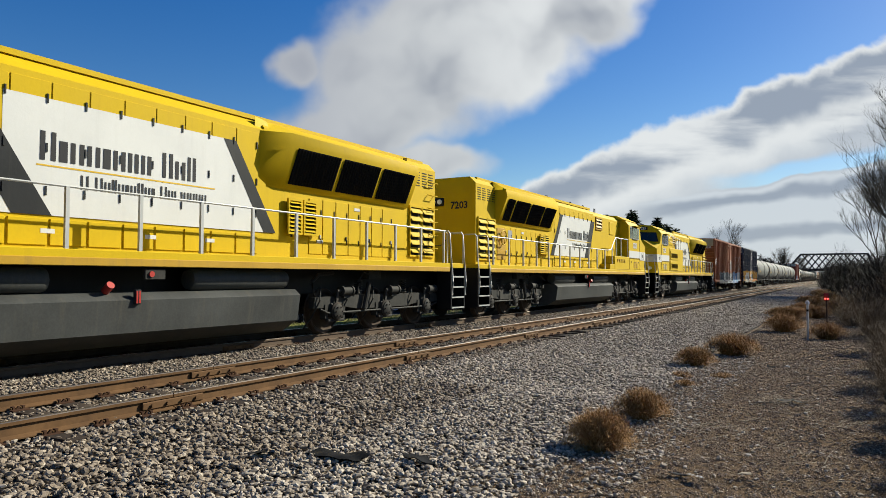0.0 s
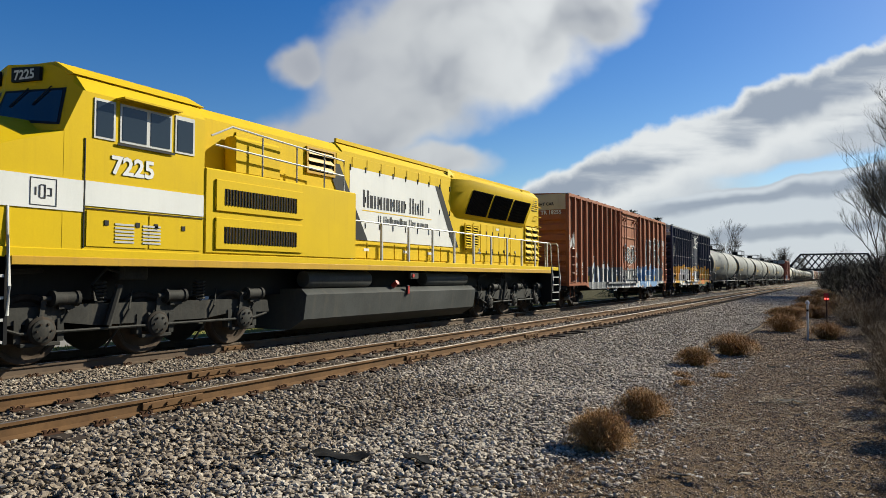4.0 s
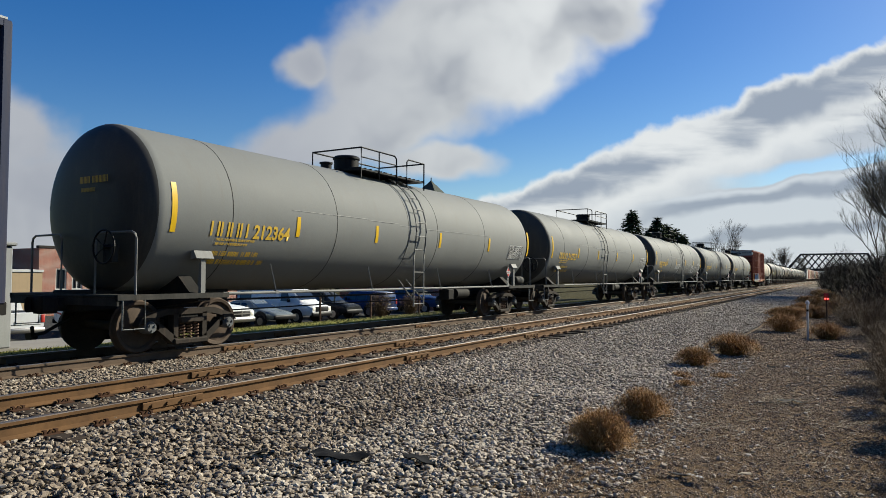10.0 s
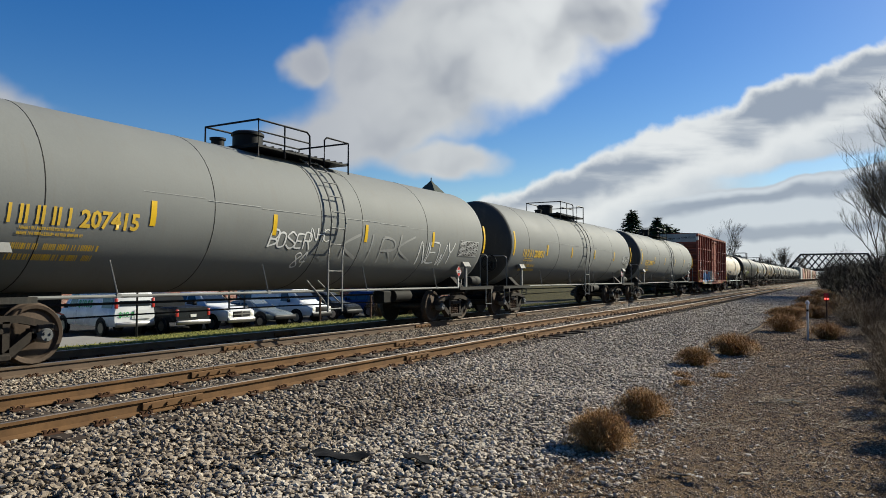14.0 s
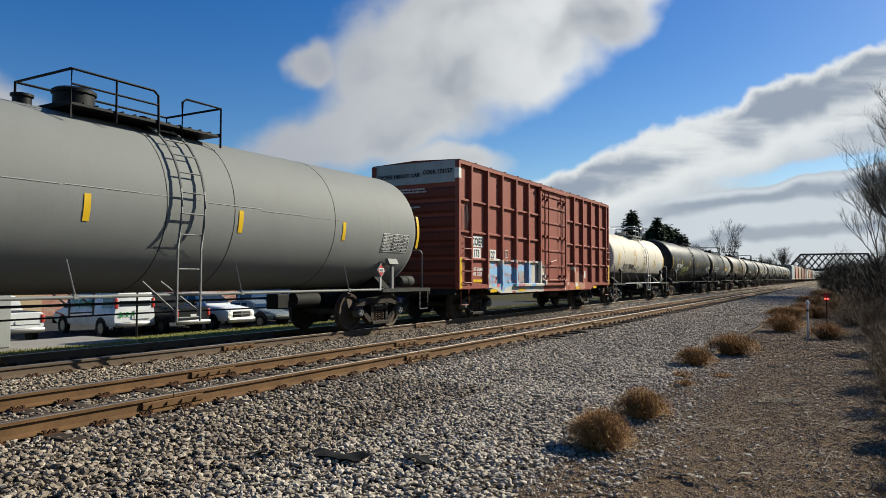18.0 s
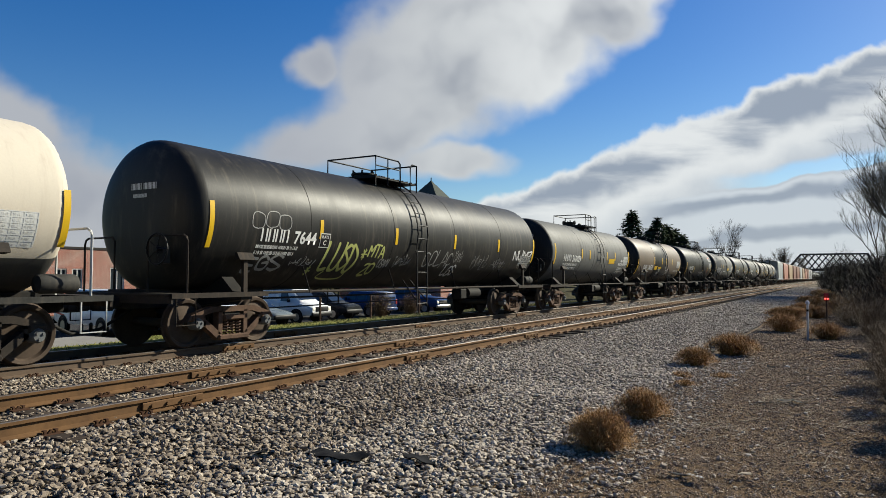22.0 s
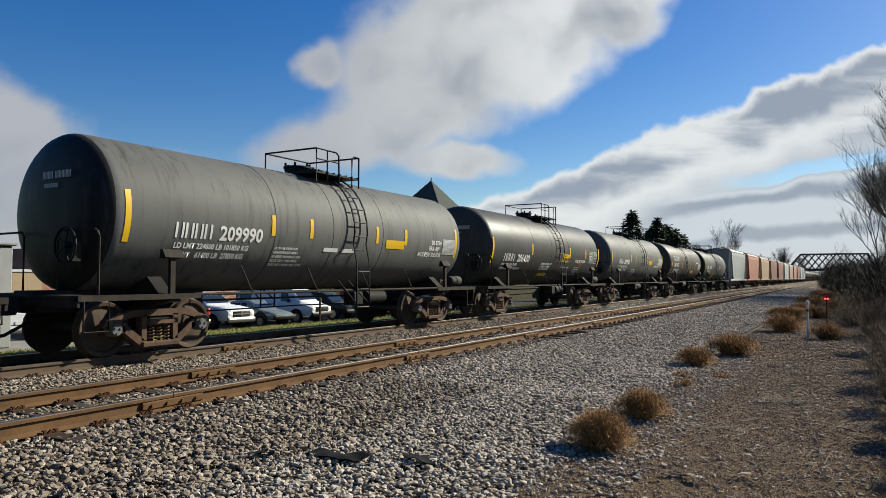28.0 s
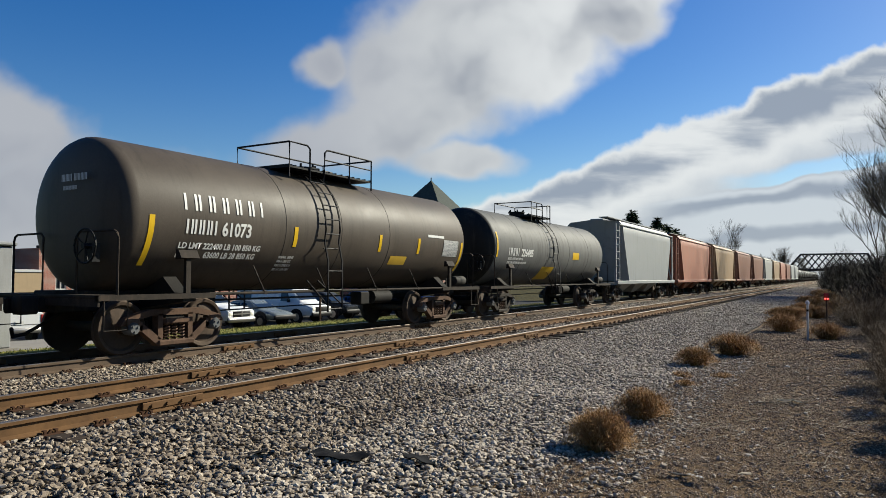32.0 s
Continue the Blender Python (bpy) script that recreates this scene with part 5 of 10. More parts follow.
    nose_sec = lambda w, zs, c, zt: [(-w, 1.74), (w, 1.74), (w, zs), (c, zt), (-c, zt), (-w, zs)]
    nz = Geo().loft([[(x, Y(20.40), z) for x, z in nose_sec(cw - 0.003, 3.58, 0.80, 3.70)], [(x, Y(21.62), z) for x, z in nose_sec(cw - 0.003, 3.12, 0.72, 3.68)], [(x, Y(21.98), z) for x, z in nose_sec(0.66, 3.14, 0.55, 3.64)]])
    part("nose", nz.mesh("nose", [YELLOW], 12), None, car)
    part("nose_box", Geo().box(0.25, 0.72, Y(21.3), Y(21.7), 3.62, 3.80, c=0.03), YELLOW, car)
    part("cab_roof", Geo().loft([[(x, Y(u), z) for x, z in ((-1.38, 4.41), (1.38, 4.41), (0.9, 4.665), (0.0, 4.73), (-0.9, 4.665))] for u in (17.95, 20.45)]).mesh("cab_roof", [YELLOW], 12), None, car)
    for k in (18.3, 19.0, 19.6):
        part("roof_antenna", Geo().box(-0.35, 0.35, Y(k), Y(k + 0.3), 4.72, 4.79, c=0.025), CHARCOAL, car)
    glass_y = lambda x, z, off: wedge(20.40 + 0.28 * (4.28 - z) / 0.78, x) + off
    for sx in (1, -1):
        pane = [(0.10, 4.20), (1.22, 4.16), (1.36, 3.62), (0.10, 3.78)]
        rim = [(0.05, 4.24), (1.27, 4.20), (1.42, 3.58), (0.05, 3.73)]
        part("windshield_gasket", Geo().add([(sx * x, glass_y(x, z, 0.008), z) for x, z in rim], [(0, 1, 2, 3)[::sx]]), BLACK, car)
        part("windshield", Geo().add([(sx * x, glass_y(x, z, 0.014), z) for x, z in pane], [(0, 1, 2, 3)[::sx]]), GLASS, car)
        for xw_ in (0.55, 1.0):
            part("wiper", Geo().tube([(sx * xw_, glass_y(xw_, 4.22, 0.03), 4.24), (sx * (xw_ - 0.25), glass_y(xw_ - 0.25, 3.95, 0.03), 3.95)], 0.012, 5), CHARCOAL, car)
        nb = [(0.18, 4.60), (0.74, 4.57), (0.74, 4.36), (0.18, 4.37)]
        board = Geo().loft([[(sx * x, wedge(20.39, x) + 0.00, z) for x, z in nb], [(sx * x, wedge(20.39, x) + 0.05, z) for x, z in nb]])
        part("number_board", board, BLACK, car)
        nm = writing(car, number, 0, 0, 0.15, LETTER_W, 0)
        for v in nm.data.vertices:
            xx = -(v.co.y - 0.22) + sx * 0.46
            v.co = (xx, wedge(20.39, xx) + 0.056, v.co.z + 4.40)
        # white stripe round the nose
        part("nose_stripe", Geo().add([(sx * (cw + 0.004), Y(21.625), 2.30), (sx * 0.66, Y(21.988), 2.30), (sx * 0.66, Y(21.988), 2.77), (sx * (cw + 0.004), Y(21.625), 2.77)], [(0, 1, 2, 3)[::sx]]), WHITE, car)
        part("nose_grab", Geo().tube([(sx * 1.1, Y(21.80), 2.62), (sx * 1.12, Y(21.90), 2.62), (sx * 0.85, Y(22.0), 2.62), (sx * 0.83, Y(21.92), 2.62)], 0.015, 5), RAILING, car)
    part("nose_stripe", Geo().box(-0.66, 0.66, Y(21.978), Y(21.988), 2.30, 2.77), WHITE, car)
    part("nose_door", Geo().box(-0.62, -0.1, Y(21.978), Y(21.995), 1.80, 3.3, c=0.006), YELLOW, car)
    part("headlight_housing", Geo().box(-0.02, 0.24, Y(21.96), Y(22.02), 2.98, 3.56, c=0.03), CHARCOAL, car)
    for zz in (3.15, 3.40):
        part("headlight", Geo().cyl((0.11, Y(22.01), zz), (0.11, Y(22.05), zz), 0.09, 16), LENS, car)
    for xx in (-1.15, 1.15):
        part("ditch_light", Geo().cyl((xx, Y(21.75), 1.92), (xx, Y(21.95), 1.92), 0.1, 14), LENS, car)
    for sx in (1, -1):
        xw = sx * (cw + 0.004)
        band = lambda a, b, z0, z1, m, nm, dx=0.0, lab="": part(nm, Geo().box(*sorted((xw + sx * dx, xw + sx * (dx + 0.012))), Y(a), Y(b), z0, z1), m, car, lab)
        band(18.10, 20.34, 2.40, 2.78, WHITE, "white_stripe", 0.0, "white stripe along the cab")
        band(20.37, 21.61, 2.30, 2.77, WHITE, "white_stripe", 0.0, "white stripe along the nose")
        for wa, wb_, wz in ((18.32, 18.73, 4.10), (18.80, 19.78, 4.07), (19.86, 20.22, 4.07)):
            band(wa, wb_, 3.45, wz, RAILING, "window_frame", 0.0)
        for wa, wb_ in ((18.36, 18.69), (18.84, 19.22), (19.30, 19.74), (19.90, 20.18)):
            band(wa, wb_, 3.49, 4.03, GLASS, "window_pane", 0.008)
        band(18.75, 19.83, 3.40, 3.44, CHARCOAL, "arm_rest", 0.02)
        band(20.345, 20.36, 1.76, 3.42, CHARCOAL, "panel_joint", 0.0)
        band(18.10, 20.34, 2.355, 2.37, CHARCOAL, "panel_joint", 0.002)
        for wy in (18.5, 19.05, 19.4, 19.95):
            band(wy, wy + 0.07, 2.12, 2.2, CHARCOAL, "latch", 0.012)
        part("sunshade", Geo().box(*sorted((sx * (cw - 0.02), sx * (cw + 0.22))), Y(18.75), Y(19.85), 4.11, 4.14), YELLOW, car)
        band(18.15, 19.21, 1.79, 2.33, YELLOW, "cab_door_panel", 0.0)
        band(19.24, 20.31, 1.79, 2.33, YELLOW, "cab_door_panel", 0.0)
        for k in (19.0, 19.5):
            vv = Geo()
            for i in range(6):
                vv.box(*sorted((xw + sx * 0.012, xw + sx * 0.024)), Y(k), Y(k + 0.34), 1.86 + i * 0.055, 1.89 + i * 0.055)
            part("slot_vent", vv, RAILING if kind == "C" else YELLOW_DARK, car)
        wme = writing(car, number, Y(18.91) if sx > 0 else Y(19.92), 2.945, 0.29, LETTER_D, sx * (cw + 0.010), flip=sx < 0, fat=0.016)
        wme2 = writing(car, number, Y(18.91) if sx > 0 else Y(19.92), 2.945, 0.29, LETTER_W, sx * (cw + 0.016), flip=sx < 0)
        # emblem on the nose side as plain shapes
        em = Geo()
        for q in ((0, 0.55, 0, 0.015), (0, 0.55, 0.535, 0.55), (0, 0.015, 0.015, 0.535), (0.535, 0.55, 0.015, 0.535), (0.10, 0.13, 0.2, 0.36), (0.13, 0.2, 0.2, 0.22), (0.13, 0.2, 0.34, 0.36), (0.23, 0.26, 0.14, 0.42), (0.26, 0.34, 0.14, 0.16), (0.26, 0.34, 0.4, 0.42), (0.34, 0.37, 0.16, 0.40), (0.42, 0.45, 0.2, 0.36)):
            em.box(*sorted((sx * (cw + 0.010), sx * (cw + 0.022))), Y(20.78) + q[0] * 0.7, Y(20.78) + q[1] * 0.7, 2.34 + q[2] * 0.72, 2.34 + q[3] * 0.72)
        part("emblem", em, LETTER_D, car)
        # steps with white edges and grab irons at both ends
        for u0, ue in ((0.12, 0), (21.45, 1)):
            sw = Geo()
            a, b = sorted((sx * 1.05, sx * 1.10))
            sw.box(a, b, Y(u0), Y(u0 + 0.83), 0.40, 1.6)
            sw.box(*sorted((sx * 1.05, sx * 1.57)), Y(u0) - 0.02, Y(u0) + 0.03, 0.40, 1.62)
            sw.box(*sorted((sx * 1.05, sx * 1.57)), Y(u0 + 0.78), Y(u0 + 0.83), 0.40, 1.62)
            well = part("step_well", sw, BLACK, car)
            for i in range(4):
                part("step", Geo().box(*sorted((sx * 1.1, sx * 1.57)), Y(u0 + 0.05), Y(u0 + 0.78), 0.42 + i * 0.30, 0.46 + i * 0.30, c=0.006), CHARCOAL, well)
                part("step_edge", Geo().box(*sorted((sx * 1.57, sx * 1.59)), Y(u0 + 0.05), Y(u0 + 0.78), 0.42 + i * 0.30, 0.46 + i * 0.30), RAILING, well, "pale step edge")
            for du in (0.0, 0.8):
                handrail(car, [(sx * 1.60, Y(u0 + du), 0.8), (sx * 1.63, Y(u0 + du), 1.2), (sx * 1.56, Y(u0 + du), 1.9), (sx * 1.52, Y(u0 + du), 2.6), (sx * 1.46, Y(u0 + du), 2.68), (sx * 1.1, Y(u0 + du), 2.68)], 0.022, RAILING, "grab_iron")
    # end railings, pilots, rear-end details
    for u, s in ((0.17, -1), (22.23, 1)):
        part("pilot", Geo().box(-1.5, 1.5, *sorted((Y(u), Y(u) + s * 0.05)), 0.35, 1.62, c=0.01), BLACK, car)
        for a, b in ((-1.0, -0.45), (0.45, 1.0)):
            part("end_railing", Geo().tube([(a, Y(u), 1.7), (a, Y(u), 2.66), (a + 0.06, Y(u), 2.72), (b - 0.06, Y(u), 2.72), (b, Y(u), 2.66), (b, Y(u), 1.7)], 0.02, 6), RAILING, car)
        part("safety_chain", Geo().tube([(-0.45, Y(u), 2.6), (-0.2, Y(u), 2.35), (0.2, Y(u), 2.35), (0.45, Y(u), 2.6)], 0.012, 5), CHARCOAL, car)
        for xx in (-0.75, 0.75):
            part("air_hose", Geo().tube([(xx, Y(u), 1.2), (xx, Y(u) + s * 0.18, 1.1), (xx, Y(u) + s * 0.22, 0.7), (xx * 0.9, Y(u) + s * 0.2, 0.5)], 0.03, 6), CHARCOAL, car)
    part("headlight_housing", Geo().box(-0.65, -0.15, Y(0.91), Y(0.99), 3.72, 4.0, c=0.02), CHARCOAL, car)
    for xx in (-0.52, -0.28):
        part("headlight", Geo().cyl((xx, Y(0.92), 3.86), (xx, Y(0.88), 3.86), 0.085, 14), LENS, car)
    hb = writing(car, number, 0, 0, 0.24, LETTER_D, 0)
    for v in hb.data.vertices:
        v.co = (v.co.y + 0.1, Y(0.972), v.co.z + 3.62)
    for i in range(6):
        z = 2.2 + i * 0.38
        part("grab_iron", Geo().tube([(-hw, Y(1.05), z), (-hw - 0.14, Y(1.05), z - 0.04), (-hw - 0.14, Y(1.4), z - 0.04), (-hw, Y(1.4), z)], 0.014, 5), YELLOW, car)
    couplers(car, LH, 0.45)
    loco_truck(car, Y(3.75), True)
    loco_truck(car, Y(18.75), False)
    return car


# ---- ground: one sheet with the ballast bed, the dirt verge, the far lawn and parking lot
NEAR_X, TRAIN_X = -7.42, -11.41


def lerp_table(x, tab):
    if x <= tab[0][0]:
        return tab[0][1]
    for (a, p), (b, q) in zip(tab, tab[1:]):
        if x <= b:
            return p + (q - p) * (x - a) / (b - a)
    return tab[-1][1]


BED = [(-60, -1.42), (-27.5, -1.40), (-26, -1.22), (-20, -0.66), (-17, -0.42), (-14.5, -0.24), (-13.3, -0.21), (-10.3, -0.19), (-8.9, -0.20), (-5.9, -0.20), (-5.3, -0.24), (-2.6, -0.36), (0.0, -0.36), (3.0, -0.25), (9.0, 0.3), (60, 0.6)]


def ground_z(x, y):
    z = lerp_table(x, BED)
    if x > -5.6 and abs(y) < 90:
        z += 0.05 * (noise.noise((x * 0.55, y * 0.55, 0.3))) * min(1, (x + 5.6) / 2) + 0.018 * noise.noise((x * 2.3, y * 2.3, 4.0)) * min(1, (x + 5.6))
        if x > -2.4 and y < 30:
            z += (0.022 * noise.noise((x * 5.1, y * 4.6, 1.7)) + 0.014 * noise.noise((x * 11.0, y * 10.0, 2.9))) * min(1, (x + 2.4) * 1.5)
    return z


def ground_material():
    m, nt, n, l, bsdf = nodes_of("ground of ballast, dirt, lawn and asphalt")
    c = coords(nt)
    sep = n.new("ShaderNodeSeparateXYZ")
    l.new(c, sep.inputs[0])
    wob = noise_node(nt, c, 0.55, 4)
    wob2 = noise_node(nt, c, 3.0, 4)
    x = math_node(nt, "ADD", sep.outputs["X"], math_node(nt, "ADD", math_node(nt, "MULTIPLY", math_node(nt, "SUBTRACT", wob, 0.5), 2.2), math_node(nt, "MULTIPLY", math_node(nt, "SUBTRACT", wob2, 0.5), 0.7)))
    # crushed stone
    vor = n.new("ShaderNodeTexVoronoi")
    vor.inputs["Scale"].default_value = 20.0
    l.new(c, vor.inputs["Vector"])
    sc = n.new("ShaderNodeSeparateColor")
    l.new(vor.outputs["Color"], sc.inputs[0])
    stone = ramp_node(nt, sc.outputs[0], [(0.0, (0.0739, 0.0528, 0.0349)), (0.45, (0.158, 0.122, 0.0872)), (0.8, (0.243, 0.195, 0.146)), (1.0, (0.349, 0.301, 0.243))])
    # shade in the gaps is painted: near black away from each stone's centre
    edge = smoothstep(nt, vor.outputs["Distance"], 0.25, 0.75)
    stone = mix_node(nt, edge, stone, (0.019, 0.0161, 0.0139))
    # dirt with grit
    fine, mid = noise_node(nt, c, 60, 5, 0.75), noise_node(nt, c, 2.2, 5)
    dirt = ramp_node(nt, mid, [(0.3, (0.055, 0.033, 0.017)), (0.55, (0.105, 0.066, 0.036)), (0.75, (0.16, 0.105, 0.06))])
    dirt = mix_node(nt, 0.55, dirt, ramp_node(nt, fine, [(0.38, (0.016, 0.009, 0.005)), (0.6, (0.25, 0.17, 0.10))]))
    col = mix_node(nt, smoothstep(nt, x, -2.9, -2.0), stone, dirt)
    litter = noise_node(nt, c, 7, 5, 0.75)
    dry = ramp_node(nt, fine, [(0.3, (0.0211, 0.0139, 0.0076)), (0.7, (0.1, 0.0686, 0.037))])
    # dead grass takes over along the far verge
    far_dry = math_node(nt, "MULTIPLY", smoothstep(nt, sep.outputs["Y"], 24.0, 36.0), smoothstep(nt, x, -2.9, -2.0))
    col = mix_node(nt, math_node(nt, "MULTIPLY", far_dry, 0.85), col, ramp_node(nt, mid, [(0.35, (0.0254, 0.0161, 0.00848)), (0.65, (0.138, 0.0896, 0.0449))]))
    col = mix_node(nt, math_node(nt, "MULTIPLY", smoothstep(nt, x, -1.2, 1.2), smoothstep(nt, litter, 0.42, 0.6)), col, dry)
    # far side: lawn, then asphalt
    grass = ramp_node(nt, noise_node(nt, c, 9, 5, 0.7), [(0.3, (0.0896, 0.0896, 0.0211)), (0.55, (0.148, 0.148, 0.037)), (0.75, (0.211, 0.19, 0.0634))])
    grass = mix_node(nt, smoothstep(nt, sep.outputs["Y"], 21.0, 30.0), grass, ramp_node(nt, mid, [(0.35, (0.0211, 0.019, 0.00928)), (0.65, (0.0686, 0.0607, 0.0264))]))
    asphalt = ramp_node(nt, noise_node(nt, c, 60, 3), [(0.3, (0.0254, 0.0254, 0.0262)), (0.7, (0.0634, 0.0634, 0.0634))])
    xs = math_node(nt, "ADD", sep.outputs["X"], math_node(nt, "MULTIPLY", math_node(nt, "SUBTRACT", wob2, 0.5), 0.5))
    # dark strip beyond the far rail: the train's shadow painted into the ground
    shade_strip = ramp_node(nt, fine, [(0.3, (0.0126, 0.011, 0.00928)), (0.7, (0.0634, 0.0528, 0.0449))])
    col = mix_node(nt, math_node(nt, "SUBTRACT", 1.0, smoothstep(nt, xs, -13.3, -12.9)), col, shade_strip)
    col = mix_node(nt, math_node(nt, "SUBTRACT", 1.0, smoothstep(nt, xs, -14.6, -14.3)), col, grass)
    lot = math_node(nt, "MULTIPLY", math_node(nt, "SUBTRACT", 1.0, smoothstep(nt, sep.outputs["X"], -26.6, -26.3)), math_node(nt, "SUBTRACT", 1.0, smoothstep(nt, sep.outputs["Y"], 75.0, 76.0)))
    col = mix_node(nt, lot, col, asphalt)
    l.new(col, bsdf.inputs["Base Color"])
    bsdf.inputs["Roughness"].default_value = 0.95
    bsdf.inputs["Specular IOR Level"].default_value = 0.05
    hgt = mix_node(nt, smoothstep(nt, x, -2.9, -2.0), vor.outputs["Distance"], fine)
    b = n.new("ShaderNodeBump")
    b.inputs["Strength"].default_value, b.inputs["Distance"].default_value, b.invert = 0.9, 0.03, True
    l.new(hgt, b.inputs["Height"])
    l.new(b.outputs["Normal"], bsdf.inputs["Normal"])
    return m


xs_ = sorted(set([-2500, -900, -300, -120, -60, -30, -27.5, -26, -23, -20, -17, -14.5, -14, -13.3, -12.9, -10.3, -9.6, -8.9, -8.2, -6.6, -5.9, -5.6] + [-5.3 + 0.3 * i for i in range(11)] + [-2.2 + 0.1 * i for i in range(34)] + [1.3 + 0.4 * i for i in range(11)] + [5.6, 6.5, 8, 9, 12, 20, 40, 60, 150, 500, 2500]))
ys_ = sorted(set([-400, -150, -60, -30, -15, -8] + [-4 + 0.5 * i for i in range(17)] + [4.2 + 0.1 * i for i in range(120)] + [16.3 + 0.3 * i for i in range(49)] + [31 + 1.5 * i for i in range(30)] + [80, 100, 140, 200, 300, 450, 700, 1200, 2500]))
gv = [(x, y, ground_z(x, y)) for y in ys_ for x in xs_]
nx = len(xs_)
gf = [(j * nx + i, j * nx + i + 1, (j + 1) * nx + i + 1, (j + 1) * nx + i) for j in range(len(ys_) - 1) for i in range(nx - 1)]
GROUND_MAT = ground_material()
gg = Geo()
gg.v, gg.f, gg.mi = gv, gf, [0] * len(gf)
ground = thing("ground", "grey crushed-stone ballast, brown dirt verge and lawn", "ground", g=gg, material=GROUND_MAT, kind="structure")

RAIL_RUST = paint("rusty rail steel", (0.103, 0.0563, 0.0254), 0.75, 0.1, var=0.3, scale=2.5, dirt=0.6, dirt_col=(0.0539, 0.0294, 0.0171), streak=False, fine=14)
RAIL_GREY = paint("dusty brown rail steel", (0.0932, 0.0661, 0.0465), 0.75, 0.2, var=0.2, scale=2.5, dirt=0.5, dirt_col=(0.049, 0.0343, 0.0245), streak=False, fine=14)
RAIL_TOP = paint("polished rail head", (0.173, 0.144, 0.121), 0.32, 0.85, var=0.12, dirt=0.2, dirt_col=(0.115, 0.0749, 0.0518), streak=False)
TIE_WOOD = paint("creosoted tie wood", (0.0299, 0.0221, 0.0175), 0.9, var=0.4, scale=3, dirt=0.6, dirt_col=(0.0976, 0.0749, 0.0576), streak=False, vary=0.4, fine=30)
SPIKE = paint("rusted spike steel", (0.0518, 0.0259, 0.0144), 0.85, 0.1, var=0.3, dirt=0.2)

rail_prof = [(-0.07, -0.17), (0.07, -0.17), (0.07, -0.158), (0.012, -0.135), (0.009, -0.05), (0.035, -0.04), (0.036, -0.008), (0.028, 0.0), (-0.028, 0.0), (-0.036, -0.008), (-0.035, -0.04), (-0.009, -0.05), (-0.012, -0.135), (-0.07, -0.158)]


def rail_mesh(length, side_mat):
    g = Geo()
    g.prism(rail_prof, 0.0, length - 0.012, "y")
    n = len(rail_prof)
    for k in range(n):
        if k in (6, 7, 8):
            g.mi[k] = 1
    return g.mesh("rail", [side_mat, RAIL_TOP], 30)


JOINTS = {"near": 7.18, "mid": 7.6, "far": 7.2}
RAILS = {}
bar = Geo()
bar.box(0.012, 0.045, -0.42, 0.42, -0.135, -0.05, c=0.01)
for k in range(4):
    bar.cyl((0.045, -0.3 + 0.2 * k, -0.092), (0.07, -0.3 + 0.2 * k, -0.092), 0.018, 6)
bar.box(-0.045, -0.012, -0.42, 0.42, -0.135, -0.05, c=0.01)
BAR_ME = bar.mesh("joint_bar", [RAIL_RUST])
tie_geo = Geo().box(-1.28, 1.28, -0.11, 0.11, -0.36, -0.172, c=0.012)
TIE_ME = tie_geo.mesh("tie", [TIE_WOOD])
plate = Geo()
for sx in (-1, 1):
    plate.box(sx * 0.7525 - 0.17, sx * 0.7525 + 0.17, -0.095, 0.095, -0.176, -0.163)
    for dx in (-0.1, 0.1):
        for dy in (-0.05, 0.06):
            plate.box(sx * 0.7525 + dx - 0.012, sx * 0.7525 + dx + 0.012, dy - 0.012, dy + 0.012, -0.165, -0.135)
            plate.box(sx * 0.7525 + dx * 0.86 - 0.02, sx * 0.7525 + dx * 0.86 + 0.02, dy - 0.016, dy + 0.016, -0.142, -0.128)
    plate.prism([(-0.02, -0.16), (0.02, -0.16), (0.02, -0.13), (0.01, -0.13)], sx * 0.7525 + 0.075, sx * 0.7525 + 0.10, "x")
    plate.prism([(-0.02, -0.16), (0.02, -0.16), (0.02, -0.13), (0.01, -0.13)], sx * 0.7525 - 0.10, sx * 0.7525 - 0.075, "x")
PLATE_ME = plate.mesh("tie_plate", [SPIKE])


def track(name, label, xc, joints, side_mat, tie_span, piece=5.3):
    tr = thing(name, label, "railway track", kind="structure")
    for sx, j0 in zip((1, -1), joints):
        me = rail_mesh(piece, side_mat)
        for k in range(-3, 13):
            part("rail", me, None, tr, at=pose(xc + sx * 0.7525, j0 + k * piece, 0))
            part("joint_bar", BAR_ME, None, tr, at=pose(xc + sx * 0.7525, j0 + k * piece, 0))
        far = Geo().prism(rail_prof, 0, 1500, "y")
        for k in (6, 7, 8):
            far.mi[k] = 1
        part("rail", far.mesh("rail", [side_mat, RAIL_TOP], 30), None, tr, at=pose(xc + sx * 0.7525, j0 + 13 * piece, 0))
    rnd = random.Random(5 if xc > -9 else 9)
    y = tie_span[0]
    rest = Geo()
    while y < 120:
        if y < tie_span[1]:
            m = pose(xc + rnd.uniform(-0.05, 0.05), y + rnd.uniform(-0.03, 0.03), rnd.uniform(-0.012, 0.0), 0, rnd.uniform(-0.6, 0.6), rnd.uniform(-1.2, 1.2))
            part("tie", TIE_ME, None, tr, at=m)
            part("tie_plate", PLATE_ME, None, tr, at=pose(xc, y, 0))
        else:
            rest.box(xc - 1.28, xc + 1.28, y - 0.11, y + 0.11, -0.36, -0.174)
        y += 0.53
    tagged(part("far_ties", rest, TIE_WOOD, tr), kind="stuff")
    return tr


track("railway_track", "empty rusty jointed track on wooden ties", NEAR_X, (5.42, 7.36), RAIL_RUST, (-4.0, 45.0))
track("railway_track", "dusty brown track that carries the train", TRAIN_X, (10.25, 6.1), RAIL_GREY, (-4.0, 30.0), 7.17)


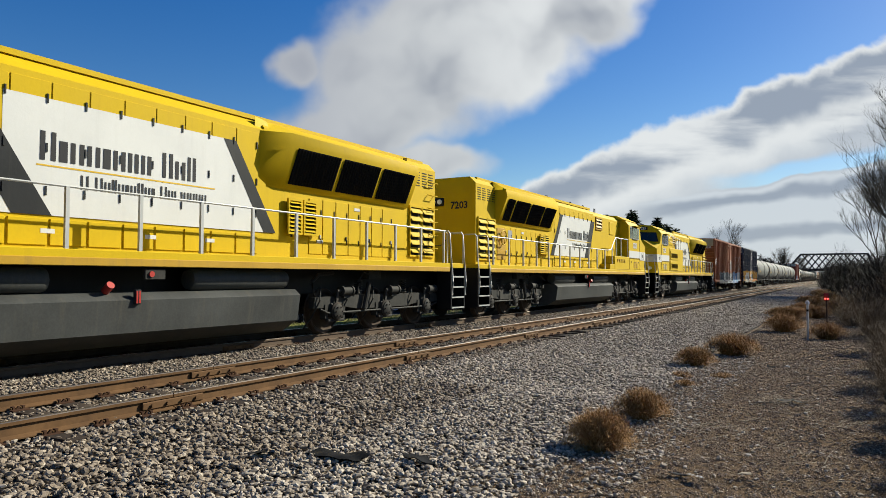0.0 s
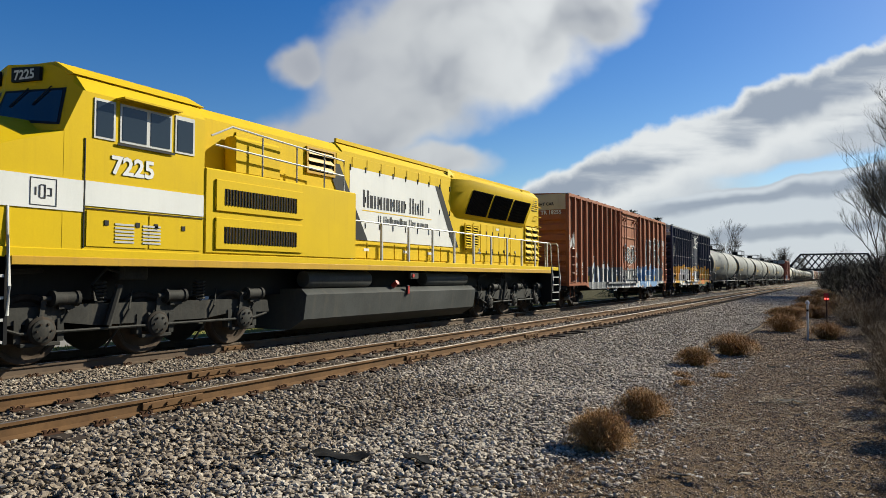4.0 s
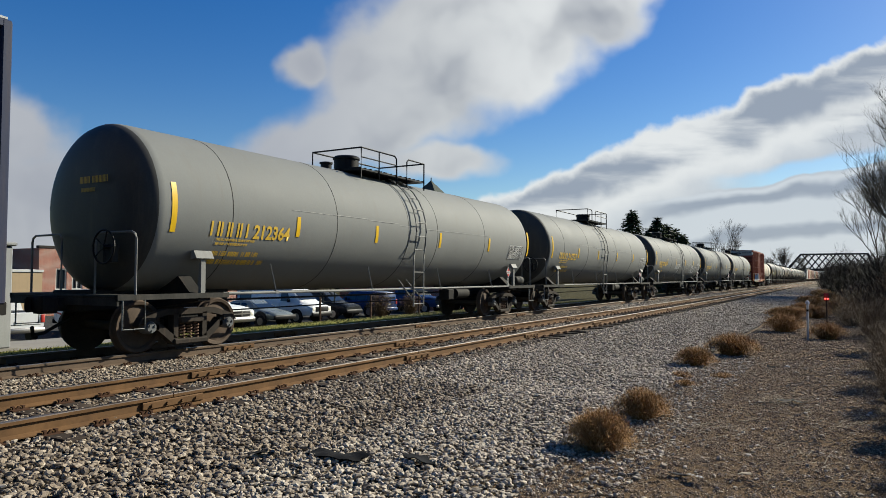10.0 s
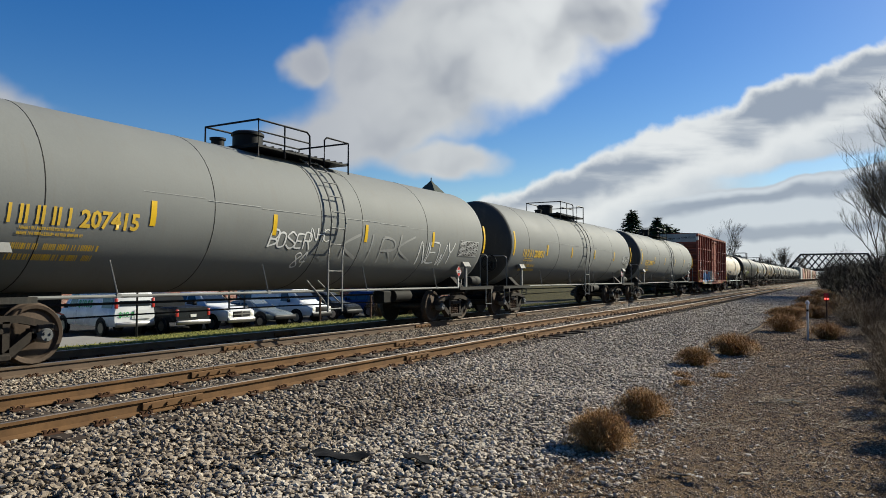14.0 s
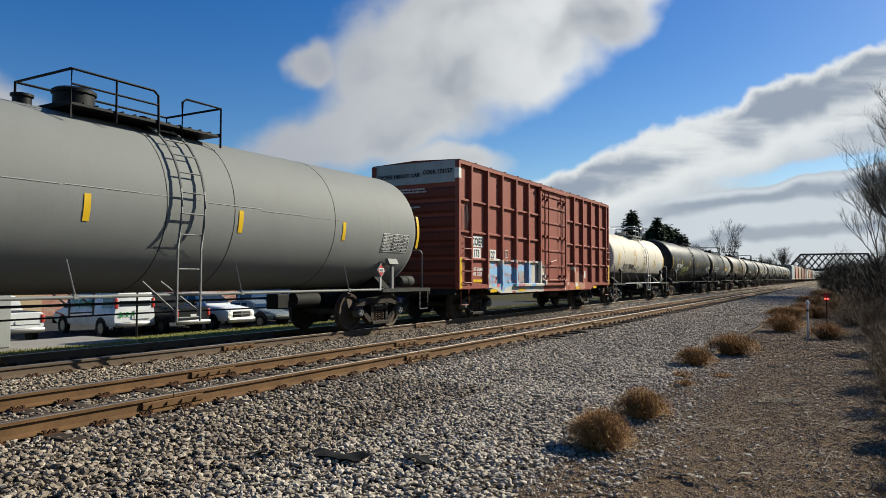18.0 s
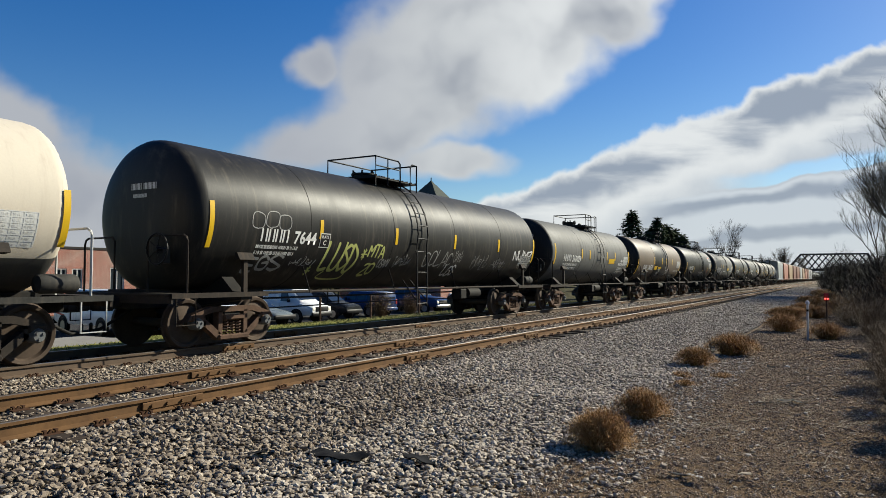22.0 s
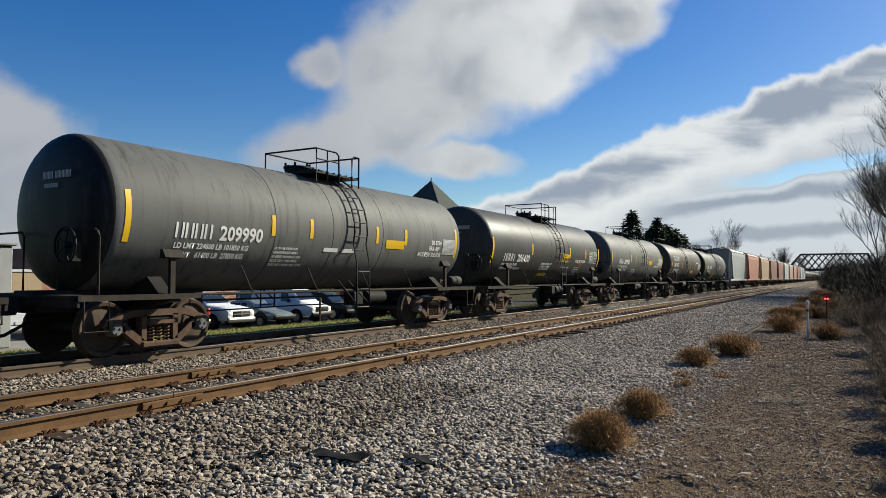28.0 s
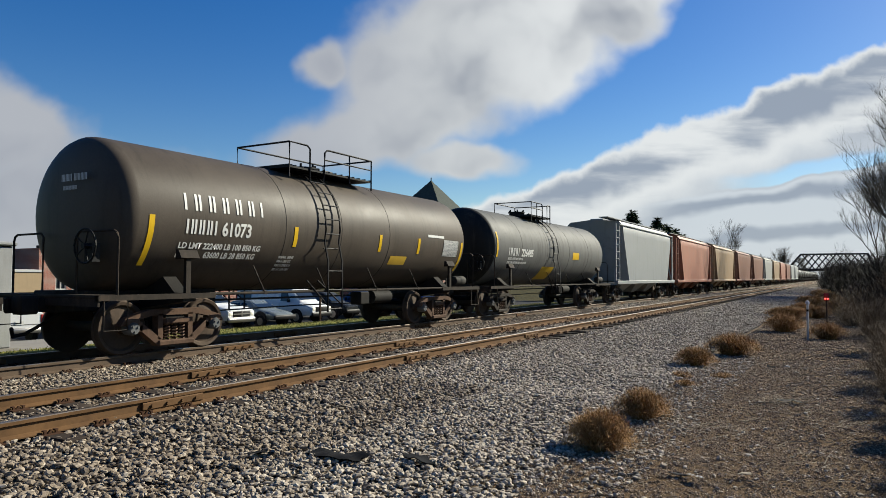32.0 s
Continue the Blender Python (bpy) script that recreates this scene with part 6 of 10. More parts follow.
# ---- the train: (thing, position of its middle along the track when the clip is half over)
TRAIN = []


def put(car, s0, s1, turn=0):
    TRAIN.append((car, (s0 + s1) / 2, turn))
    return car


BROWN = graffiti_paint("rust-brown boxcar paint with sprayed lettering", (0.22, 0.075, 0.035), [
    (-6.6, 8.6, 0.7, 1.80, 0.0, [(0.131, 0.135, 0.143)], (0, 0, 0), 0.35),
    (-1.6, 8.5, 0.7, 1.05, 0.7, [(0.507, 0.507, 0.499), (0.131, 0.135, 0.139), (0.367, 0.367, 0.367)], (0.539, 0.539, 0.539), 0.5),
    (1.95, 8.4, 0.75, 1.85, 0.55, [(0.114, 0.212, 0.376), (0.245, 0.253, 0.253), (0.147, 0.253, 0.425)], (0.49, 0.499, 0.49), 0.5)])
NAVY = graffiti_paint("navy boxcar paint with sprayed lettering", (0.02, 0.026, 0.052), [
    (-7.75, 7.1, 0.7, 2.12, 0.0, [(0.589, 0.315, 0.0474)], (0, 0, 0), 0.5),
    (-7.75, -6.9, 0.9, 1.8, 1.3, [(0.114, 0.456, 0.38), (0.571, 0.571, 0.551), (0.474, 0.285, 0.0761)], (0.0152, 0.0152, 0.0152), 0.4),
    (-5.5, -1.55, 0.7, 1.95, 0.72, [(0.589, 0.598, 0.571), (0.627, 0.627, 0.598), (0.523, 0.541, 0.514), (0.646, 0.637, 0.608)], (0.0152, 0.0152, 0.0152), 0.55),
    (-0.9, 1.5, 0.75, 1.9, 1.1, [(0.627, 0.627, 0.617), (0.0761, 0.0761, 0.0809), (0.571, 0.571, 0.571), (0.133, 0.133, 0.143)], (0.0152, 0.0152, 0.0152), 0.6),
    (1.95, 6.9, 0.75, 1.25, 0.95, [(0.627, 0.19, 0.0474), (0.571, 0.247, 0.0571), (0.684, 0.227, 0.0571)], (0.285, 0.095, 0.0285), 0.3)])
OXIDE = graffiti_paint("faded red boxcar paint with sprayed lettering", (0.19, 0.05, 0.033), [
    (-5.7, -1.0, 0.7, 1.88, 0.0, [(0.408, 0.376, 0.327)], (0, 0, 0), 0.4),
    (-5.4, -1.9, 1.02, 1.76, 0.62, [(0.18, 0.327, 0.507), (0.204, 0.359, 0.539), (0.163, 0.294, 0.474), (0.408, 0.376, 0.327)], (0.367, 0.114, 0.098), 0.4),
    (1.5, 4.0, 0.8, 1.6, 0.8, [(0.294, 0.098, 0.0654), (0.408, 0.359, 0.278), (0.327, 0.163, 0.114)], (0.507, 0.474, 0.392), 0.5)])
BROWN_PLAIN = paint("rust-brown paint", (0.226, 0.0727, 0.0339), 0.6, var=0.12, dirt=0.35)
NAVY_PLAIN = paint("navy paint", (0.00691, 0.00872, 0.0157), 0.6, var=0.2, dirt=0.3)
OXIDE_PLAIN = paint("dark oxide red paint", (0.115, 0.0333, 0.0218), 0.6, var=0.15, dirt=0.35)
SPRAY_W = paint("white spray paint", (0.513, 0.513, 0.506), 0.6, var=0.1, dirt=0.0)
SPRAY_K = paint("black spray paint", (0.0092, 0.0092, 0.0092), 0.6, var=0.1, dirt=0.0)
SPRAY_G = paint("yellow-green spray paint", (0.317, 0.334, 0.104), 0.6, var=0.1, dirt=0.0)
SPRAY_B = paint("dim white spray paint", (0.219, 0.219, 0.213), 0.6, var=0.1, dirt=0.0)

SPRAY_L = paint("pale blue spray paint", (0.16, 0.29, 0.46), 0.6, var=0.15, scale=2.5, dirt=0.1)
SPRAY_P = paint("dusky pink spray paint", (0.36, 0.2, 0.19), 0.6, var=0.15, dirt=0.0)
SPRAY_S = paint("slate grey spray paint", (0.0749, 0.0778, 0.0832), 0.6, var=0.2, scale=2.5, dirt=0.0)
SPRAY_T = paint("teal spray paint", (0.0518, 0.242, 0.196), 0.6, var=0.15, dirt=0.0)
SPRAY_U = paint("blue spray paint", (0.0749, 0.15, 0.277), 0.6, var=0.25, scale=2.5, dirt=0.0)


def sprayed(car, body, y0, y1, z0, z1, layers, x, ribs=(), x_rib=1.622, slant=0.0, blocks=0):
    """Large sprayed letters over a ribbed side. layers: (paint, thickening), back to front. blocks: that many plain strokes where the letters cannot be read."""
    for k, (mat, fat) in enumerate(layers):
        if blocks:
            g = Geo()
            rr = random.Random(blocks)
            for i in range(blocks):
                a, b, h = i / blocks + 0.012 - fat, (i + 0.74) / blocks + fat, rr.uniform(0.86, 1.0)
                t = rr.uniform(-0.06, 0.06)
                g.add([(0, a, -fat), (0, b, -fat), (0, b + t, h + fat), (0, a + t, h + fat)], [(0, 1, 2, 3)])
            me = g.mesh("sprayed_letters", [mat], 0)
            lo, wid, base = 0.0, 1.0, 0.0
        else:
            me = text_mesh(body, 1.0, mat, None, 1.0, fat)
            core = text_mesh(body, 1.0, mat, None, 1.0, 0.0)
            lo, hi = min(v.co.y for v in core.vertices), max(v.co.y for v in core.vertices)
            wid = hi - lo
        for v in me.vertices:
            q = v.co.z
            v.co = (x + 0.003 * k, y0 + (v.co.y - lo) / wid * (y1 - y0) + slant * q, z0 + q * (z1 - z0))
        part("sprayed_letters", me, None, car)
        for r in ribs:
            if not y0 - 0.2 < r < y1 + 0.2:
                continue
            bm = bmesh.new()
            bm.from_mesh(me)
            for off, nrm in ((r - 0.05, (0, -1, 0)), (r + 0.05, (0, 1, 0))):
                bmesh.ops.bisect_plane(bm, geom=bm.verts[:] + bm.edges[:] + bm.faces[:], plane_co=(0, off, 0), plane_no=nrm, clear_outer=True)
            if len(bm.faces):
                strip = bpy.data.meshes.new("sprayed_letters")
                bm.to_mesh(strip)
                for v in strip.vertices:
                    v.co.x = x_rib + 0.003 * k
                if not strip.materials:
                    strip.materials.append(mat)
                part("sprayed_letters", strip, None, car)
            bm.free()


# locomotives
put(locomotive("locomotive", "yellow road diesel with white lettering field, cab leading", "7206", "A"), -160.83, -138.43, 180)
put(locomotive("locomotive", "yellow road diesel running radiator end first", "7203", "B"), -137.75, -115.35)
put(locomotive("locomotive", "yellow road diesel with white-striped cab leading", "7225", "C"), -113.9, -91.5, 180)

# box cars
def end_writing(car, body, x, z, h, mat, y):
    me = writing(car, body, 0, 0, h, mat, 0)
    for v in me.data.vertices:
        v.co = (x + v.co.y, y, z + v.co.z)


def end_print(car, x, z, rows, width, y, seed, h=0.05, mat=LETTER_W):
    rnd = random.Random(seed)
    for i in range(rows):
        row = bar_row(car, 0, 0, h, [rnd.uniform(0.3, 0.7) for _ in range(int(width / h / 0.65))], mat, 0)
        for v in row.data.vertices:
            v.co = (x + v.co.y, y, z - i * h * 1.6 + v.co.z)


def plate(car, y0, y1, z0, z1, mat, x, label="", name="panel"):
    return part(name, Geo().box(x - 0.006, x, y0, y1, z0, z1), mat, car, label)


b1 = boxcar("box_car", "rust-brown ribbed box car with white sprayed lettering", 9.22, 3.18, 4.86, BROWN, [-8.5 + 0.77 * i for i in range(10)] + [2.6, 3.55, 4.6, 5.7, 6.8, 7.95], (-1.3, 1.65), BROWN_PLAIN, BROWN_PLAIN)
put(b1, -90.43, -71.99)
XS = 1.503
RIBS1 = [-8.5 + 0.77 * i for i in range(10)] + [2.6, 3.55, 4.6, 5.7, 6.8, 7.95]
spray_word(b1, "BTRK", 4.35, 7.95, 2.15, 3.35, [(SPRAY_W, 0.34), (SPRAY_S, 0.24)], XS, None, RIBS1, seed=3, wild=0.2, slant=0.0)
spray_word(b1, "SEAK", 1.85, 7.4, 0.95, 1.95, [(SPRAY_W, 0.36), (SPRAY_U, 0.24)], XS, None, RIBS1, seed=4, wild=0.4)
spray_word(b1, "BSUS", -0.95, 1.35, 2.2, 2.9, [(SPRAY_W, 0.30), (SPRAY_S, 0.2)], 1.655, seed=5, wild=0.3, slant=0.0)
sprayed(b1, "", -1.1, 1.5, 1.18, 1.75, [(SPRAY_W, 0.03), (SPRAY_S, 0.0)], 1.618, blocks=7)
spray_word(b1, "RATO", -6.2, -3.1, 0.9, 1.75, [(SPRAY_K, 0.44), (SPRAY_W, 0.33)], XS, None, RIBS1, seed=6, wild=0.3, slant=0.05)
spray_word(b1, "C", -2.6, -1.55, 0.8, 1.75, [(SPRAY_W, 0.2), (SPRAY_S, 0.1)], XS, None, RIBS1, seed=7)
for body, y, z, h in (("T R", -8.3, 2.2, 0.21), ("18", -8.22, 1.75, 0.23), ("255", -7.6, 1.75, 0.24), ("LD LMT", -8.3, 1.58, 0.09), ("206800", -7.55, 1.58, 0.09), ("LT WT", -8.3, 1.43, 0.09), ("79200", -7.48, 1.43, 0.09)):
    writing(b1, body, y, z, h, LETTER_W, XS, squeeze=0.85)
writing(b1, "CLOSE AND LOCK", 0.25, 2.98, 0.10, LETTER_W, 1.63)
writing(b1, "DOORS BEFORE", 0.3, 2.84, 0.10, LETTER_W, 1.63)
writing(b1, "MOVING CAR", 0.35, 2.70, 0.10, LETTER_W, 1.63)
scribble(b1, -9.2, 2.42, 0.75, 0.75, 71, SPRAY_W, 1.60, None, 5, 0.05)
scribble(b1, -6.75, 1.6, 0.6, 0.2, 77, SPRAY_W, XS, None, 5, 0.02)
scribble(b1, -8.5, 0.9, 0.7, 0.45, 72, SPRAY_B, XS, None, 5, 0.04)
scribble(b1, -6.4, 1.75, 1.0, 0.35, 73, LETTER_Y, XS, None, 5, 0.02)
scribble(b1, -4.6, 1.9, 0.9, 0.35, 74, SPRAY_B, XS, None, 6, 0.02)
scribble(b1, -3.4, 1.85, 0.9, 0.35, 75, SPRAY_B, XS, None, 6, 0.02)
for k, (body, y0_, y1_, z) in enumerate((("KROME", 8.08, 8.85, 2.0), ("SKEN", 8.58, 9.1, 3.4), ("32", 8.62, 9.05, 3.12), ("JUTA", 8.58, 9.1, 2.72), ("MS", 8.06, 8.5, 2.95), ("TS", 8.06, 8.45, 2.62))):
    spray_word(b1, body, y0_, y1_, z, z + 0.24, [(SPRAY_W, 0.16)], XS, seed=76 + k)
plate(b1, -8.35, -7.9, 0.98, 1.1, LETTER_W, XS + 0.06, "pale stencil panel")
plate(b1, 8.35, 8.75, 1.55, 1.8, LETTER_D, XS + 0.004)
plate(b1, 8.4, 8.75, 1.28, 1.42, REFLECT, XS + 0.004)
for y in (-6.45, -3.95, -1.95, 2.15, 4.1, 6.3):
    plate(b1, y, y + 0.13, 0.95, 1.4, REFLECT, XS + 0.006, "", "reflector_strip")
plate(b1, -5.75, -5.45, 2.0, 2.3, LETTER_W, XS + 0.002)
plate(b1, -5.73, -5.47, 2.02, 2.28, BROWN_PLAIN, XS + 0.005)
end_writing(b1, "EXCESS HEIGHT CAR", -0.75, 4.38, 0.13, LETTER_D, -9.26)
end_writing(b1, "TR 18255", 0.35, 4.0, 0.17, LETTER_W, -9.30)
for k, z in enumerate((3.25, 2.65, 2.0)):
    end_print(b1, -0.5 - 0.1 * k, z, 3, 0.7 + 0.1 * k, -9.30, k)

RIBS2 = [2.5, 3.37, 4.15, 4.94, 5.78, 6.72]
b2 = boxcar("box_car", "navy blue ribbed box car with colourful sprayed lettering", 7.75, 3.18, 4.86, NAVY, [-6.86, -6.17, -5.47, -4.7, -3.98, -3.25, -2.5, -1.75, 2.5, 3.37, 4.15, 4.94, 5.78, 6.72], (-1.12, 1.6), NAVY_PLAIN, ROOFGALV, horiz=(1.58, 2.82, 4.12))
put(b2, -69.8, -54.3)
for y0, y1, z0, z1, body in ((-6.78, -6.26, 2.44, 2.74, "CO"), (-6.06, -5.56, 2.44, 2.74, "ER"), (-6.78, -6.26, 2.02, 2.36, "171"), (-6.08, -5.56, 2.02, 2.36, "782")):
    plate(b2, y0, y1, z0, z1, LETTER_W, XS, "white number panel")
    writing(b2, body, y0 + 0.03, z0 + 0.05, 0.21, LETTER_D, XS + 0.004, squeeze=0.85)
for y0, y1 in ((-6.78, -6.24), (-6.1, -5.54)):
    plate(b2, y0, y1, 0.95, 1.5, BLUEP, XS + 0.003, "blue weight panel")
for body, y, z in (("LD LMT", -6.75, 1.3), ("LT WT", -6.75, 1.12), ("217900", -6.05, 1.3), ("68100", -5.98, 1.12)):
    writing(b2, body, y, z, 0.10, LETTER_W, XS + 0.006)
plate(b2, -5.06, -4.8, 2.28, 2.56, LETTER_W, XS)
plate(b2, -5.04, -4.82, 2.30, 2.54, LETTER_D, XS + 0.003)
writing(b2, "PLATE", -5.03, 2.45, 0.05, LETTER_W, XS + 0.006)
writing(b2, "F", -4.97, 2.33, 0.09, LETTER_W, XS + 0.006)
spray_word(b2, "QSER", -0.8, 1.5, 3.62, 4.4, [(SPRAY_W, 0.13)], 1.665, seed=81, wild=0.8)
scribble(b2, -0.6, 2.75, 0.9, 0.4, 83, SPRAY_B, 1.62, None, 5, 0.015)
writing(b2, "CLOSE AND LOCK DOORS BEFORE MOVING CAR", -0.75, 2.36, 0.062, LETTER_W, 1.66)
plate(b2, -1.02, -0.62, 2.85, 3.1, LETTER_W, 1.615)
plate(b2, -1.0, -0.64, 2.87, 3.08, NAVY_PLAIN, 1.618)
for k, w in enumerate(("SECURI", "DEVICE", "ONLY")):
    writing(b2, w, -0.98, 3.02 - k * 0.065, 0.045, LETTER_W, 1.622)
lg = Geo().add([(XS, 3.39, 4.08), (XS, 3.85, 4.05), (XS, 4.35, 3.02), (XS, 4.10, 3.02)], [(0, 3, 2, 1)]).add([(XS, 4.05, 4.02), (XS, 4.62, 4.0), (XS, 5.05, 2.98), (XS, 4.80, 2.98)], [(0, 3, 2, 1)]).add([(XS, 5.0, 3.98), (XS, 5.7, 3.95), (XS, 5.12, 3.2)], [(0, 2, 1)])
part("emblem", lg, LETTER_W, b2, "white angular emblem")
for k in range(9):
    bar_row(b2, 6.85, 2.0 - k * 0.085, 0.05, [0.5] * 3 + [0] + [0.5] * 4, LETTER_W, XS)
plate(b2, 6.85, 7.3, 1.05, 1.28, LETTER_W, XS + 0.002)
plate(b2, 6.88, 7.27, 1.08, 1.25, LETTER_D, XS + 0.005)
plate(b2, 6.85, 7.3, 0.88, 1.0, REFLECT, XS + 0.004)
plate(b2, 7.35, 7.7, 0.9, 1.02, REFLECT, 1.602)
spray_word(b2, "HAY", 7.12, 7.55, 3.02, 3.25, [(SPRAY_W, 0.12)], 1.602, seed=84)
scribble(b2, 7.1, 2.75, 0.5, 0.2, 84, SPRAY_W, 1.602, None, 5, 0.02)
scribble(b2, -7.6, 2.75, 0.6, 0.9, 85, SPRAY_B, 1.60, None, 6, 0.02)
for y in (-5.9, -4.4, -2.3, 2.7, 4.9):
    plate(b2, y, y + 0.45, 0.98, 1.08, REFLECT, 1.60, "", "reflector_strip")
end_writing(b2, "EXCESS HEIGHT CAR", -1.4, 4.38, 0.13, LETTER_D, -7.79)
spray_word(b2, "OOUOO", -5.45, -1.75, 0.92, 1.75, [(SPRAY_K, 0.6), (SPRAY_W, 0.5), (SPRAY_K, 0.05)], XS, None, [-5.47, -4.7, -3.98, -3.25, -2.5, -1.75], seed=82, wild=1.2, slant=0.0)
spray_word(b2, "CEDEK", 1.95, 6.35, 0.88, 1.78, [(SPRAY_W, 0.46), (SPRAY_K, 0.39), (SPRAY_T, 0.30)], XS, None, RIBS2, seed=83, wild=0.3, slant=0.12)
plate_end = part("number_panel", Geo().box(0.45, 1.4, -7.785, -7.78, 4.40, 4.62), LETTER_W, b2)
end_writing(b2, "COER 171782", 0.48, 4.44, 0.14, LETTER_D, -7.79)
end_print(b2, 0.4, 3.4, 2, 0.9, -7.83, 5)
for k in range(3):
    tag = scribble(b2, 0, 0, 1.0, 0.4, 86 + k, SPRAY_B, 0, None, 6, 0.03)
    for v in tag.data.vertices:
        v.co = (v.co.y - 0.9 + 0.9 * (k % 2), -7.83, v.co.z + 2.6 + 0.35 * k)

b3 = boxcar("box_car", "faded red ribbed box car with blue sprayed lettering", 7.65, 3.18, 4.86, OXIDE, [-6.9, -5.75, -4.65, -3.5, -2.4, 2.57, 3.73, 4.88, 6.05, 7.18], (-1.28, 1.45), OXIDE_PLAIN, OXIDE_PLAIN, horiz=(1.89, 2.71, 3.67), end_top=ROOFGALV)
put(b3, 38.2, 53.5)
for y0, y1, z0, z1, body, h in ((-6.8, -5.92, 2.28, 2.62, "COER", 0.25), (-6.66, -6.1, 1.93, 2.24, "173", 0.23), (-5.55, -4.97, 1.91, 2.23, "127", 0.23)):
    plate(b3, y0, y1, z0, z1, LETTER_W, XS, "white number panel")
    writing(b3, body, y0 + 0.04, z0 + 0.045, h, LETTER_D, XS + 0.004, squeeze=0.92)
for body, y, z in (("LD LMT 212800", -6.83, 1.53), ("LT WT   73200", -6.83, 1.38)):
    writing(b3, body, y, z, 0.105, LETTER_W, XS + 0.004, squeeze=0.88)
plate(b3, -6.83, -6.0, 1.17, 1.26, REFLECT, XS, "yellow stencil panel")
plate(b3, -7.66, -7.52, 0.99, 1.92, REFLECT, 1.602, "", "reflector_strip")
plate(b3, 7.50, 7.62, 0.99, 1.92, REFLECT, 1.602, "", "reflector_strip")
for y in (-5.6, -3.28, 2.7, 5.1):
    plate(b3, y, y + 0.5, 0.84, 0.94, REFLECT, 1.60, "", "reflector_strip")
spray_word(b3, "OOO", -5.65, -2.3, 1.02, 1.6, [(SPRAY_P, 0.62), (SPRAY_L, 0.5)], XS, None, [-5.75, -4.65, -3.5, -2.4], seed=90, wild=0.8, slant=0.0)
for k in range(6):
    scribble(b3, -5.6 + 0.62 * k, 1.0 + 0.1 * (k % 3), 0.55, 0.35, 92 + k, SPRAY_W if k % 2 else SPRAY_P, XS + 0.006, None, 5, 0.02)
plate(b3, -3.1, -2.5, 1.15, 1.55, ROOFGALV, XS + 0.004, "dull metal panel")
plate(b3, -4.25, -4.0, 2.0, 2.26, LETTER_W, XS)
plate(b3, -4.23, -4.02, 2.02, 2.24, OXIDE_PLAIN, XS + 0.003)
writing(b3, "F", -4.18, 2.05, 0.09, LETTER_W, XS + 0.006)
plate(b3, 3.9, 4.3, 1.3, 1.6, LETTER_W, XS, "inspection stencil")
scribble(b3, -7.5, 2.7, 0.4, 0.9, 91, LETTER_D, 1.60, None, 6, 0.02)
writing(b3, "CLOSE AND LOCK DOORS BEFORE MOVING CAR", -0.55, 2.33, 0.06, LETTER_W, 1.64)
part("corner_patch", Geo().box(1.45, 1.602, -7.735, -7.58, 4.3, 4.6), LETTER_W, b3)
end_writing(b3, "EXCESS HEIGHT CAR", -1.35, 4.42, 0.12, LETTER_D, -7.69)
end_writing(b3, "COER 173127", 0.3, 4.48, 0.13, LETTER_D, -7.69)
for k, z in enumerate((4.0, 3.45, 2.85, 2.35)):
    end_print(b3, -0.55, z, 2 if k == 0 else 1, 1.1 - 0.2 * k, -7.73, 7 + k)

# tank cars: reflector strips, ladder and lettering stand where each car has them
def strips(ends, inner, z=2.18, zi=2.38, tall=0.86, short=0.42):
    return [(y, z - 0.08, z + tall - 0.08) for y in ends] + [(y, zi - short / 2, zi + short / 2) for y in inner]


def number_block(car, wr, mark_y, mark_w, num, num_y, z, h, mat, lines=(), squeeze=1.0):
    """Reporting mark as four plain bars, then the car number."""
    bar_row(car, mark_y, z, h, [mark_w / h / 4 - 0.12] * 4, mat, 0, wr)
    if num:
        writing(car, num, num_y, z, h, mat, 0, wr, squeeze)
    for body, ly, lz, lh in lines:
        writing(car, body, ly, lz, lh, mat, 0, wr)


def small_print(car, wr, y, z, rows, width, mat, h=0.05, seed=0):
    """Lines of print too small to read, as rows of bars."""
    rnd = random.Random(seed)
    for i in range(rows):
        ws, t = [], 0.0
        while t < width / h * rnd.uniform(0.7, 1.0):
            q = rnd.uniform(0.3, 0.7)
            ws.append(q if rnd.random() > 0.15 else 0)
            t += q + 0.15
        bar_row(car, y, z - i * h * 1.7, h, ws, mat, 0, wr)


def data_panel(car, wr, y0, y1, z0, z1, dark=BLACK, seed=0):
    """Stencilled inspection table: dark field, pale frame and rows of bars."""
    p = patch(car, y0, y1, z0, z1, dark, 0, wr, "data_panel", "inspection data panel")
    wr2 = (wr[0] + 0.004, wr[1])
    n = 6
    for i in range(n + 1):
        z = z0 + (z1 - z0) * i / n
        patch(car, y0, y1, z - 0.006, z + 0.006, LETTER_W, 0, wr2, "panel_line", n=1)
    for k in (0.0, 0.42, 0.62, 0.8, 1.0):
        y = y0 + (y1 - y0) * k
        patch(car, y - 0.006, y + 0.006, z0, z1, LETTER_W, 0, wr2, "panel_line")
    rnd = random.Random(seed)
    for i in range(n):
        z = z0 + (z1 - z0) * (i + 0.3) / n
        h = (z1 - z0) / n * 0.42
        for a, b in ((0.03, 0.38), (0.45, 0.58), (0.65, 0.76), (0.83, 0.96)):
            bar_row(car, y0 + (y1 - y0) * a, z, h, [rnd.uniform(0.3, 0.6) for _ in range(max(1, int((y1 - y0) * (b - a) / h / 0.6)))], LETTER_W, 0, wr2)


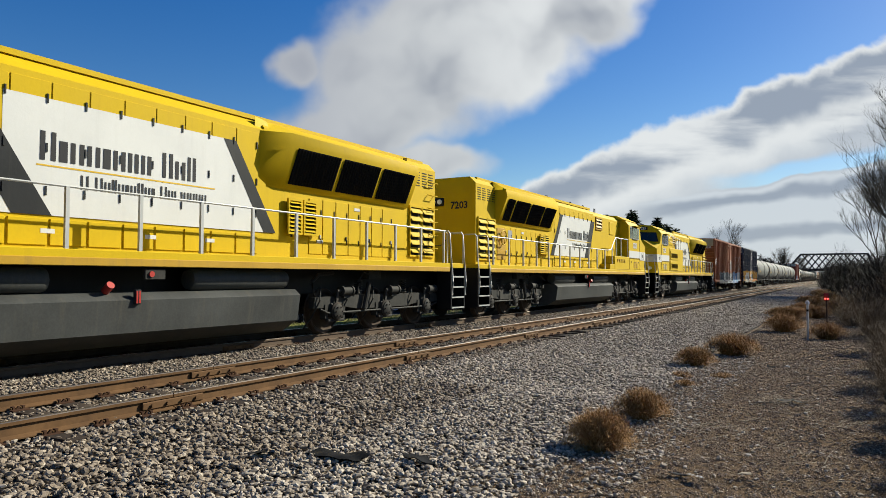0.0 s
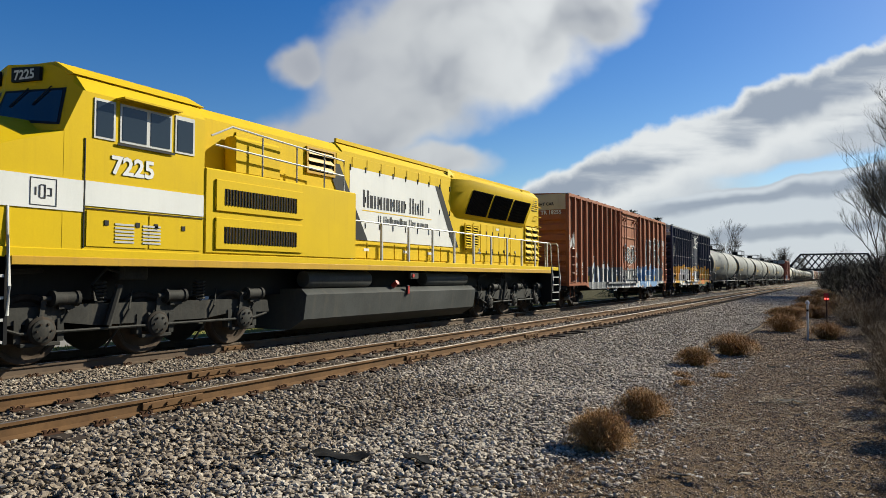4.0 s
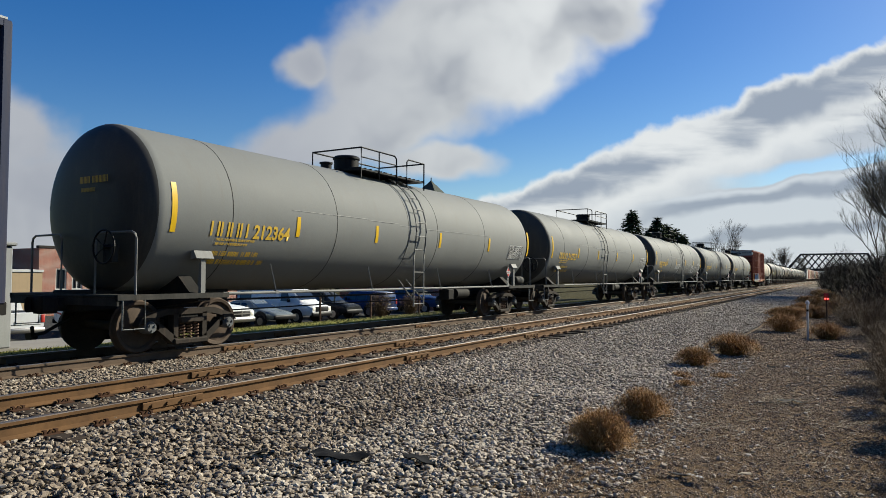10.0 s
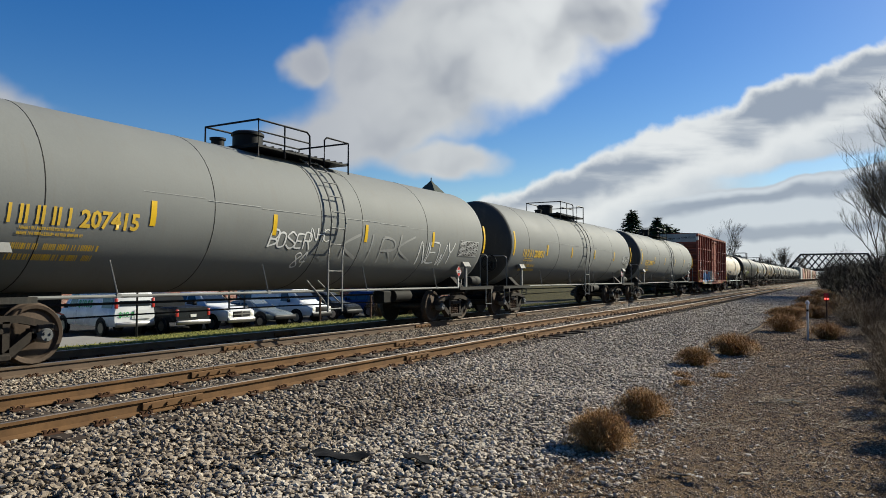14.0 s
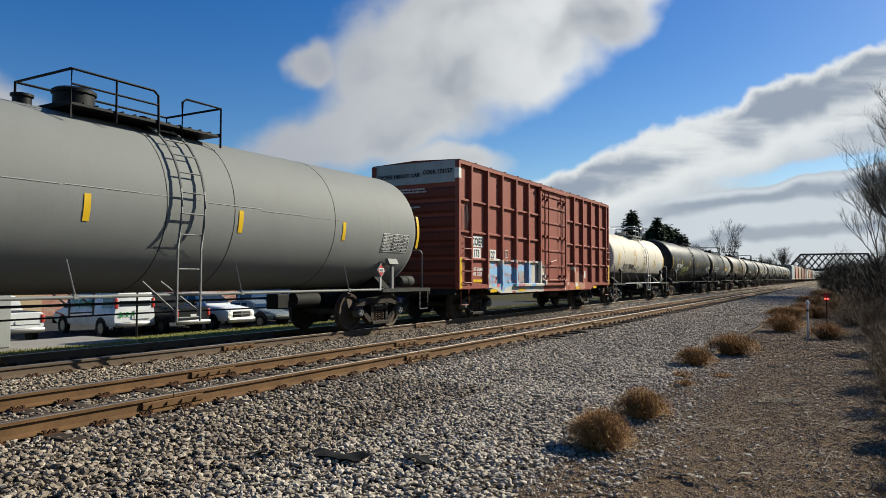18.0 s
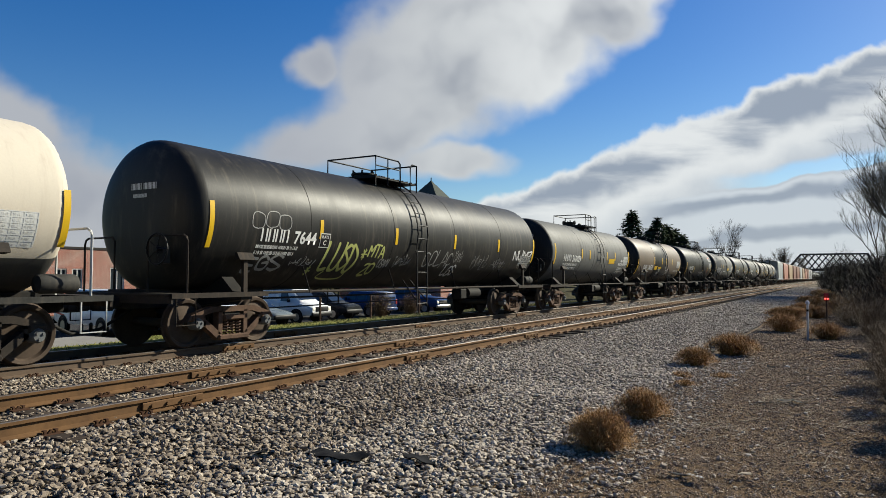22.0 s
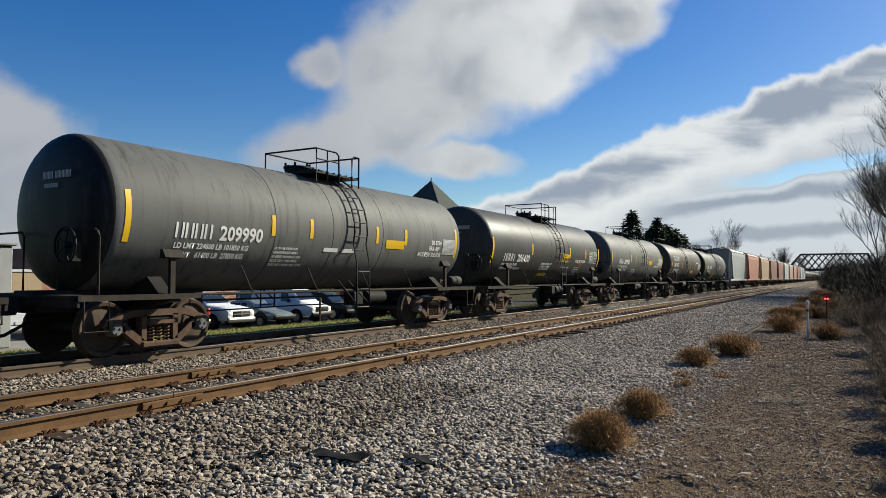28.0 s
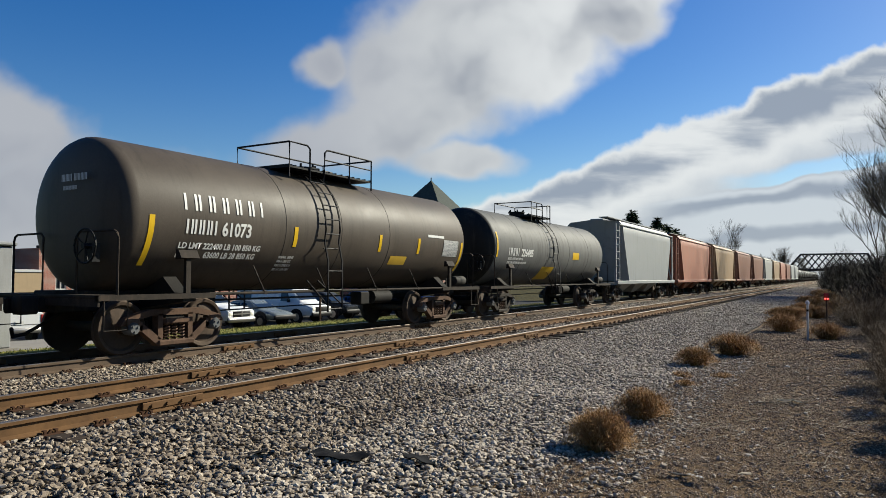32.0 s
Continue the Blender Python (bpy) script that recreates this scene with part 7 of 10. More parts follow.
def placard(car, y, z, text, x=1.5, s=0.17):
    g = Geo().prism([(y - s, z), (y, z - s), (y + s, z), (y, z + s)], x, x + 0.008, "x")
    p = part("placard", g, REDP, car, "red diamond hazard placard")
    g = Geo()
    for a, b in (((y - s, z), (y, z - s)), ((y, z - s), (y + s, z)), ((y + s, z), (y, z + s)), ((y, z + s), (y - s, z))):
        g.tube([(x + 0.008, *a), (x + 0.008, *b)], 0.008, 4)
    part("placard_border", g, LETTER_W, p)
    part("placard_field", Geo().box(x + 0.008, x + 0.012, y - 0.11, y + 0.11, z - 0.05, z + 0.05), LETTER_W, p)
    if text:
        writing(p, text, y - 0.095, z - 0.032, 0.065, LETTER_D, x + 0.016)
    part("placard_holder", Geo().box(x - 0.03, x - 0.005, y - 0.03, y + 0.03, 1.0, z - s + 0.05), RAILING, car)


def end_marks(car, half, wr, num, mat=LETTER_W, z=2.95):
    """The car's number again on the head that faces the train's front."""
    ob = bar_row(car, 0, 0, 0.12, [0.5] * 4 + [0] + [0.5] * max(5, len(num)), mat, 0)
    for v in ob.data.vertices:
        v.co = (v.co.y - 0.15, -half + 0.395, v.co.z + z)
    ob = bar_row(car, 0, 0, 0.07, [0.5] * 9, mat, 0)
    for v in ob.data.vertices:
        v.co = (v.co.y - 0.1, -half + 0.395, v.co.z + z - 0.15)


GREYS = ((-52.5, -35.3, "212364", "3475"), (-34.4, -17.3, "212723", "3475"), (-16.5, 0.7, "207415", ""), (1.5, 18.5, "208831", "3475"), (19.4, 36.6, "209637", ""))
for k, (s0, s1, num, plc) in enumerate(GREYS):
    h = (s1 - s0) / 2
    # leading head takes the dark enamel: its shade is put into the colour
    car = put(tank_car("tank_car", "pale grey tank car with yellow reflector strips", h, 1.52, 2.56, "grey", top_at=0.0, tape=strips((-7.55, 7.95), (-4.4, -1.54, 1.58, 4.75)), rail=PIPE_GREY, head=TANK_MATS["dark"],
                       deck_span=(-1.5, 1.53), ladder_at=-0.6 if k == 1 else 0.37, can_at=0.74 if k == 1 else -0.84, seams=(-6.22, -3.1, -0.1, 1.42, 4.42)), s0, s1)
    wr = (1.52, 2.56)
    number_block(car, wr, -6.72, 0.95, num, -5.66, 2.08, 0.27, LETTER_Y, squeeze=0.92)
    small_print(car, wr, -6.55, 2.0, 2, 1.2, LETTER_Y, 0.045, k)
    small_print(car, wr, -6.6, 1.72, 2, 1.9, LETTER_Y, 0.09, k + 9)
    data_panel(car, wr, 6.35, 7.5, 1.98, 2.42, BLACK, k)
    placard(car, h - 2.35, 1.5, plc if plc else "3475", 1.5)
    end_marks(car, h, wr, num, LETTER_Y)
    if k == 2:
        spray_word(car, "BOSER", -1.66, -0.35, 1.93, 2.25, [(SPRAY_W, 0.13)], 0, wr, seed=5)
        spray_word(car, "NHC", -0.45, 0.25, 2.12, 2.36, [(SPRAY_W, 0.10)], 0, wr, seed=6)
        spray_word(car, "84", -0.75, -0.3, 1.55, 1.88, [(SPRAY_W, 0.10)], 0, wr, seed=7)
        spray_word(car, "KIRK", 0.7, 3.75, 1.75, 2.32, [(SPRAY_B, 0.12)], 0, wr, seed=8)
        spray_word(car, "NEWY", 4.1, 6.1, 1.72, 2.3, [(SPRAY_W, 0.08)], 0, wr, seed=9)
    # white scuff lines along the tank
    for q in range(7):
        z = 2.72 + 0.02 * math.sin(q * 1.3 + k) - 0.015 * q
        patch(car, -4.6 + 1.35 * q, -3.3 + 1.35 * q, z, z + (0.010 if q % 3 else 0.006), SPRAY_B, 0, wr, "scuff_line", n=1)

car = put(tank_car("tank_car", "cream tank car with dark grey lower part", 6.4, 1.36, 2.42, "cream", top_at=0.35, tape=strips((-4.68, 5.72), (-1.5, 0.8, 3.25), 1.85, 2.2, 0.86), lower=TANK_MATS["dark"], dome="low"), 54.5, 67.3)
wr = (1.36, 2.42)
number_block(car, wr, -3.72, 0.92, "300488", -2.62, 1.80, 0.27, LETTER_D)
bar_row(car, -3.75, 1.66, 0.09, [0.5] * 3 + [0] + [0.5] * 4 + [0] + [0.5] * 3 + [0] + [0.5] * 6, LETTER_D, 0, wr)
scribble(car, -1.65, 1.55, 1.3, 0.42, 21, SPRAY_K, 0, wr, 5, 0.045)
scribble(car, 0.3, 1.55, 1.5, 0.42, 22, SPRAY_K, 0, wr, 5, 0.045)
data_panel(car, wr, 4.3, 5.3, 1.75, 2.25, WHITE, 8)
small_print(car, wr, -1.75, 2.75, 4, 0.8, LETTER_Y, 0.04, 3)
placard(car, 4.3, 1.45, "", 1.5)

car = put(tank_car("tank_car", "dusty black tank car with sprayed tags", 8.5, 1.46, 2.50, "black", rail=TRUCKMETAL, top_at=-1.05, tape=strips((-7.6, 7.7), (-4.5, -1.5, 1.64, 4.67), 1.95), steel=TRUCKRUST, dome="low"), 68.4, 85.4)
wr = (1.46, 2.50)
number_block(car, wr, -6.32, 0.82, "7644", -5.36, 2.04, 0.26, LETTER_W)
small_print(car, wr, -6.4, 1.9, 2, 1.6, LETTER_W, 0.07, 4)
for sd, (body, y0_, y1_, z0_, z1_, m_, th) in enumerate((("OOO", -6.6, -5.5, 2.3, 2.6, SPRAY_B, 0.07), ("EGS", -6.5, -5.5, 1.45, 1.75, SPRAY_B, 0.2), ("*", -4.62, -4.4, 1.38, 1.6, SPRAY_G, 0.15), ("LUSD", -4.25, -2.95, 1.5, 2.08, SPRAY_G, 0.14),
                                                        ("U", -4.1, -3.0, 1.28, 1.45, SPRAY_G, 0.2), ("*", -2.9, -2.65, 1.75, 2.0, SPRAY_G, 0.14), ("MTA", -2.62, -1.9, 1.82, 2.1, SPRAY_G, 0.2), ("20", -2.55, -2.1, 1.4, 1.66, SPRAY_G, 0.2),
                                                        ("OSAN", -2.02, -1.58, 1.58, 1.78, SPRAY_B, 0.12), ("COLAC", 0.08, 1.7, 1.65, 2.05, SPRAY_B, 0.09), ("LGS", 1.5, 2.2, 1.4, 1.68, SPRAY_W, 0.14), ("NUMZ", 6.0, 7.6, 1.95, 2.25, SPRAY_W, 0.2))):
    spray_word(car, body, y0_, y1_, z0_, z1_, [(m_, th)], 0, wr, seed=30 + sd, wild=0.9)
for sd, (y, z, w_, h_) in enumerate(((-5.2, 1.55, 0.7, 0.2), (-1.3, 1.6, 0.7, 0.3), (3.0, 1.6, 1.1, 0.45), (4.5, 1.6, 0.9, 0.35), (1.75, 1.8, 0.5, 0.35))):
    scribble(car, y, z, w_, h_, 50 + sd, SPRAY_B, 0, wr, 6, 0.022)
patch(car, -4.52, -4.18, 1.98, 2.3, LETTER_W, 0, wr, "stencil_box")
patch(car, -4.5, -4.2, 2.0, 2.28, BLACK, 0, (wr[0] + 0.004, wr[1]), "stencil_box")
writing(car, "PLATE", -4.48, 2.19, 0.06, LETTER_W, 0, (wr[0] + 0.008, wr[1]))
writing(car, "C", -4.41, 2.04, 0.11, LETTER_W, 0, (wr[0] + 0.008, wr[1]))
end_marks(car, 8.5, wr, "7644")
data_panel(car, wr, 6.6, 7.5, 1.7, 2.1, BLACK, 5)

SUL = (1.36, 2.42)


def sulfur_car(label, s0, s1, finish, num, zt, **kw):
    h = (s1 - s0) / 2
    kw.setdefault("seams", (-2.15, -0.28, 1.7))
    kw.setdefault("deck_span", (kw["top_at"] - 0.42, kw["top_at"] + 1.2))
    car = put(tank_car("tank_car", label, h, SUL[0], SUL[1], finish, rail=TRUCKMETAL, steel=TRUCKRUST, dome="low", **kw), s0, s1)
    end_marks(car, h, SUL, num)
    return car


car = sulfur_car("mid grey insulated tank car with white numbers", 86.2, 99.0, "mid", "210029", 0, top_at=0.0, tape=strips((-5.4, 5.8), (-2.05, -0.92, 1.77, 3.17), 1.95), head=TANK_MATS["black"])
number_block(car, SUL, -4.35, 0.9, "210029", -3.3, 2.02, 0.28, LETTER_W)
writing(car, "LD LMT 224600 LB 101850 KG", -4.35, 1.84, 0.10, LETTER_W, 0, SUL)
writing(car, "LT WT   61400 LB  27850 KG", -4.35, 1.68, 0.10, LETTER_W, 0, SUL)
patch(car, 2.14, 3.1, 2.02, 2.26, REFLECT, 0, SUL, "notice_panel", "yellow notice panel")
writing(car, "MOLTEN SULFUR", 3.9, 1.95, 0.13, LETTER_W, 0, SUL)
writing(car, "FRA AIP", 4.25, 2.13, 0.13, LETTER_W, 0, SUL)
data_panel(car, SUL, 4.75, 5.6, 2.0, 2.42, ROOFGALV, 2)
small_print(car, SUL, 3.9, 1.8, 4, 1.1, LETTER_W, 0.05, 6)

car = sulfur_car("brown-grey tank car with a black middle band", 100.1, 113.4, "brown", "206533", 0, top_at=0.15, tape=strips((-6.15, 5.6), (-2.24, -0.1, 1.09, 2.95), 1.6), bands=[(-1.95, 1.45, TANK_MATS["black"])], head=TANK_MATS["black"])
number_block(car, SUL, -4.8, 0.9, "206533", -3.6, 1.82, 0.27, LETTER_W)
writing(car, "LD LMT 222400 LB 100850 KG", -4.85, 1.64, 0.10, LETTER_W, 0, SUL)
writing(car, "LT WT   63800 LB  28850 KG", -4.85, 1.48, 0.10, LETTER_W, 0, SUL)
patch(car, -2.03, -1.3, 1.82, 2.05, REFLECT, 0, (SUL[0] + 0.006, SUL[1]), "notice_panel", "yellow notice panel")
patch(car, -0.98, -0.2, 1.9, 2.0, REFLECT, 0, (SUL[0] + 0.006, SUL[1]), "notice_panel", "yellow notice panel")
small_print(car, (SUL[0] + 0.006, SUL[1]), -0.95, 1.8, 5, 0.75, LETTER_W, 0.05, 7)
small_print(car, SUL, 1.35, 1.85, 5, 0.9, LETTER_W, 0.05, 8)
data_panel(car, SUL, 4.5, 5.5, 2.0, 2.45, ROOFGALV, 3)
writing(car, "SULFUR, MOLTEN", 3.9, 1.72, 0.12, LETTER_W, 0, SUL)

car = sulfur_car("black tank car with white stencils and an orange placard", 114.2, 127.2, "black", "2581", 0, top_at=0.1, tape=strips((-5.6, 5.5), (-2.4, 1.52, 3.67), 1.7, 2.0))
number_block(car, SUL, -4.6, 0.9, "2581", -3.55, 1.95, 0.27, LETTER_W)
writing(car, "SR 5144", 4.05, 2.86, 0.14, LETTER_W, 0, SUL)
writing(car, "MOLTEN SULFUR", 4.08, 2.70, 0.14, LETTER_W, 0, SUL, 0.9)
data_panel(car, SUL, 4.2, 5.28, 2.13, 2.56, ROOFGALV, 4)
patch(car, 3.57, 3.98, 1.80, 1.95, ORANGE, 0, SUL, "number_placard", "orange placard with black figures")
writing(car, "2448", 3.6, 1.82, 0.11, LETTER_D, 0, (SUL[0] + 0.004, SUL[1]))
patch(car, 4.07, 4.9, 3.0, 3.08, ORANGE, 0, SUL, "orange_stripe")
for q in ((2.59, 2.62), (2.84, 2.86), (3.06, 3.09)):
    patch(car, q[0], q[1], 1.50, 1.76, LETTER_W, 0, SUL, "stencil_box_line")
for z in (1.5, 1.745):
    patch(car, 2.59, 3.09, z, z + 0.015, LETTER_W, 0, SUL, "stencil_box_line", n=1)
writing(car, "CAUTION: THIS CAR IS SPECIALLY LINED", -0.1, 1.74, 0.075, LETTER_W, 0, SUL)
small_print(car, SUL, 0.6, 1.62, 2, 1.4, LETTER_W, 0.06, 2)

car = sulfur_car("dark grey tank car with large white numbers", 128.2, 141.2, "mid", "209990", 0, top_at=-0.05, tape=strips((-5.57, 5.53), (-2.22, -1.04, 1.45, 2.76), 1.98), head=TANK_MATS["black"])
number_block(car, SUL, -4.62, 0.85, "209990", -3.62, 2.02, 0.27, LETTER_W)
writing(car, "LD LMT 224600 LB 101850 KG", -4.6, 1.84, 0.10, LETTER_W, 0, SUL)
writing(car, "LT WT   61400 LB  27850 KG", -4.6, 1.68, 0.10, LETTER_W, 0, SUL)
patch(car, 1.85, 2.7, 2.06, 2.28, REFLECT, 0, SUL, "notice_panel", "yellow notice panel")
for body, y, z in (("SR 8754", 4.1, 2.25), ("FRA AIP", 4.0, 2.08), ("MOLTEN SULFUR", 3.45, 1.91)):
    writing(car, body, y, z, 0.12, LETTER_W, 0, SUL)
data_panel(car, SUL, 4.75, 5.45, 2.0, 2.42, ROOFGALV, 5)
for a in (-0.55, 0.1):
    patch(car, a, a + 0.5, 1.9, 1.99, LETTER_W, 0, SUL, "pale_patch", n=2)
small_print(car, SUL, -2.1, 1.9, 5, 1.1, LETTER_W, 0.05, 1)

car = sulfur_car("dark grey tank car with white and yellow stencils", 142.1, 155.0, "dark", "206430", 0, top_at=-0.05, tape=strips((-5.7, 5.87), (-2.3, 1.88, 3.95), 1.9))
number_block(car, SUL, -4.75, 0.9, "206430", -3.6, 1.9, 0.27, LETTER_W)
small_print(car, SUL, -4.8, 1.75, 2, 2.0, LETTER_W, 0.08, 5)
patch(car, 1.0, 1.8, 1.97, 2.30, REFLECT, 0, SUL, "notice_panel", "yellow notice panel with black print")
bar_row(car, 1.08, 2.2, 0.05, [0.6] * 4 + [0] + [0.6] * 8, LETTER_D, 0, (SUL[0] + 0.004, SUL[1]))
bar_row(car, 1.05, 2.02, 0.12, [0.55] * 3 + [0] + [0.55] * 3 + [0] + [0.55] * 3, LETTER_D, 0, (SUL[0] + 0.004, SUL[1]), gap=0.2)
writing(car, "MOLTEN SULFUR", 2.67, 1.98, 0.125, LETTER_W, 0, SUL)
patch(car, 3.05, 3.47, 1.82, 1.95, ORANGE, 0, SUL, "number_placard", "orange placard with black figures")
writing(car, "2448", 3.09, 1.84, 0.10, LETTER_D, 0, (SUL[0] + 0.004, SUL[1]))
small_print(car, SUL, 2.76, 1.74, 5, 0.95, LETTER_W, 0.045, 12)
data_panel(car, SUL, 4.48, 5.55, 1.99, 2.5, BLACK, 6)
for body, z in (("EXTERIOR HEATER PIPES", 1.82), ("NO INLET OR OUTLET", 1.72), ("PIPE CAPS REQUIRED", 1.62)):
    writing(car, body, -1.2, z, 0.075, LETTER_W, 0, SUL)
writing(car, "VENT TANK WHEN UNLOADING", 1.06, 1.73, 0.05, LETTER_W, 0, SUL)
patch(car, -0.95, -0.01, 1.38, 1.5, REFLECT, 0, SUL, "notice_panel", "yellow notice strip")

car = sulfur_car("grimy grey tank car with large white numbers", 155.9, 168.8, "mid", "209965", 0, top_at=0.3, tape=strips((-5.6, 5.75), (-1.9, -0.92, 1.82, 3.15), 1.95))
number_block(car, SUL, -4.25, 0.85, "209965", -3.3, 2.05, 0.27, LETTER_W)
writing(car, "LD LMT 224600 LB 101850 KG", -4.25, 1.87, 0.10, LETTER_W, 0, SUL)
writing(car, "LT WT   61400 LB  27850 KG", -4.25, 1.71, 0.10, LETTER_W, 0, SUL)
patch(car, 2.2, 2.97, 2.08, 2.32, REFLECT, 0, SUL, "notice_panel", "yellow notice panel")
writing(car, "FRA AIP", 4.2, 2.12, 0.11, LETTER_W, 0, SUL)
writing(car, "MOLTEN SULFUR", 3.6, 1.95, 0.12, LETTER_W, 0, SUL)
data_panel(car, SUL, 4.66, 5.62, 2.05, 2.5, ROOFGALV, 7)
patch(car, 5.2, 5.55, 1.86, 1.98, ORANGE, 0, SUL, "number_placard", "orange placard with black figures")
writing(car, "2448", 5.22, 1.88, 0.085, LETTER_D, 0, (SUL[0] + 0.004, SUL[1]))
scribble(car, 1.7, 2.55, 1.0, 0.3, 61, SPRAY_B, 0, SUL, 6, 0.02)
small_print(car, SUL, -1.4, 1.75, 4, 1.2, LETTER_W, 0.05, 9)

car = sulfur_car("dusty olive-brown tank car with white lettering", 170.2, 183.15, "olive", "61073", 0, top_at=-0.15, deck_span=(-1.67, 1.38), ladder_at=-0.74, can_at=-0.1, tape=strips((-5.42, 5.6), (-1.84, 1.3, 3.14), 1.6, 2.18))
bar_row(car, -4.75, 2.52, 0.30, [0.95, 0.95, 0.95, 0.95, 0.95, 0.95], LETTER_W, 0, SUL, gap=0.35)
number_block(car, SUL, -4.7, 0.72, "61073", -3.88, 2.1, 0.26, LETTER_W, squeeze=0.85)
writing(car, "LD LMT 222400 LB 100 850 KG", -4.8, 1.84, 0.11, LETTER_W, 0, SUL)
writing(car, "LT WT    63600 LB 28 850 KG", -4.8, 1.68, 0.11, LETTER_W, 0, SUL)
patch(car, 1.88, 2.66, 1.66, 1.88, LETTER_Y, 0, SUL, "notice_panel", "yellow notice panel")
patch(car, 3.6, 4.5, 2.45, 2.52, LETTER_W, 0, SUL, "pale_patch", n=2)
data_panel(car, SUL, 4.5, 5.35, 1.95, 2.4, ROOFGALV, 8)
small_print(car, SUL, -2.2, 1.72, 4, 0.6, LETTER_W, 0.05, 11)

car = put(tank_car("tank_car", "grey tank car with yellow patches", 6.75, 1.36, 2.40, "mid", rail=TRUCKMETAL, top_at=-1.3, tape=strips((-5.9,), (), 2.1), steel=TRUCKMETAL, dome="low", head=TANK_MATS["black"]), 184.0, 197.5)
number_block(car, (1.36, 2.40), -4.95, 0.9, "226485", -3.85, 2.1, 0.27, LETTER_W)
small_print(car, (1.36, 2.40), -4.95, 1.95, 2, 2.0, LETTER_W, 0.08, 5)
for y0_, y1_, z0_, z1_ in ((-1.5, -0.2, 1.25, 1.75), (1.7, 2.5, 2.1, 2.4)):
    patch(car, y0_, y1_, z0_, z1_, REFLECT, 0, (1.36, 2.40), "yellow_patch")

# hoppers, then more tank cars far behind
s = 198.5
for k, fin in enumerate(["white", "salmon", "tan", "brown", "brown", "grey", "tan", "salmon", "brown", "white", "white"]):
    ln = 14.0 if k == 0 else 14.8
    put(hopper("hopper_car", {"white": "pale grey", "salmon": "faded red", "tan": "tan", "brown": "brown", "grey": "grey"}[fin] + " covered hopper car", ln / 2, fin, far=k > 0), s, s + ln)
    s += ln + 1.0
proto = tank_car("tank_car", "black tank car far down the train", 6.5, 1.36, 2.42, "black", rail=TRUCKMETAL, top_at=0.1, far=True, dome="low")
put(proto, s, s + 13)
s += 14
for k in range(13):
    put(copy_thing(proto, pose(0, 0, 0)), s, s + 13)
    s += 14


# ---- clouds: two far sheets that drift
CLOUD_D = 2600.0
FAR_SCALE = CLOUD_D / 1230.5 * 100
fwd = Vector((-math.sin(YAW), math.cos(YAW), 0))
rgt = Vector((math.cos(YAW), math.sin(YAW), 0))


def sheet_pose(dx, dist):
    """Upright sheet square to the view; dx shifts it to the right, in its own units."""
    k = FAR_SCALE * dist / CLOUD_D
    o = Vector(EYE) + fwd * dist + rgt * (dx * k)
    m = Matrix.Identity(4)
    for i in range(3):
        m[i][0], m[i][1], m[i][2], m[i][3] = rgt[i], (0, 0, 1)[i], -fwd[i], o[i]
    return m


def ellipse_field(nt, vec, blobs):
    out = None
    for cx, cy, rx, ry, ang in blobs:
        mp = nt.nodes.new("ShaderNodeMapping")
        mp.vector_type = "TEXTURE"
        mp.inputs["Location"].default_value = ((cx - 784) / 100, (492 - cy) / 100, 0)
        mp.inputs["Rotation"].default_value = (0, 0, radians(ang))
        mp.inputs["Scale"].default_value = (rx / 100, ry / 100, 1)
        nt.links.new(vec, mp.inputs["Vector"])
        ln = nt.nodes.new("ShaderNodeVectorMath")
        ln.operation = "LENGTH"
        nt.links.new(mp.outputs[0], ln.inputs[0])
        f = math_node(nt, "SUBTRACT", 1.0, ln.outputs["Value"])
        out = f if out is None else math_node(nt, "SMOOTH_MAX", out, f)
        if out is not f:
            out.node.inputs[2].default_value = 0.25
    return out


def ridge(nt, x, y, slope, lift, fine, rough):
    """Depth below a cloud edge that rises to the right."""
    g = math_node(nt, "SUBTRACT", math_node(nt, "ADD", math_node(nt, "MULTIPLY", x, slope), lift), y)
    return math_node(nt, "ADD", g, math_node(nt, "MULTIPLY", math_node(nt, "SUBTRACT", fine, 0.5), rough))


def window(nt, v, a, b, c, d):
    """Rises from a to b and falls from c to d."""
    return math_node(nt, "MULTIPLY", smoothstep(nt, v, a, b), math_node(nt, "SUBTRACT", 1.0, smoothstep(nt, v, c, d)))


CLOUD_WHITE, CLOUD_PALE, CLOUD_GREY = (0.45, 0.44, 0.45), (0.35, 0.345, 0.365), (0.18, 0.198, 0.245)


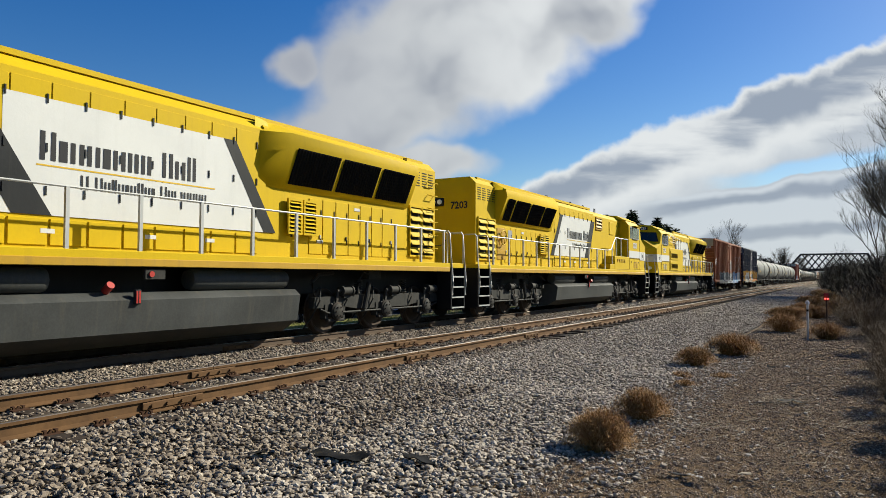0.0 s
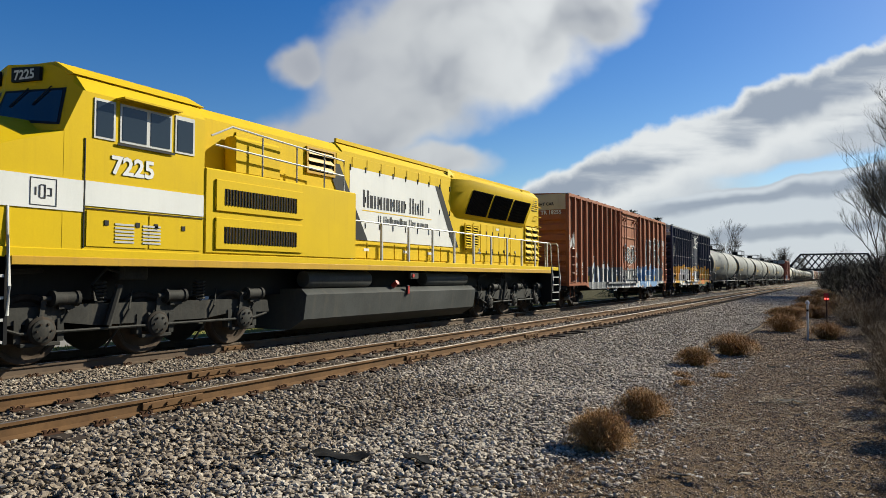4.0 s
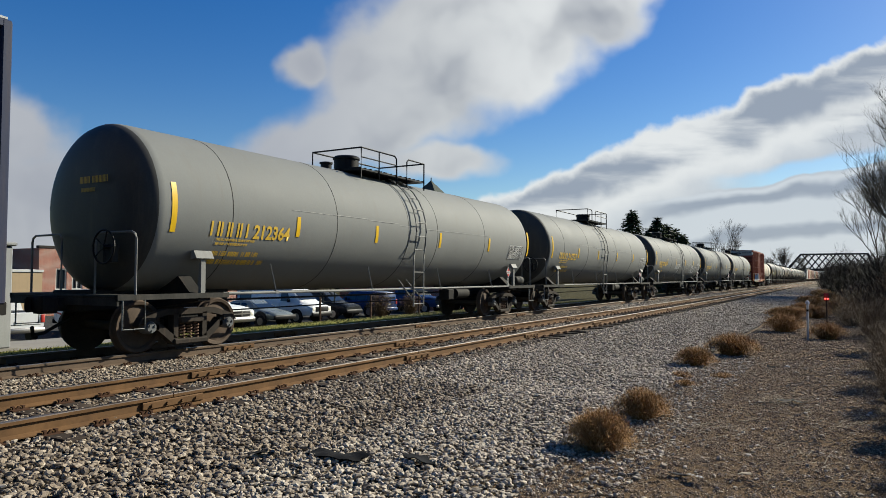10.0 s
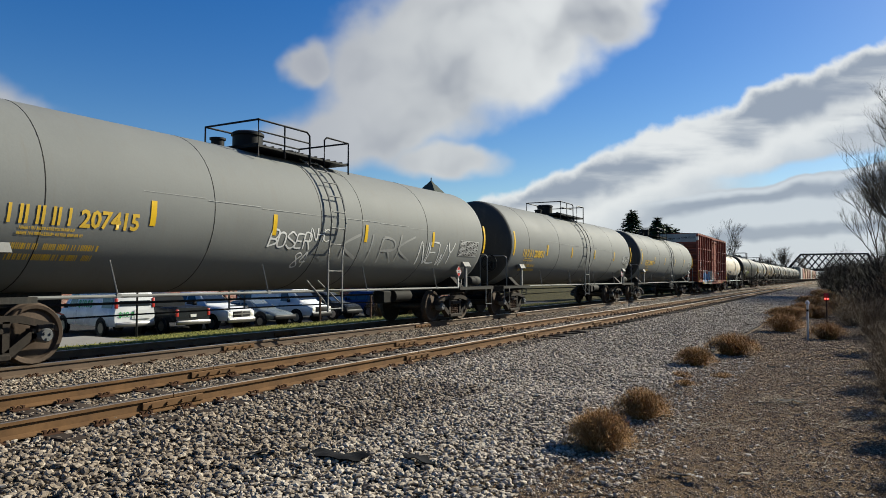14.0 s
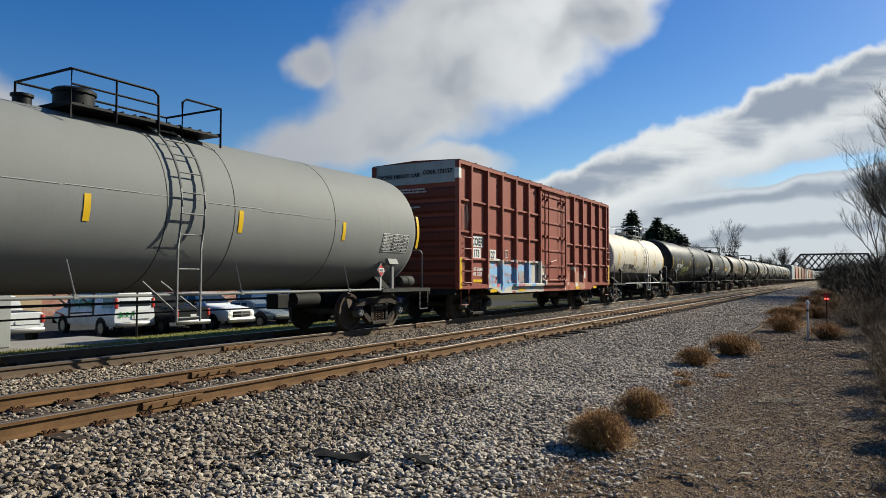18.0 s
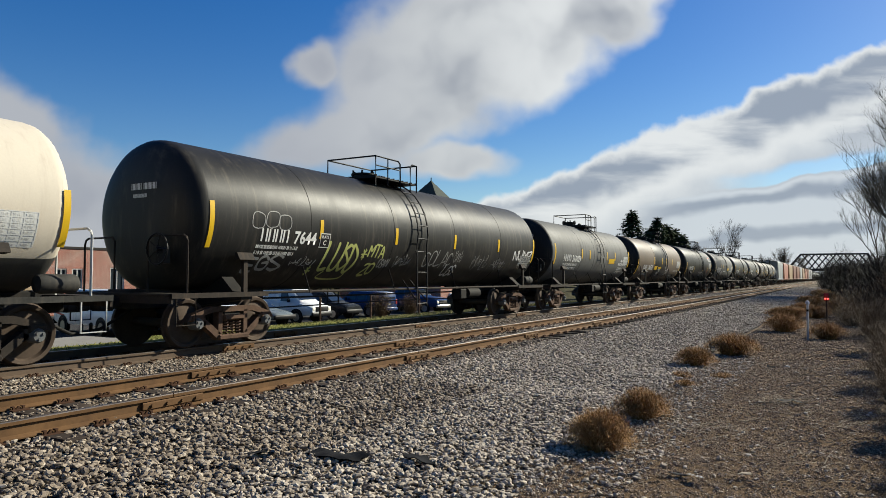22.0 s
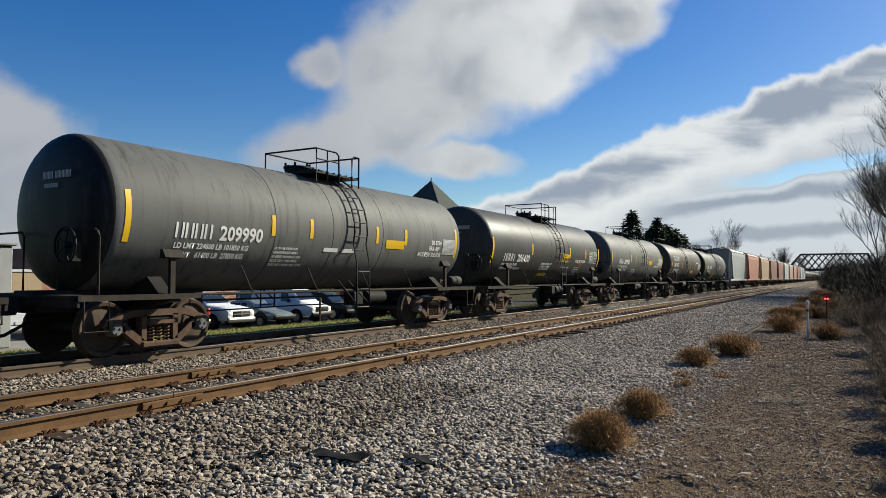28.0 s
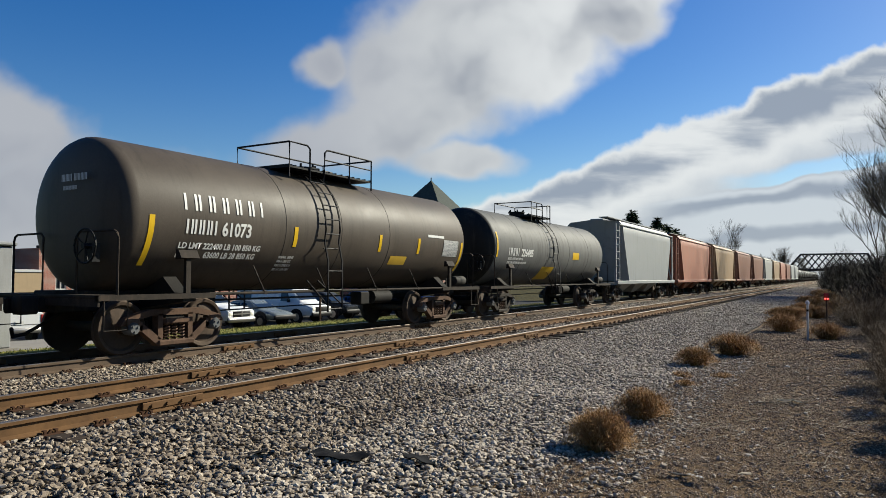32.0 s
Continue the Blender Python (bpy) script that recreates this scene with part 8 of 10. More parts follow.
def cloud_material(name, kind):
    m, nt, n, l, bsdf = nodes_of(name)
    n.remove(bsdf)
    c = coords(nt)
    w1 = n.new("ShaderNodeTexNoise")
    w1.inputs["Scale"].default_value, w1.inputs["Detail"].default_value, w1.inputs["Roughness"].default_value = 0.85, 3.0, 0.45
    l.new(c, w1.inputs["Vector"])
    warp = n.new("ShaderNodeVectorMath")
    warp.operation = "MULTIPLY_ADD"
    warp.inputs[1].default_value = (1.0, 0.8, 0) if kind == "heap" else (0.9, 0.55, 0)
    l.new(w1.outputs["Color"], warp.inputs[0])
    off = n.new("ShaderNodeVectorMath")
    off.operation = "SUBTRACT"
    off.inputs[1].default_value = (0.5, 0.4, 0) if kind == "heap" else (0.45, 0.275, 0)
    l.new(c, off.inputs[0])
    l.new(off.outputs[0], warp.inputs[2])
    vec = warp.outputs[0]
    fine = noise_node(nt, c, 1.9, 6, 0.5)
    if kind == "heap":
        f = ellipse_field(nt, vec, [(830, 20, 300, 130, 20), (730, 150, 260, 105, 24), (620, 235, 270, 70, 12), (930, 95, 140, 85, 38), (1050, -10, 170, 80, 28),
                                    (525, 105, 62, 40, 10), (655, 115, 140, 95, 22), (760, 285, 110, 34, 0), (-60, 240, 190, 110, -20), (60, 380, 320, 130, 0)])
        soft = noise_node(nt, c, 1.3, 4, 0.45)
        f = math_node(nt, "ADD", f, math_node(nt, "MULTIPLY", math_node(nt, "SUBTRACT", soft, 0.5), 0.55))
        alpha = smoothstep(nt, f, -0.16, 0.42)
        body = noise_node(nt, vec, 0.5, 3, 0.45)
        thick = math_node(nt, "MULTIPLY", smoothstep(nt, f, 0.0, 0.8), smoothstep(nt, body, 0.36, 0.66))
        lit = mix_node(nt, thick, (0.335, 0.33, 0.345), (0.19, 0.195, 0.225))
        side = n.new("ShaderNodeSeparateXYZ")
        l.new(c, side.inputs[0])
        # the side towards the sun is brighter, the far side grey
        lit = mix_node(nt, math_node(nt, "MULTIPLY", smoothstep(nt, side.outputs["X"], -0.2, -3.2), 0.65), lit, (0.215, 0.215, 0.25))
        lit = mix_node(nt, math_node(nt, "MULTIPLY", smoothstep(nt, side.outputs["X"], -1.2, 2.4), smoothstep(nt, body, 0.68, 0.38)), lit, CLOUD_WHITE)
    else:
        sep = n.new("ShaderNodeSeparateXYZ")
        l.new(vec, sep.inputs[0])
        x, y = sep.outputs["X"], sep.outputs["Y"]
        rot = n.new("ShaderNodeMapping")
        rot.inputs["Rotation"].default_value, rot.inputs["Scale"].default_value = (0, 0, radians(-17)), (0.3, 1.5, 1)
        l.new(c, rot.inputs["Vector"])
        streak = noise_node(nt, rot.outputs[0], 1.1, 5, 0.5)
        g1 = ridge(nt, x, y, 0.40, 1.16, fine, 0.5)
        g2 = ridge(nt, x, y, 0.185, 0.62, streak, 0.3)
        g3 = ridge(nt, x, y, 0.12, 0.32, streak, 0.35)
        # upper bank: bright crest, grey belly, pale lower part that breaks into a blue gap
        shade = math_node(nt, "MULTIPLY", window(nt, g1, 0.10, 0.36, 0.6, 1.1), smoothstep(nt, streak, 0.3, 0.55))
        lit = mix_node(nt, shade, CLOUD_WHITE, CLOUD_GREY)
        lit = mix_node(nt, math_node(nt, "MULTIPLY", smoothstep(nt, g1, 0.85, 1.3), smoothstep(nt, streak, 0.52, 0.66)), lit, (0.22, 0.23, 0.265))
        lit = mix_node(nt, smoothstep(nt, g1, 0.95, 1.7), lit, (0.30, 0.31, 0.345))
        gap = math_node(nt, "MULTIPLY", window(nt, g2, -0.42, -0.2, -0.06, 0.0), smoothstep(nt, x, 4.3, 5.8))
        alpha = math_node(nt, "MULTIPLY", smoothstep(nt, g1, -0.04, 0.16), math_node(nt, "SUBTRACT", 1.0, math_node(nt, "MULTIPLY", gap, 0.9)))
        # lower ridges in front of it
        for g, a, b, dk in ((g2, 2.6, 4.6, 0.95), (g3, 3.0, 4.8, 0.85)):
            there = math_node(nt, "MULTIPLY", smoothstep(nt, g, -0.01, 0.05), smoothstep(nt, x, a, b))
            own = mix_node(nt, math_node(nt, "MULTIPLY", window(nt, g, 0.06, 0.2, 0.26, 0.42), dk), (0.35, 0.36, 0.395), CLOUD_GREY)
            lit = mix_node(nt, there, lit, own)
            alpha = math_node(nt, "MAXIMUM", alpha, there)
        alpha = math_node(nt, "MULTIPLY", alpha, smoothstep(nt, x, -3.2, 0.8))
    veil = math_node(nt, "MULTIPLY", alpha, 0.97)
    em, tr, mx, out = n.new("ShaderNodeEmission"), n.new("ShaderNodeBsdfTransparent"), n.new("ShaderNodeMixShader"), n["Material Output"]
    em.inputs["Strength"].default_value = 1.0
    l.new(lit, em.inputs["Color"])
    l.new(veil, mx.inputs[0])
    l.new(tr.outputs[0], mx.inputs[1])
    l.new(em.outputs[0], mx.inputs[2])
    l.new(mx.outputs[0], out.inputs["Surface"])
    return m


def cloud_sheet(name, label, kind, x0, x1, y0, y1, dist):
    g = Geo().add([(x0, y0, 0), (x1, y0, 0), (x1, y1, 0), (x0, y1, 0)], [(0, 1, 2, 3)])
    ob = thing(name, label, "cloud", g=g, material=cloud_material(label, kind), at=sheet_pose(0, dist), kind="structure")
    k = FAR_SCALE * dist / CLOUD_D
    ob.scale = (k, k, k)
    return ob


HEAP = cloud_sheet("backdrop_cloud", "large grey-white heaped cloud", "heap", -9.5, 4.6, 0.4, 7.0, CLOUD_D)
BANK = cloud_sheet("backdrop_cloud_bank", "white and blue-grey bank of streaky cloud", "bank", -4.5, 11.0, -0.15, 5.2, CLOUD_D + 60)


# ---- crushed stone: every near stone is a small solid
def stone_material(name, stops):
    m, nt, n, l, bsdf = nodes_of(name)
    geo = n.new("ShaderNodeNewGeometry")
    col = ramp_node(nt, geo.outputs["Random Per Island"], stops)
    col = mix_node(nt, 0.35, col, ramp_node(nt, noise_node(nt, coords(nt), 60, 3), [(0.3, (0.07, 0.06, 0.05)), (0.7, (0.42, 0.37, 0.32))]))
    l.new(col, bsdf.inputs["Base Color"])
    bsdf.inputs["Roughness"].default_value = 0.9
    bsdf.inputs["Specular IOR Level"].default_value = 0.08
    return m


STONE = stone_material("grey and pinkish crushed stone", [(0.0, (0.104, 0.08, 0.06)), (0.25, (0.24, 0.2, 0.152)), (0.6, (0.344, 0.288, 0.224)), (0.9, (0.424, 0.368, 0.296)), (1.0, (0.544, 0.488, 0.408))])
STONE_DUSTY = stone_material("rust-dusted crushed stone", [(0.0, (0.0451, 0.0287, 0.0164)), (0.2, (0.102, 0.0722, 0.0443)), (0.55, (0.18, 0.135, 0.0902)), (0.85, (0.262, 0.209, 0.152)), (1.0, (0.41, 0.353, 0.279))])
PEBBLE = stone_material("brown pebbles and clods", [(0.0, (0.04, 0.022, 0.01)), (0.4, (0.15, 0.09, 0.045)), (0.8, (0.30, 0.195, 0.11)), (1.0, (0.58, 0.46, 0.32))])


def stone_shapes(n, rng):
    t = (1 + 5 ** 0.5) / 2
    ico = np.array([(-1, t, 0), (1, t, 0), (-1, -t, 0), (1, -t, 0), (0, -1, t), (0, 1, t), (0, -1, -t), (0, 1, -t), (t, 0, -1), (t, 0, 1), (-t, 0, -1), (-t, 0, 1)]) / 1.9
    return [ico * rng.uniform(0.66, 1.28, (12, 1)) * rng.uniform(0.6, 1.35, (1, 3)) for _ in range(n)]


ICO_F = np.array([(0, 11, 5), (0, 5, 1), (0, 1, 7), (0, 7, 10), (0, 10, 11), (1, 5, 9), (5, 11, 4), (11, 10, 2), (10, 7, 6), (7, 1, 8), (3, 9, 4), (3, 4, 2), (3, 2, 6), (3, 6, 8), (3, 8, 9), (4, 9, 5), (2, 4, 11), (6, 2, 10), (8, 6, 7), (9, 8, 1)])


OCTA_V = np.array([(1, 0, 0), (0, 1, 0), (-1, 0, 0), (0, -1, 0), (0, 0, 1), (0, 0, -1)], dtype=float)
OCTA_F = np.array([(0, 1, 4), (1, 2, 4), (2, 3, 4), (3, 0, 4), (1, 0, 5), (2, 1, 5), (3, 2, 5), (0, 3, 5)])


def stones(name, label, zones, material, seed, category="gravel", small=False):
    """zones: (x0, x1, y0, y1, stones per square metre, smallest, largest, lift)"""
    rng = np.random.default_rng(seed)
    faces = OCTA_F if small else ICO_F
    shapes = np.array([OCTA_V * rng.uniform(0.7, 1.3, (6, 1)) for _ in range(40)]) if small else np.array(stone_shapes(40, rng))
    nv = shapes.shape[1]
    blocks = []
    for x0, x1, y0, y1, dens, s0, s1, lift in zones:
        n = int((x1 - x0) * (y1 - y0) * dens)
        xs, ys = rng.uniform(x0, x1, n), rng.uniform(y0, y1, n)
        r = 0.5 * (s0 + (s1 - s0) * rng.random(n) ** 1.6)
        a, b = rng.uniform(0, 6.283, n), rng.uniform(-0.9, 0.9, n)
        ca, sa, cb, sb = np.cos(a), np.sin(a), np.cos(b), np.sin(b)
        zero = np.zeros(n)
        rot = np.stack([np.stack([ca, -sa * cb, sa * sb], 1), np.stack([sa, ca * cb, -ca * sb], 1), np.stack([zero, sb, cb], 1)], 1)
        p = np.einsum("nij,nkj->nki", rot, shapes[rng.integers(0, 40, n)]) * r[:, None, None]
        p[:, :, 2] *= 0.7
        z = np.array([ground_z(x, y) for x, y in zip(xs, ys)]) + r * 0.35 + rng.uniform(0, 1, n) * lift
        blocks.append((p + np.stack([xs, ys, z], 1)[:, None, :]).reshape(-1, 3))
    v = np.concatenate(blocks).astype(np.float32)
    n = len(v) // nv
    f = (faces[None] + (np.arange(n) * nv)[:, None, None]).reshape(-1)
    me = bpy.data.meshes.new(name)
    me.vertices.add(len(v))
    me.vertices.foreach_set("co", v.ravel())
    me.loops.add(len(f))
    me.loops.foreach_set("vertex_index", f.astype(np.int32))
    me.polygons.add(len(f) // 3)
    me.polygons.foreach_set("loop_start", np.arange(0, len(f), 3, dtype=np.int32))
    me.update(calc_edges=True)
    me.polygons.foreach_set("use_smooth", np.zeros(len(f) // 3, dtype=bool))
    me.materials.append(material)
    ob = new(name, me)
    return tagged(ob, label, category, kind="stuff")


stones("ballast_stones", "grey and pinkish crushed-stone ballast", [
    (-4.3, -2.2, 3.0, 10.0, 880, 0.024, 0.066, 0.03), (-6.0, -2.3, 9.0, 16.0, 620, 0.034, 0.072, 0.03),
    (-6.0, -2.5, 16.0, 30.0, 330, 0.045, 0.08, 0.04), (-2.3, -1.5, 3.4, 16.0, 260, 0.02, 0.055, 0.01),
    (-5.8, -2.6, 30.0, 60.0, 110, 0.07, 0.12, 0.05),
    (-5.8, -2.6, 60.0, 130.0, 32, 0.12, 0.2, 0.06), (-10.5, -8.3, 32.0, 70.0, 60, 0.08, 0.14, 0.04), (-8.1, -6.75, 14.0, 28.0, 110, 0.04, 0.08, 0.0)], STONE, 11)
stones("track_stones", "rust-dusted crushed stone beside the near rails", [(-6.0, -4.2, 2.0, 9.0, 640, 0.028, 0.074, 0.03), (-8.1, -6.75, 2.5, 14.0, 260, 0.03, 0.07, 0.0), (-6.65, -5.9, 2.0, 16.0, 300, 0.03, 0.075, 0.02), (-10.55, -8.3, 4.0, 15.0, 420, 0.03, 0.07, 0.02), (-10.55, -8.3, 15.0, 32.0, 220, 0.045, 0.085, 0.03)], STONE_DUSTY, 13)
stones("pebbles", "brown pebbles and clods on the dirt verge", [
    (-2.4, 0.7, 4.4, 7.5, 3000, 0.009, 0.026, 0.0), (-2.4, 0.8, 7.5, 11.0, 2300, 0.011, 0.03, 0.0), (-2.3, 0.9, 11.0, 16.0, 1100, 0.016, 0.04, 0.0),
    (-2.4, 1.0, 16.0, 28.0, 420, 0.022, 0.06, 0.0), (-2.6, 0.8, 28.0, 60.0, 70, 0.04, 0.1, 0.0)], PEBBLE, 12, small=True)
stones("scattered_stones", "single grey stones lying on the dirt verge", [(-2.3, 0.8, 4.4, 16.0, 26, 0.025, 0.055, 0.0)], STONE, 14)


# ---- plants
def leaf_paint(name, stops, rough=0.8):
    m, nt, n, l, bsdf = nodes_of(name)
    geo = n.new("ShaderNodeNewGeometry")
    col = ramp_node(nt, geo.outputs["Random Per Island"], stops)
    col = mix_node(nt, 0.3, col, ramp_node(nt, noise_node(nt, coords(nt), 9, 3), [(0.3, stops[0][1]), (0.7, stops[-1][1])]))
    l.new(col, bsdf.inputs["Base Color"])
    bsdf.inputs["Roughness"].default_value = rough
    bsdf.inputs["Specular IOR Level"].default_value = 0.1
    return m


WEED = leaf_paint("dry orange-brown weed stalks", [(0.0, (0.13, 0.062, 0.022)), (0.5, (0.28, 0.15, 0.055)), (1.0, (0.46, 0.30, 0.14))])
BRUSH = leaf_paint("dry grey-brown brush stalks", [(0.0, (0.0461, 0.0317, 0.0207)), (0.6, (0.115, 0.0778, 0.049)), (1.0, (0.207, 0.15, 0.0952))])
TWIG = leaf_paint("dark winter twigs", [(0.0, (0.0102, 0.00832, 0.00691)), (1.0, (0.0277, 0.0221, 0.0175))])
CROWN_TWIG = leaf_paint("grey-tan winter twigs", [(0.0, (0.0277, 0.0221, 0.0175)), (1.0, (0.092, 0.0749, 0.0576))])
BARK = paint("grey-brown bark", (0.0403, 0.0334, 0.0277), 0.9, var=0.3, scale=6, dirt=0.3, fine=40)
NEEDLE = leaf_paint("dark green needles", [(0.0, (0.0138, 0.023, 0.0102)), (0.6, (0.0374, 0.0605, 0.0242)), (1.0, (0.0634, 0.0864, 0.0346))])
STRAW = leaf_paint("pale dry grass and sticks", [(0.0, (0.144, 0.11, 0.0691)), (1.0, (0.357, 0.311, 0.242))])


def blade_mesh(strands, material, name):
    """strands: lists of points with a width; each becomes a thin three-edged strip."""
    v, f = [], []
    for pts, w in strands:
        o = len(v)
        n = len(pts)
        for i, p in enumerate(pts):
            d = Vector(pts[min(i + 1, n - 1)]) - Vector(pts[max(i - 1, 0)])
            a = Vector((-d.y, d.x, 0.3 * d.z))
            a = a.normalized() if a.length > 1e-6 else Vector((1, 0, 0))
            k = w * (1 - 0.75 * i / (n - 1)) * 0.5
            v.append(tuple(Vector(p) - a * k))
            v.append(tuple(Vector(p) + a * k))
        for i in range(n - 1):
            f.append((o + 2 * i, o + 2 * i + 1, o + 2 * i + 3, o + 2 * i + 2))
    me = bpy.data.meshes.new(name)
    me.from_pydata(v, [], f)
    me.materials.append(material)
    return me


def weed_strands(r, h, n, rnd, w=0.006):
    out = []
    for _ in range(n):
        a, t = rnd.uniform(0, 2 * math.pi), rnd.random() ** 0.55
        lean = t * r
        top = h * math.sqrt(max(0.06, 1 - t * t * 0.94)) * rnd.uniform(0.72, 1.05)
        b = rnd.uniform(0, 0.35) * r
        p0 = Vector((b * math.cos(a), b * math.sin(a), rnd.uniform(0, 0.25) * top))
        p2 = Vector((lean * math.cos(a + rnd.uniform(-0.3, 0.3)), lean * math.sin(a + rnd.uniform(-0.3, 0.3)), top))
        p1 = p0.lerp(p2, 0.5) + Vector((rnd.uniform(-1, 1) * 0.05 * r, rnd.uniform(-1, 1) * 0.05 * r, 0.12 * h))
        out.append(([p0, p1, p2], w))
        for _ in range(3):
            q = p1.lerp(p2, rnd.uniform(0.2, 0.9))
            e = q + Vector((rnd.uniform(-1, 1), rnd.uniform(-1, 1), rnd.uniform(0.1, 1.0))) * 0.13 * r
            out.append(([q, q.lerp(e, 0.5), e], w * 0.8))
    return out


def bush(name, label, x, y, r, h, n, seed, material, w=0.006, group="dry weeds on the verge", category="bush"):
    rnd = random.Random(seed)
    ob = new(name, blade_mesh(weed_strands(r, h, n, rnd, w), material, name))
    ob.matrix_basis = pose(x, y, ground_z(x, y) - 0.02, 0, 0, rnd.uniform(0, 360))
    return tagged(ob, label, category, group)


for i, (x, y, r, h, n) in enumerate([(-2.07, 6.72, 0.38, 0.46, 1700), (-2.12, 8.55, 0.38, 0.40, 1400), (-2.45, 14.0, 0.46, 0.42, 1000), (-2.08, 16.4, 0.66, 0.5, 1300),
                                     (-1.55, 24.0, 0.75, 0.62, 900), (-1.75, 31.5, 0.8, 0.55, 900), (-0.9, 33.5, 0.85, 0.6, 900), (-1.1, 43.0, 1.0, 0.7, 700),
                                     (-0.35, 22.0, 0.6, 0.5, 900), (-2.38, 33.5, 0.6, 0.42, 900), (-1.6, 36.5, 0.8, 0.55, 900), (-0.2, 38.0, 0.9, 0.8, 900), (-1.9, 52.0, 1.0, 0.55, 700), (-0.9, 58.0, 1.1, 0.7, 700), (-1.5, 70.0, 1.2, 0.7, 600), (-2.35, 12.2, 0.22, 0.14, 200), (-1.75, 12.6, 0.25, 0.10, 220), (-2.1, 11.2, 0.2, 0.12, 200)]):
    bush("tumbleweed", "rounded orange-brown dry weed on the gravel verge", x, y, r, h, n, 40 + i, WEED, 0.006 + 0.0003 * y)
for i, (x, y, r, h, n) in enumerate([(0.52, 7.0, 0.33, 0.5, 900), (0.56, 8.6, 0.42, 0.7, 1200), (0.58, 10.4, 0.5, 0.85, 1300), (0.62, 12.6, 0.55, 1.0, 1400), (0.95, 15.0, 0.8, 1.2, 1500), (1.6, 12.0, 0.9, 1.4, 1200), (0.8, 18.2, 0.85, 1.15, 1400),
                                     (1.9, 18.0, 1.2, 1.8, 1300), (0.75, 23.5, 0.95, 1.2, 1400), (2.0, 23.5, 1.5, 2.0, 1000), (0.55, 31.0, 1.4, 1.6, 900), (2.3, 30.0, 1.9, 2.6, 1000), (0.62, 6.0, 0.3, 0.45, 600), (0.42, 6.5, 0.24, 0.34, 700), (0.5, 7.8, 0.26, 0.42, 700), (0.62, 9.4, 0.34, 0.5, 800), (0.72, 11.4, 0.4, 0.6, 800), (0.85, 13.8, 0.5, 0.8, 900), (0.25, 28.0, 0.9, 0.9, 900)]):
    bush("dry_brush", "grey-brown leafless brush beside the verge", x + 0.06, y, r, h * (0.72 if y < 20 else 0.9), int(n * 0.75), 60 + i, BRUSH, 0.004 + 0.0002 * y, "leafless brush beside the verge")

thick = []
rnd = random.Random(77)
for _ in range(125):
    y = 33 + 180 * rnd.random() ** 1.7
    x = max(-3.0, rnd.uniform(1.2, 3.8) - min(3.9, (y - 33) * 0.058)) + rnd.random() ** 2 * 8
    r, h = rnd.uniform(1.4, 2.6), rnd.uniform(2.4, 4.6)
    for pts, w in weed_strands(r, h, 270, rnd, 0.03):
        thick.append(([p + Vector((x, y, -0.3)) for p in pts], w))
tagged(new("thicket", blade_mesh(thick, TWIG, "thicket")), "dark tangled leafless thicket beside the line", "thicket", kind="stuff")


def grow(rnd, start, heading, length, radius, depth, limbs, twigs, spread):
    """Limbs taper and fork; the last ones are thin twigs."""
    pts = [start]
    d = heading.normalized()
    n = 4
    for i in range(n):
        d = (d + Vector((rnd.uniform(-1, 1), rnd.uniform(-1, 1), rnd.uniform(-0.3, 0.7))) * 0.13).normalized()
        pts.append(pts[-1] + d * (length / n))
    if depth <= 1:
        twigs.append((pts, max(radius * 2, 0.012)))
    else:
        limbs.append((pts, radius))
    if depth == 0:
        return
    k = rnd.randint(4, 6) if depth > 1 else rnd.randint(7, 10)
    for i in range(k):
        t = rnd.uniform(0.35, 1.0) if i else 1.0
        j = min(n - 1, int(t * n))
        p = pts[j].lerp(pts[j + 1], t * n - j) if j + 1 <= n else pts[-1]
        side = Vector((rnd.uniform(-1, 1), rnd.uniform(-1, 1), rnd.uniform(0.0, 0.7)))
        grow(rnd, p, d + side * spread, length * rnd.uniform(0.5, 0.75), radius * 0.55, depth - 1, limbs, twigs, spread)


def bare_tree(x, y, h, seed, depth=4, z=None, label="tall leafless winter tree", spread=0.85, twig=1.0):
    rnd = random.Random(seed)
    limbs, twigs = [], []
    grow(rnd, Vector((0, 0, 0)), Vector((0, 0, 1)), h * 0.40, h * 0.0075, depth, limbs, twigs, spread)
    tr = thing("tree", label, "tree", "leafless trees", at=pose(x, y, ground_z(x, y) - 0.1 if z is None else z))
    g = Geo()
    for pts, r in limbs:
        g.tube(pts, r, 5, 0, r * 0.6)
    part("trunk", g, BARK, tr)
    part("crown", blade_mesh([(p, w * twig) for p, w in twigs], CROWN_TWIG, "crown"), None, tr)
    return tr


for i, (x, y, h, dep) in enumerate([(6.9, 74, 18, 5), (9.4, 78, 23, 5), (6.4, 92, 19, 5), (10.6, 95, 28, 5), (7.4, 110, 22, 5), (13.0, 88, 28, 5), (5.0, 118, 17, 5), (8.4, 66, 17, 5)]):
    bare_tree(x, y, h, 200 + i, dep, spread=0.58, twig=0.75)
for i, (x, y, h) in enumerate([(-20.0, 150, 14.5), (-27.5, 158, 12.0), (-14.5, 225, 13.0), (-11.0, 240, 11.0), (-19, 235, 10.5)]):
    bare_tree(x, y, h, 300 + i, 5, -1.2, "spreading leafless tree beyond the train", 0.95, 1.7)
bare_tree(-31.5, 13.0, 11.5, 411, 5, -1.5, "leafless tree beside the parking lot", 0.95, 1.2)


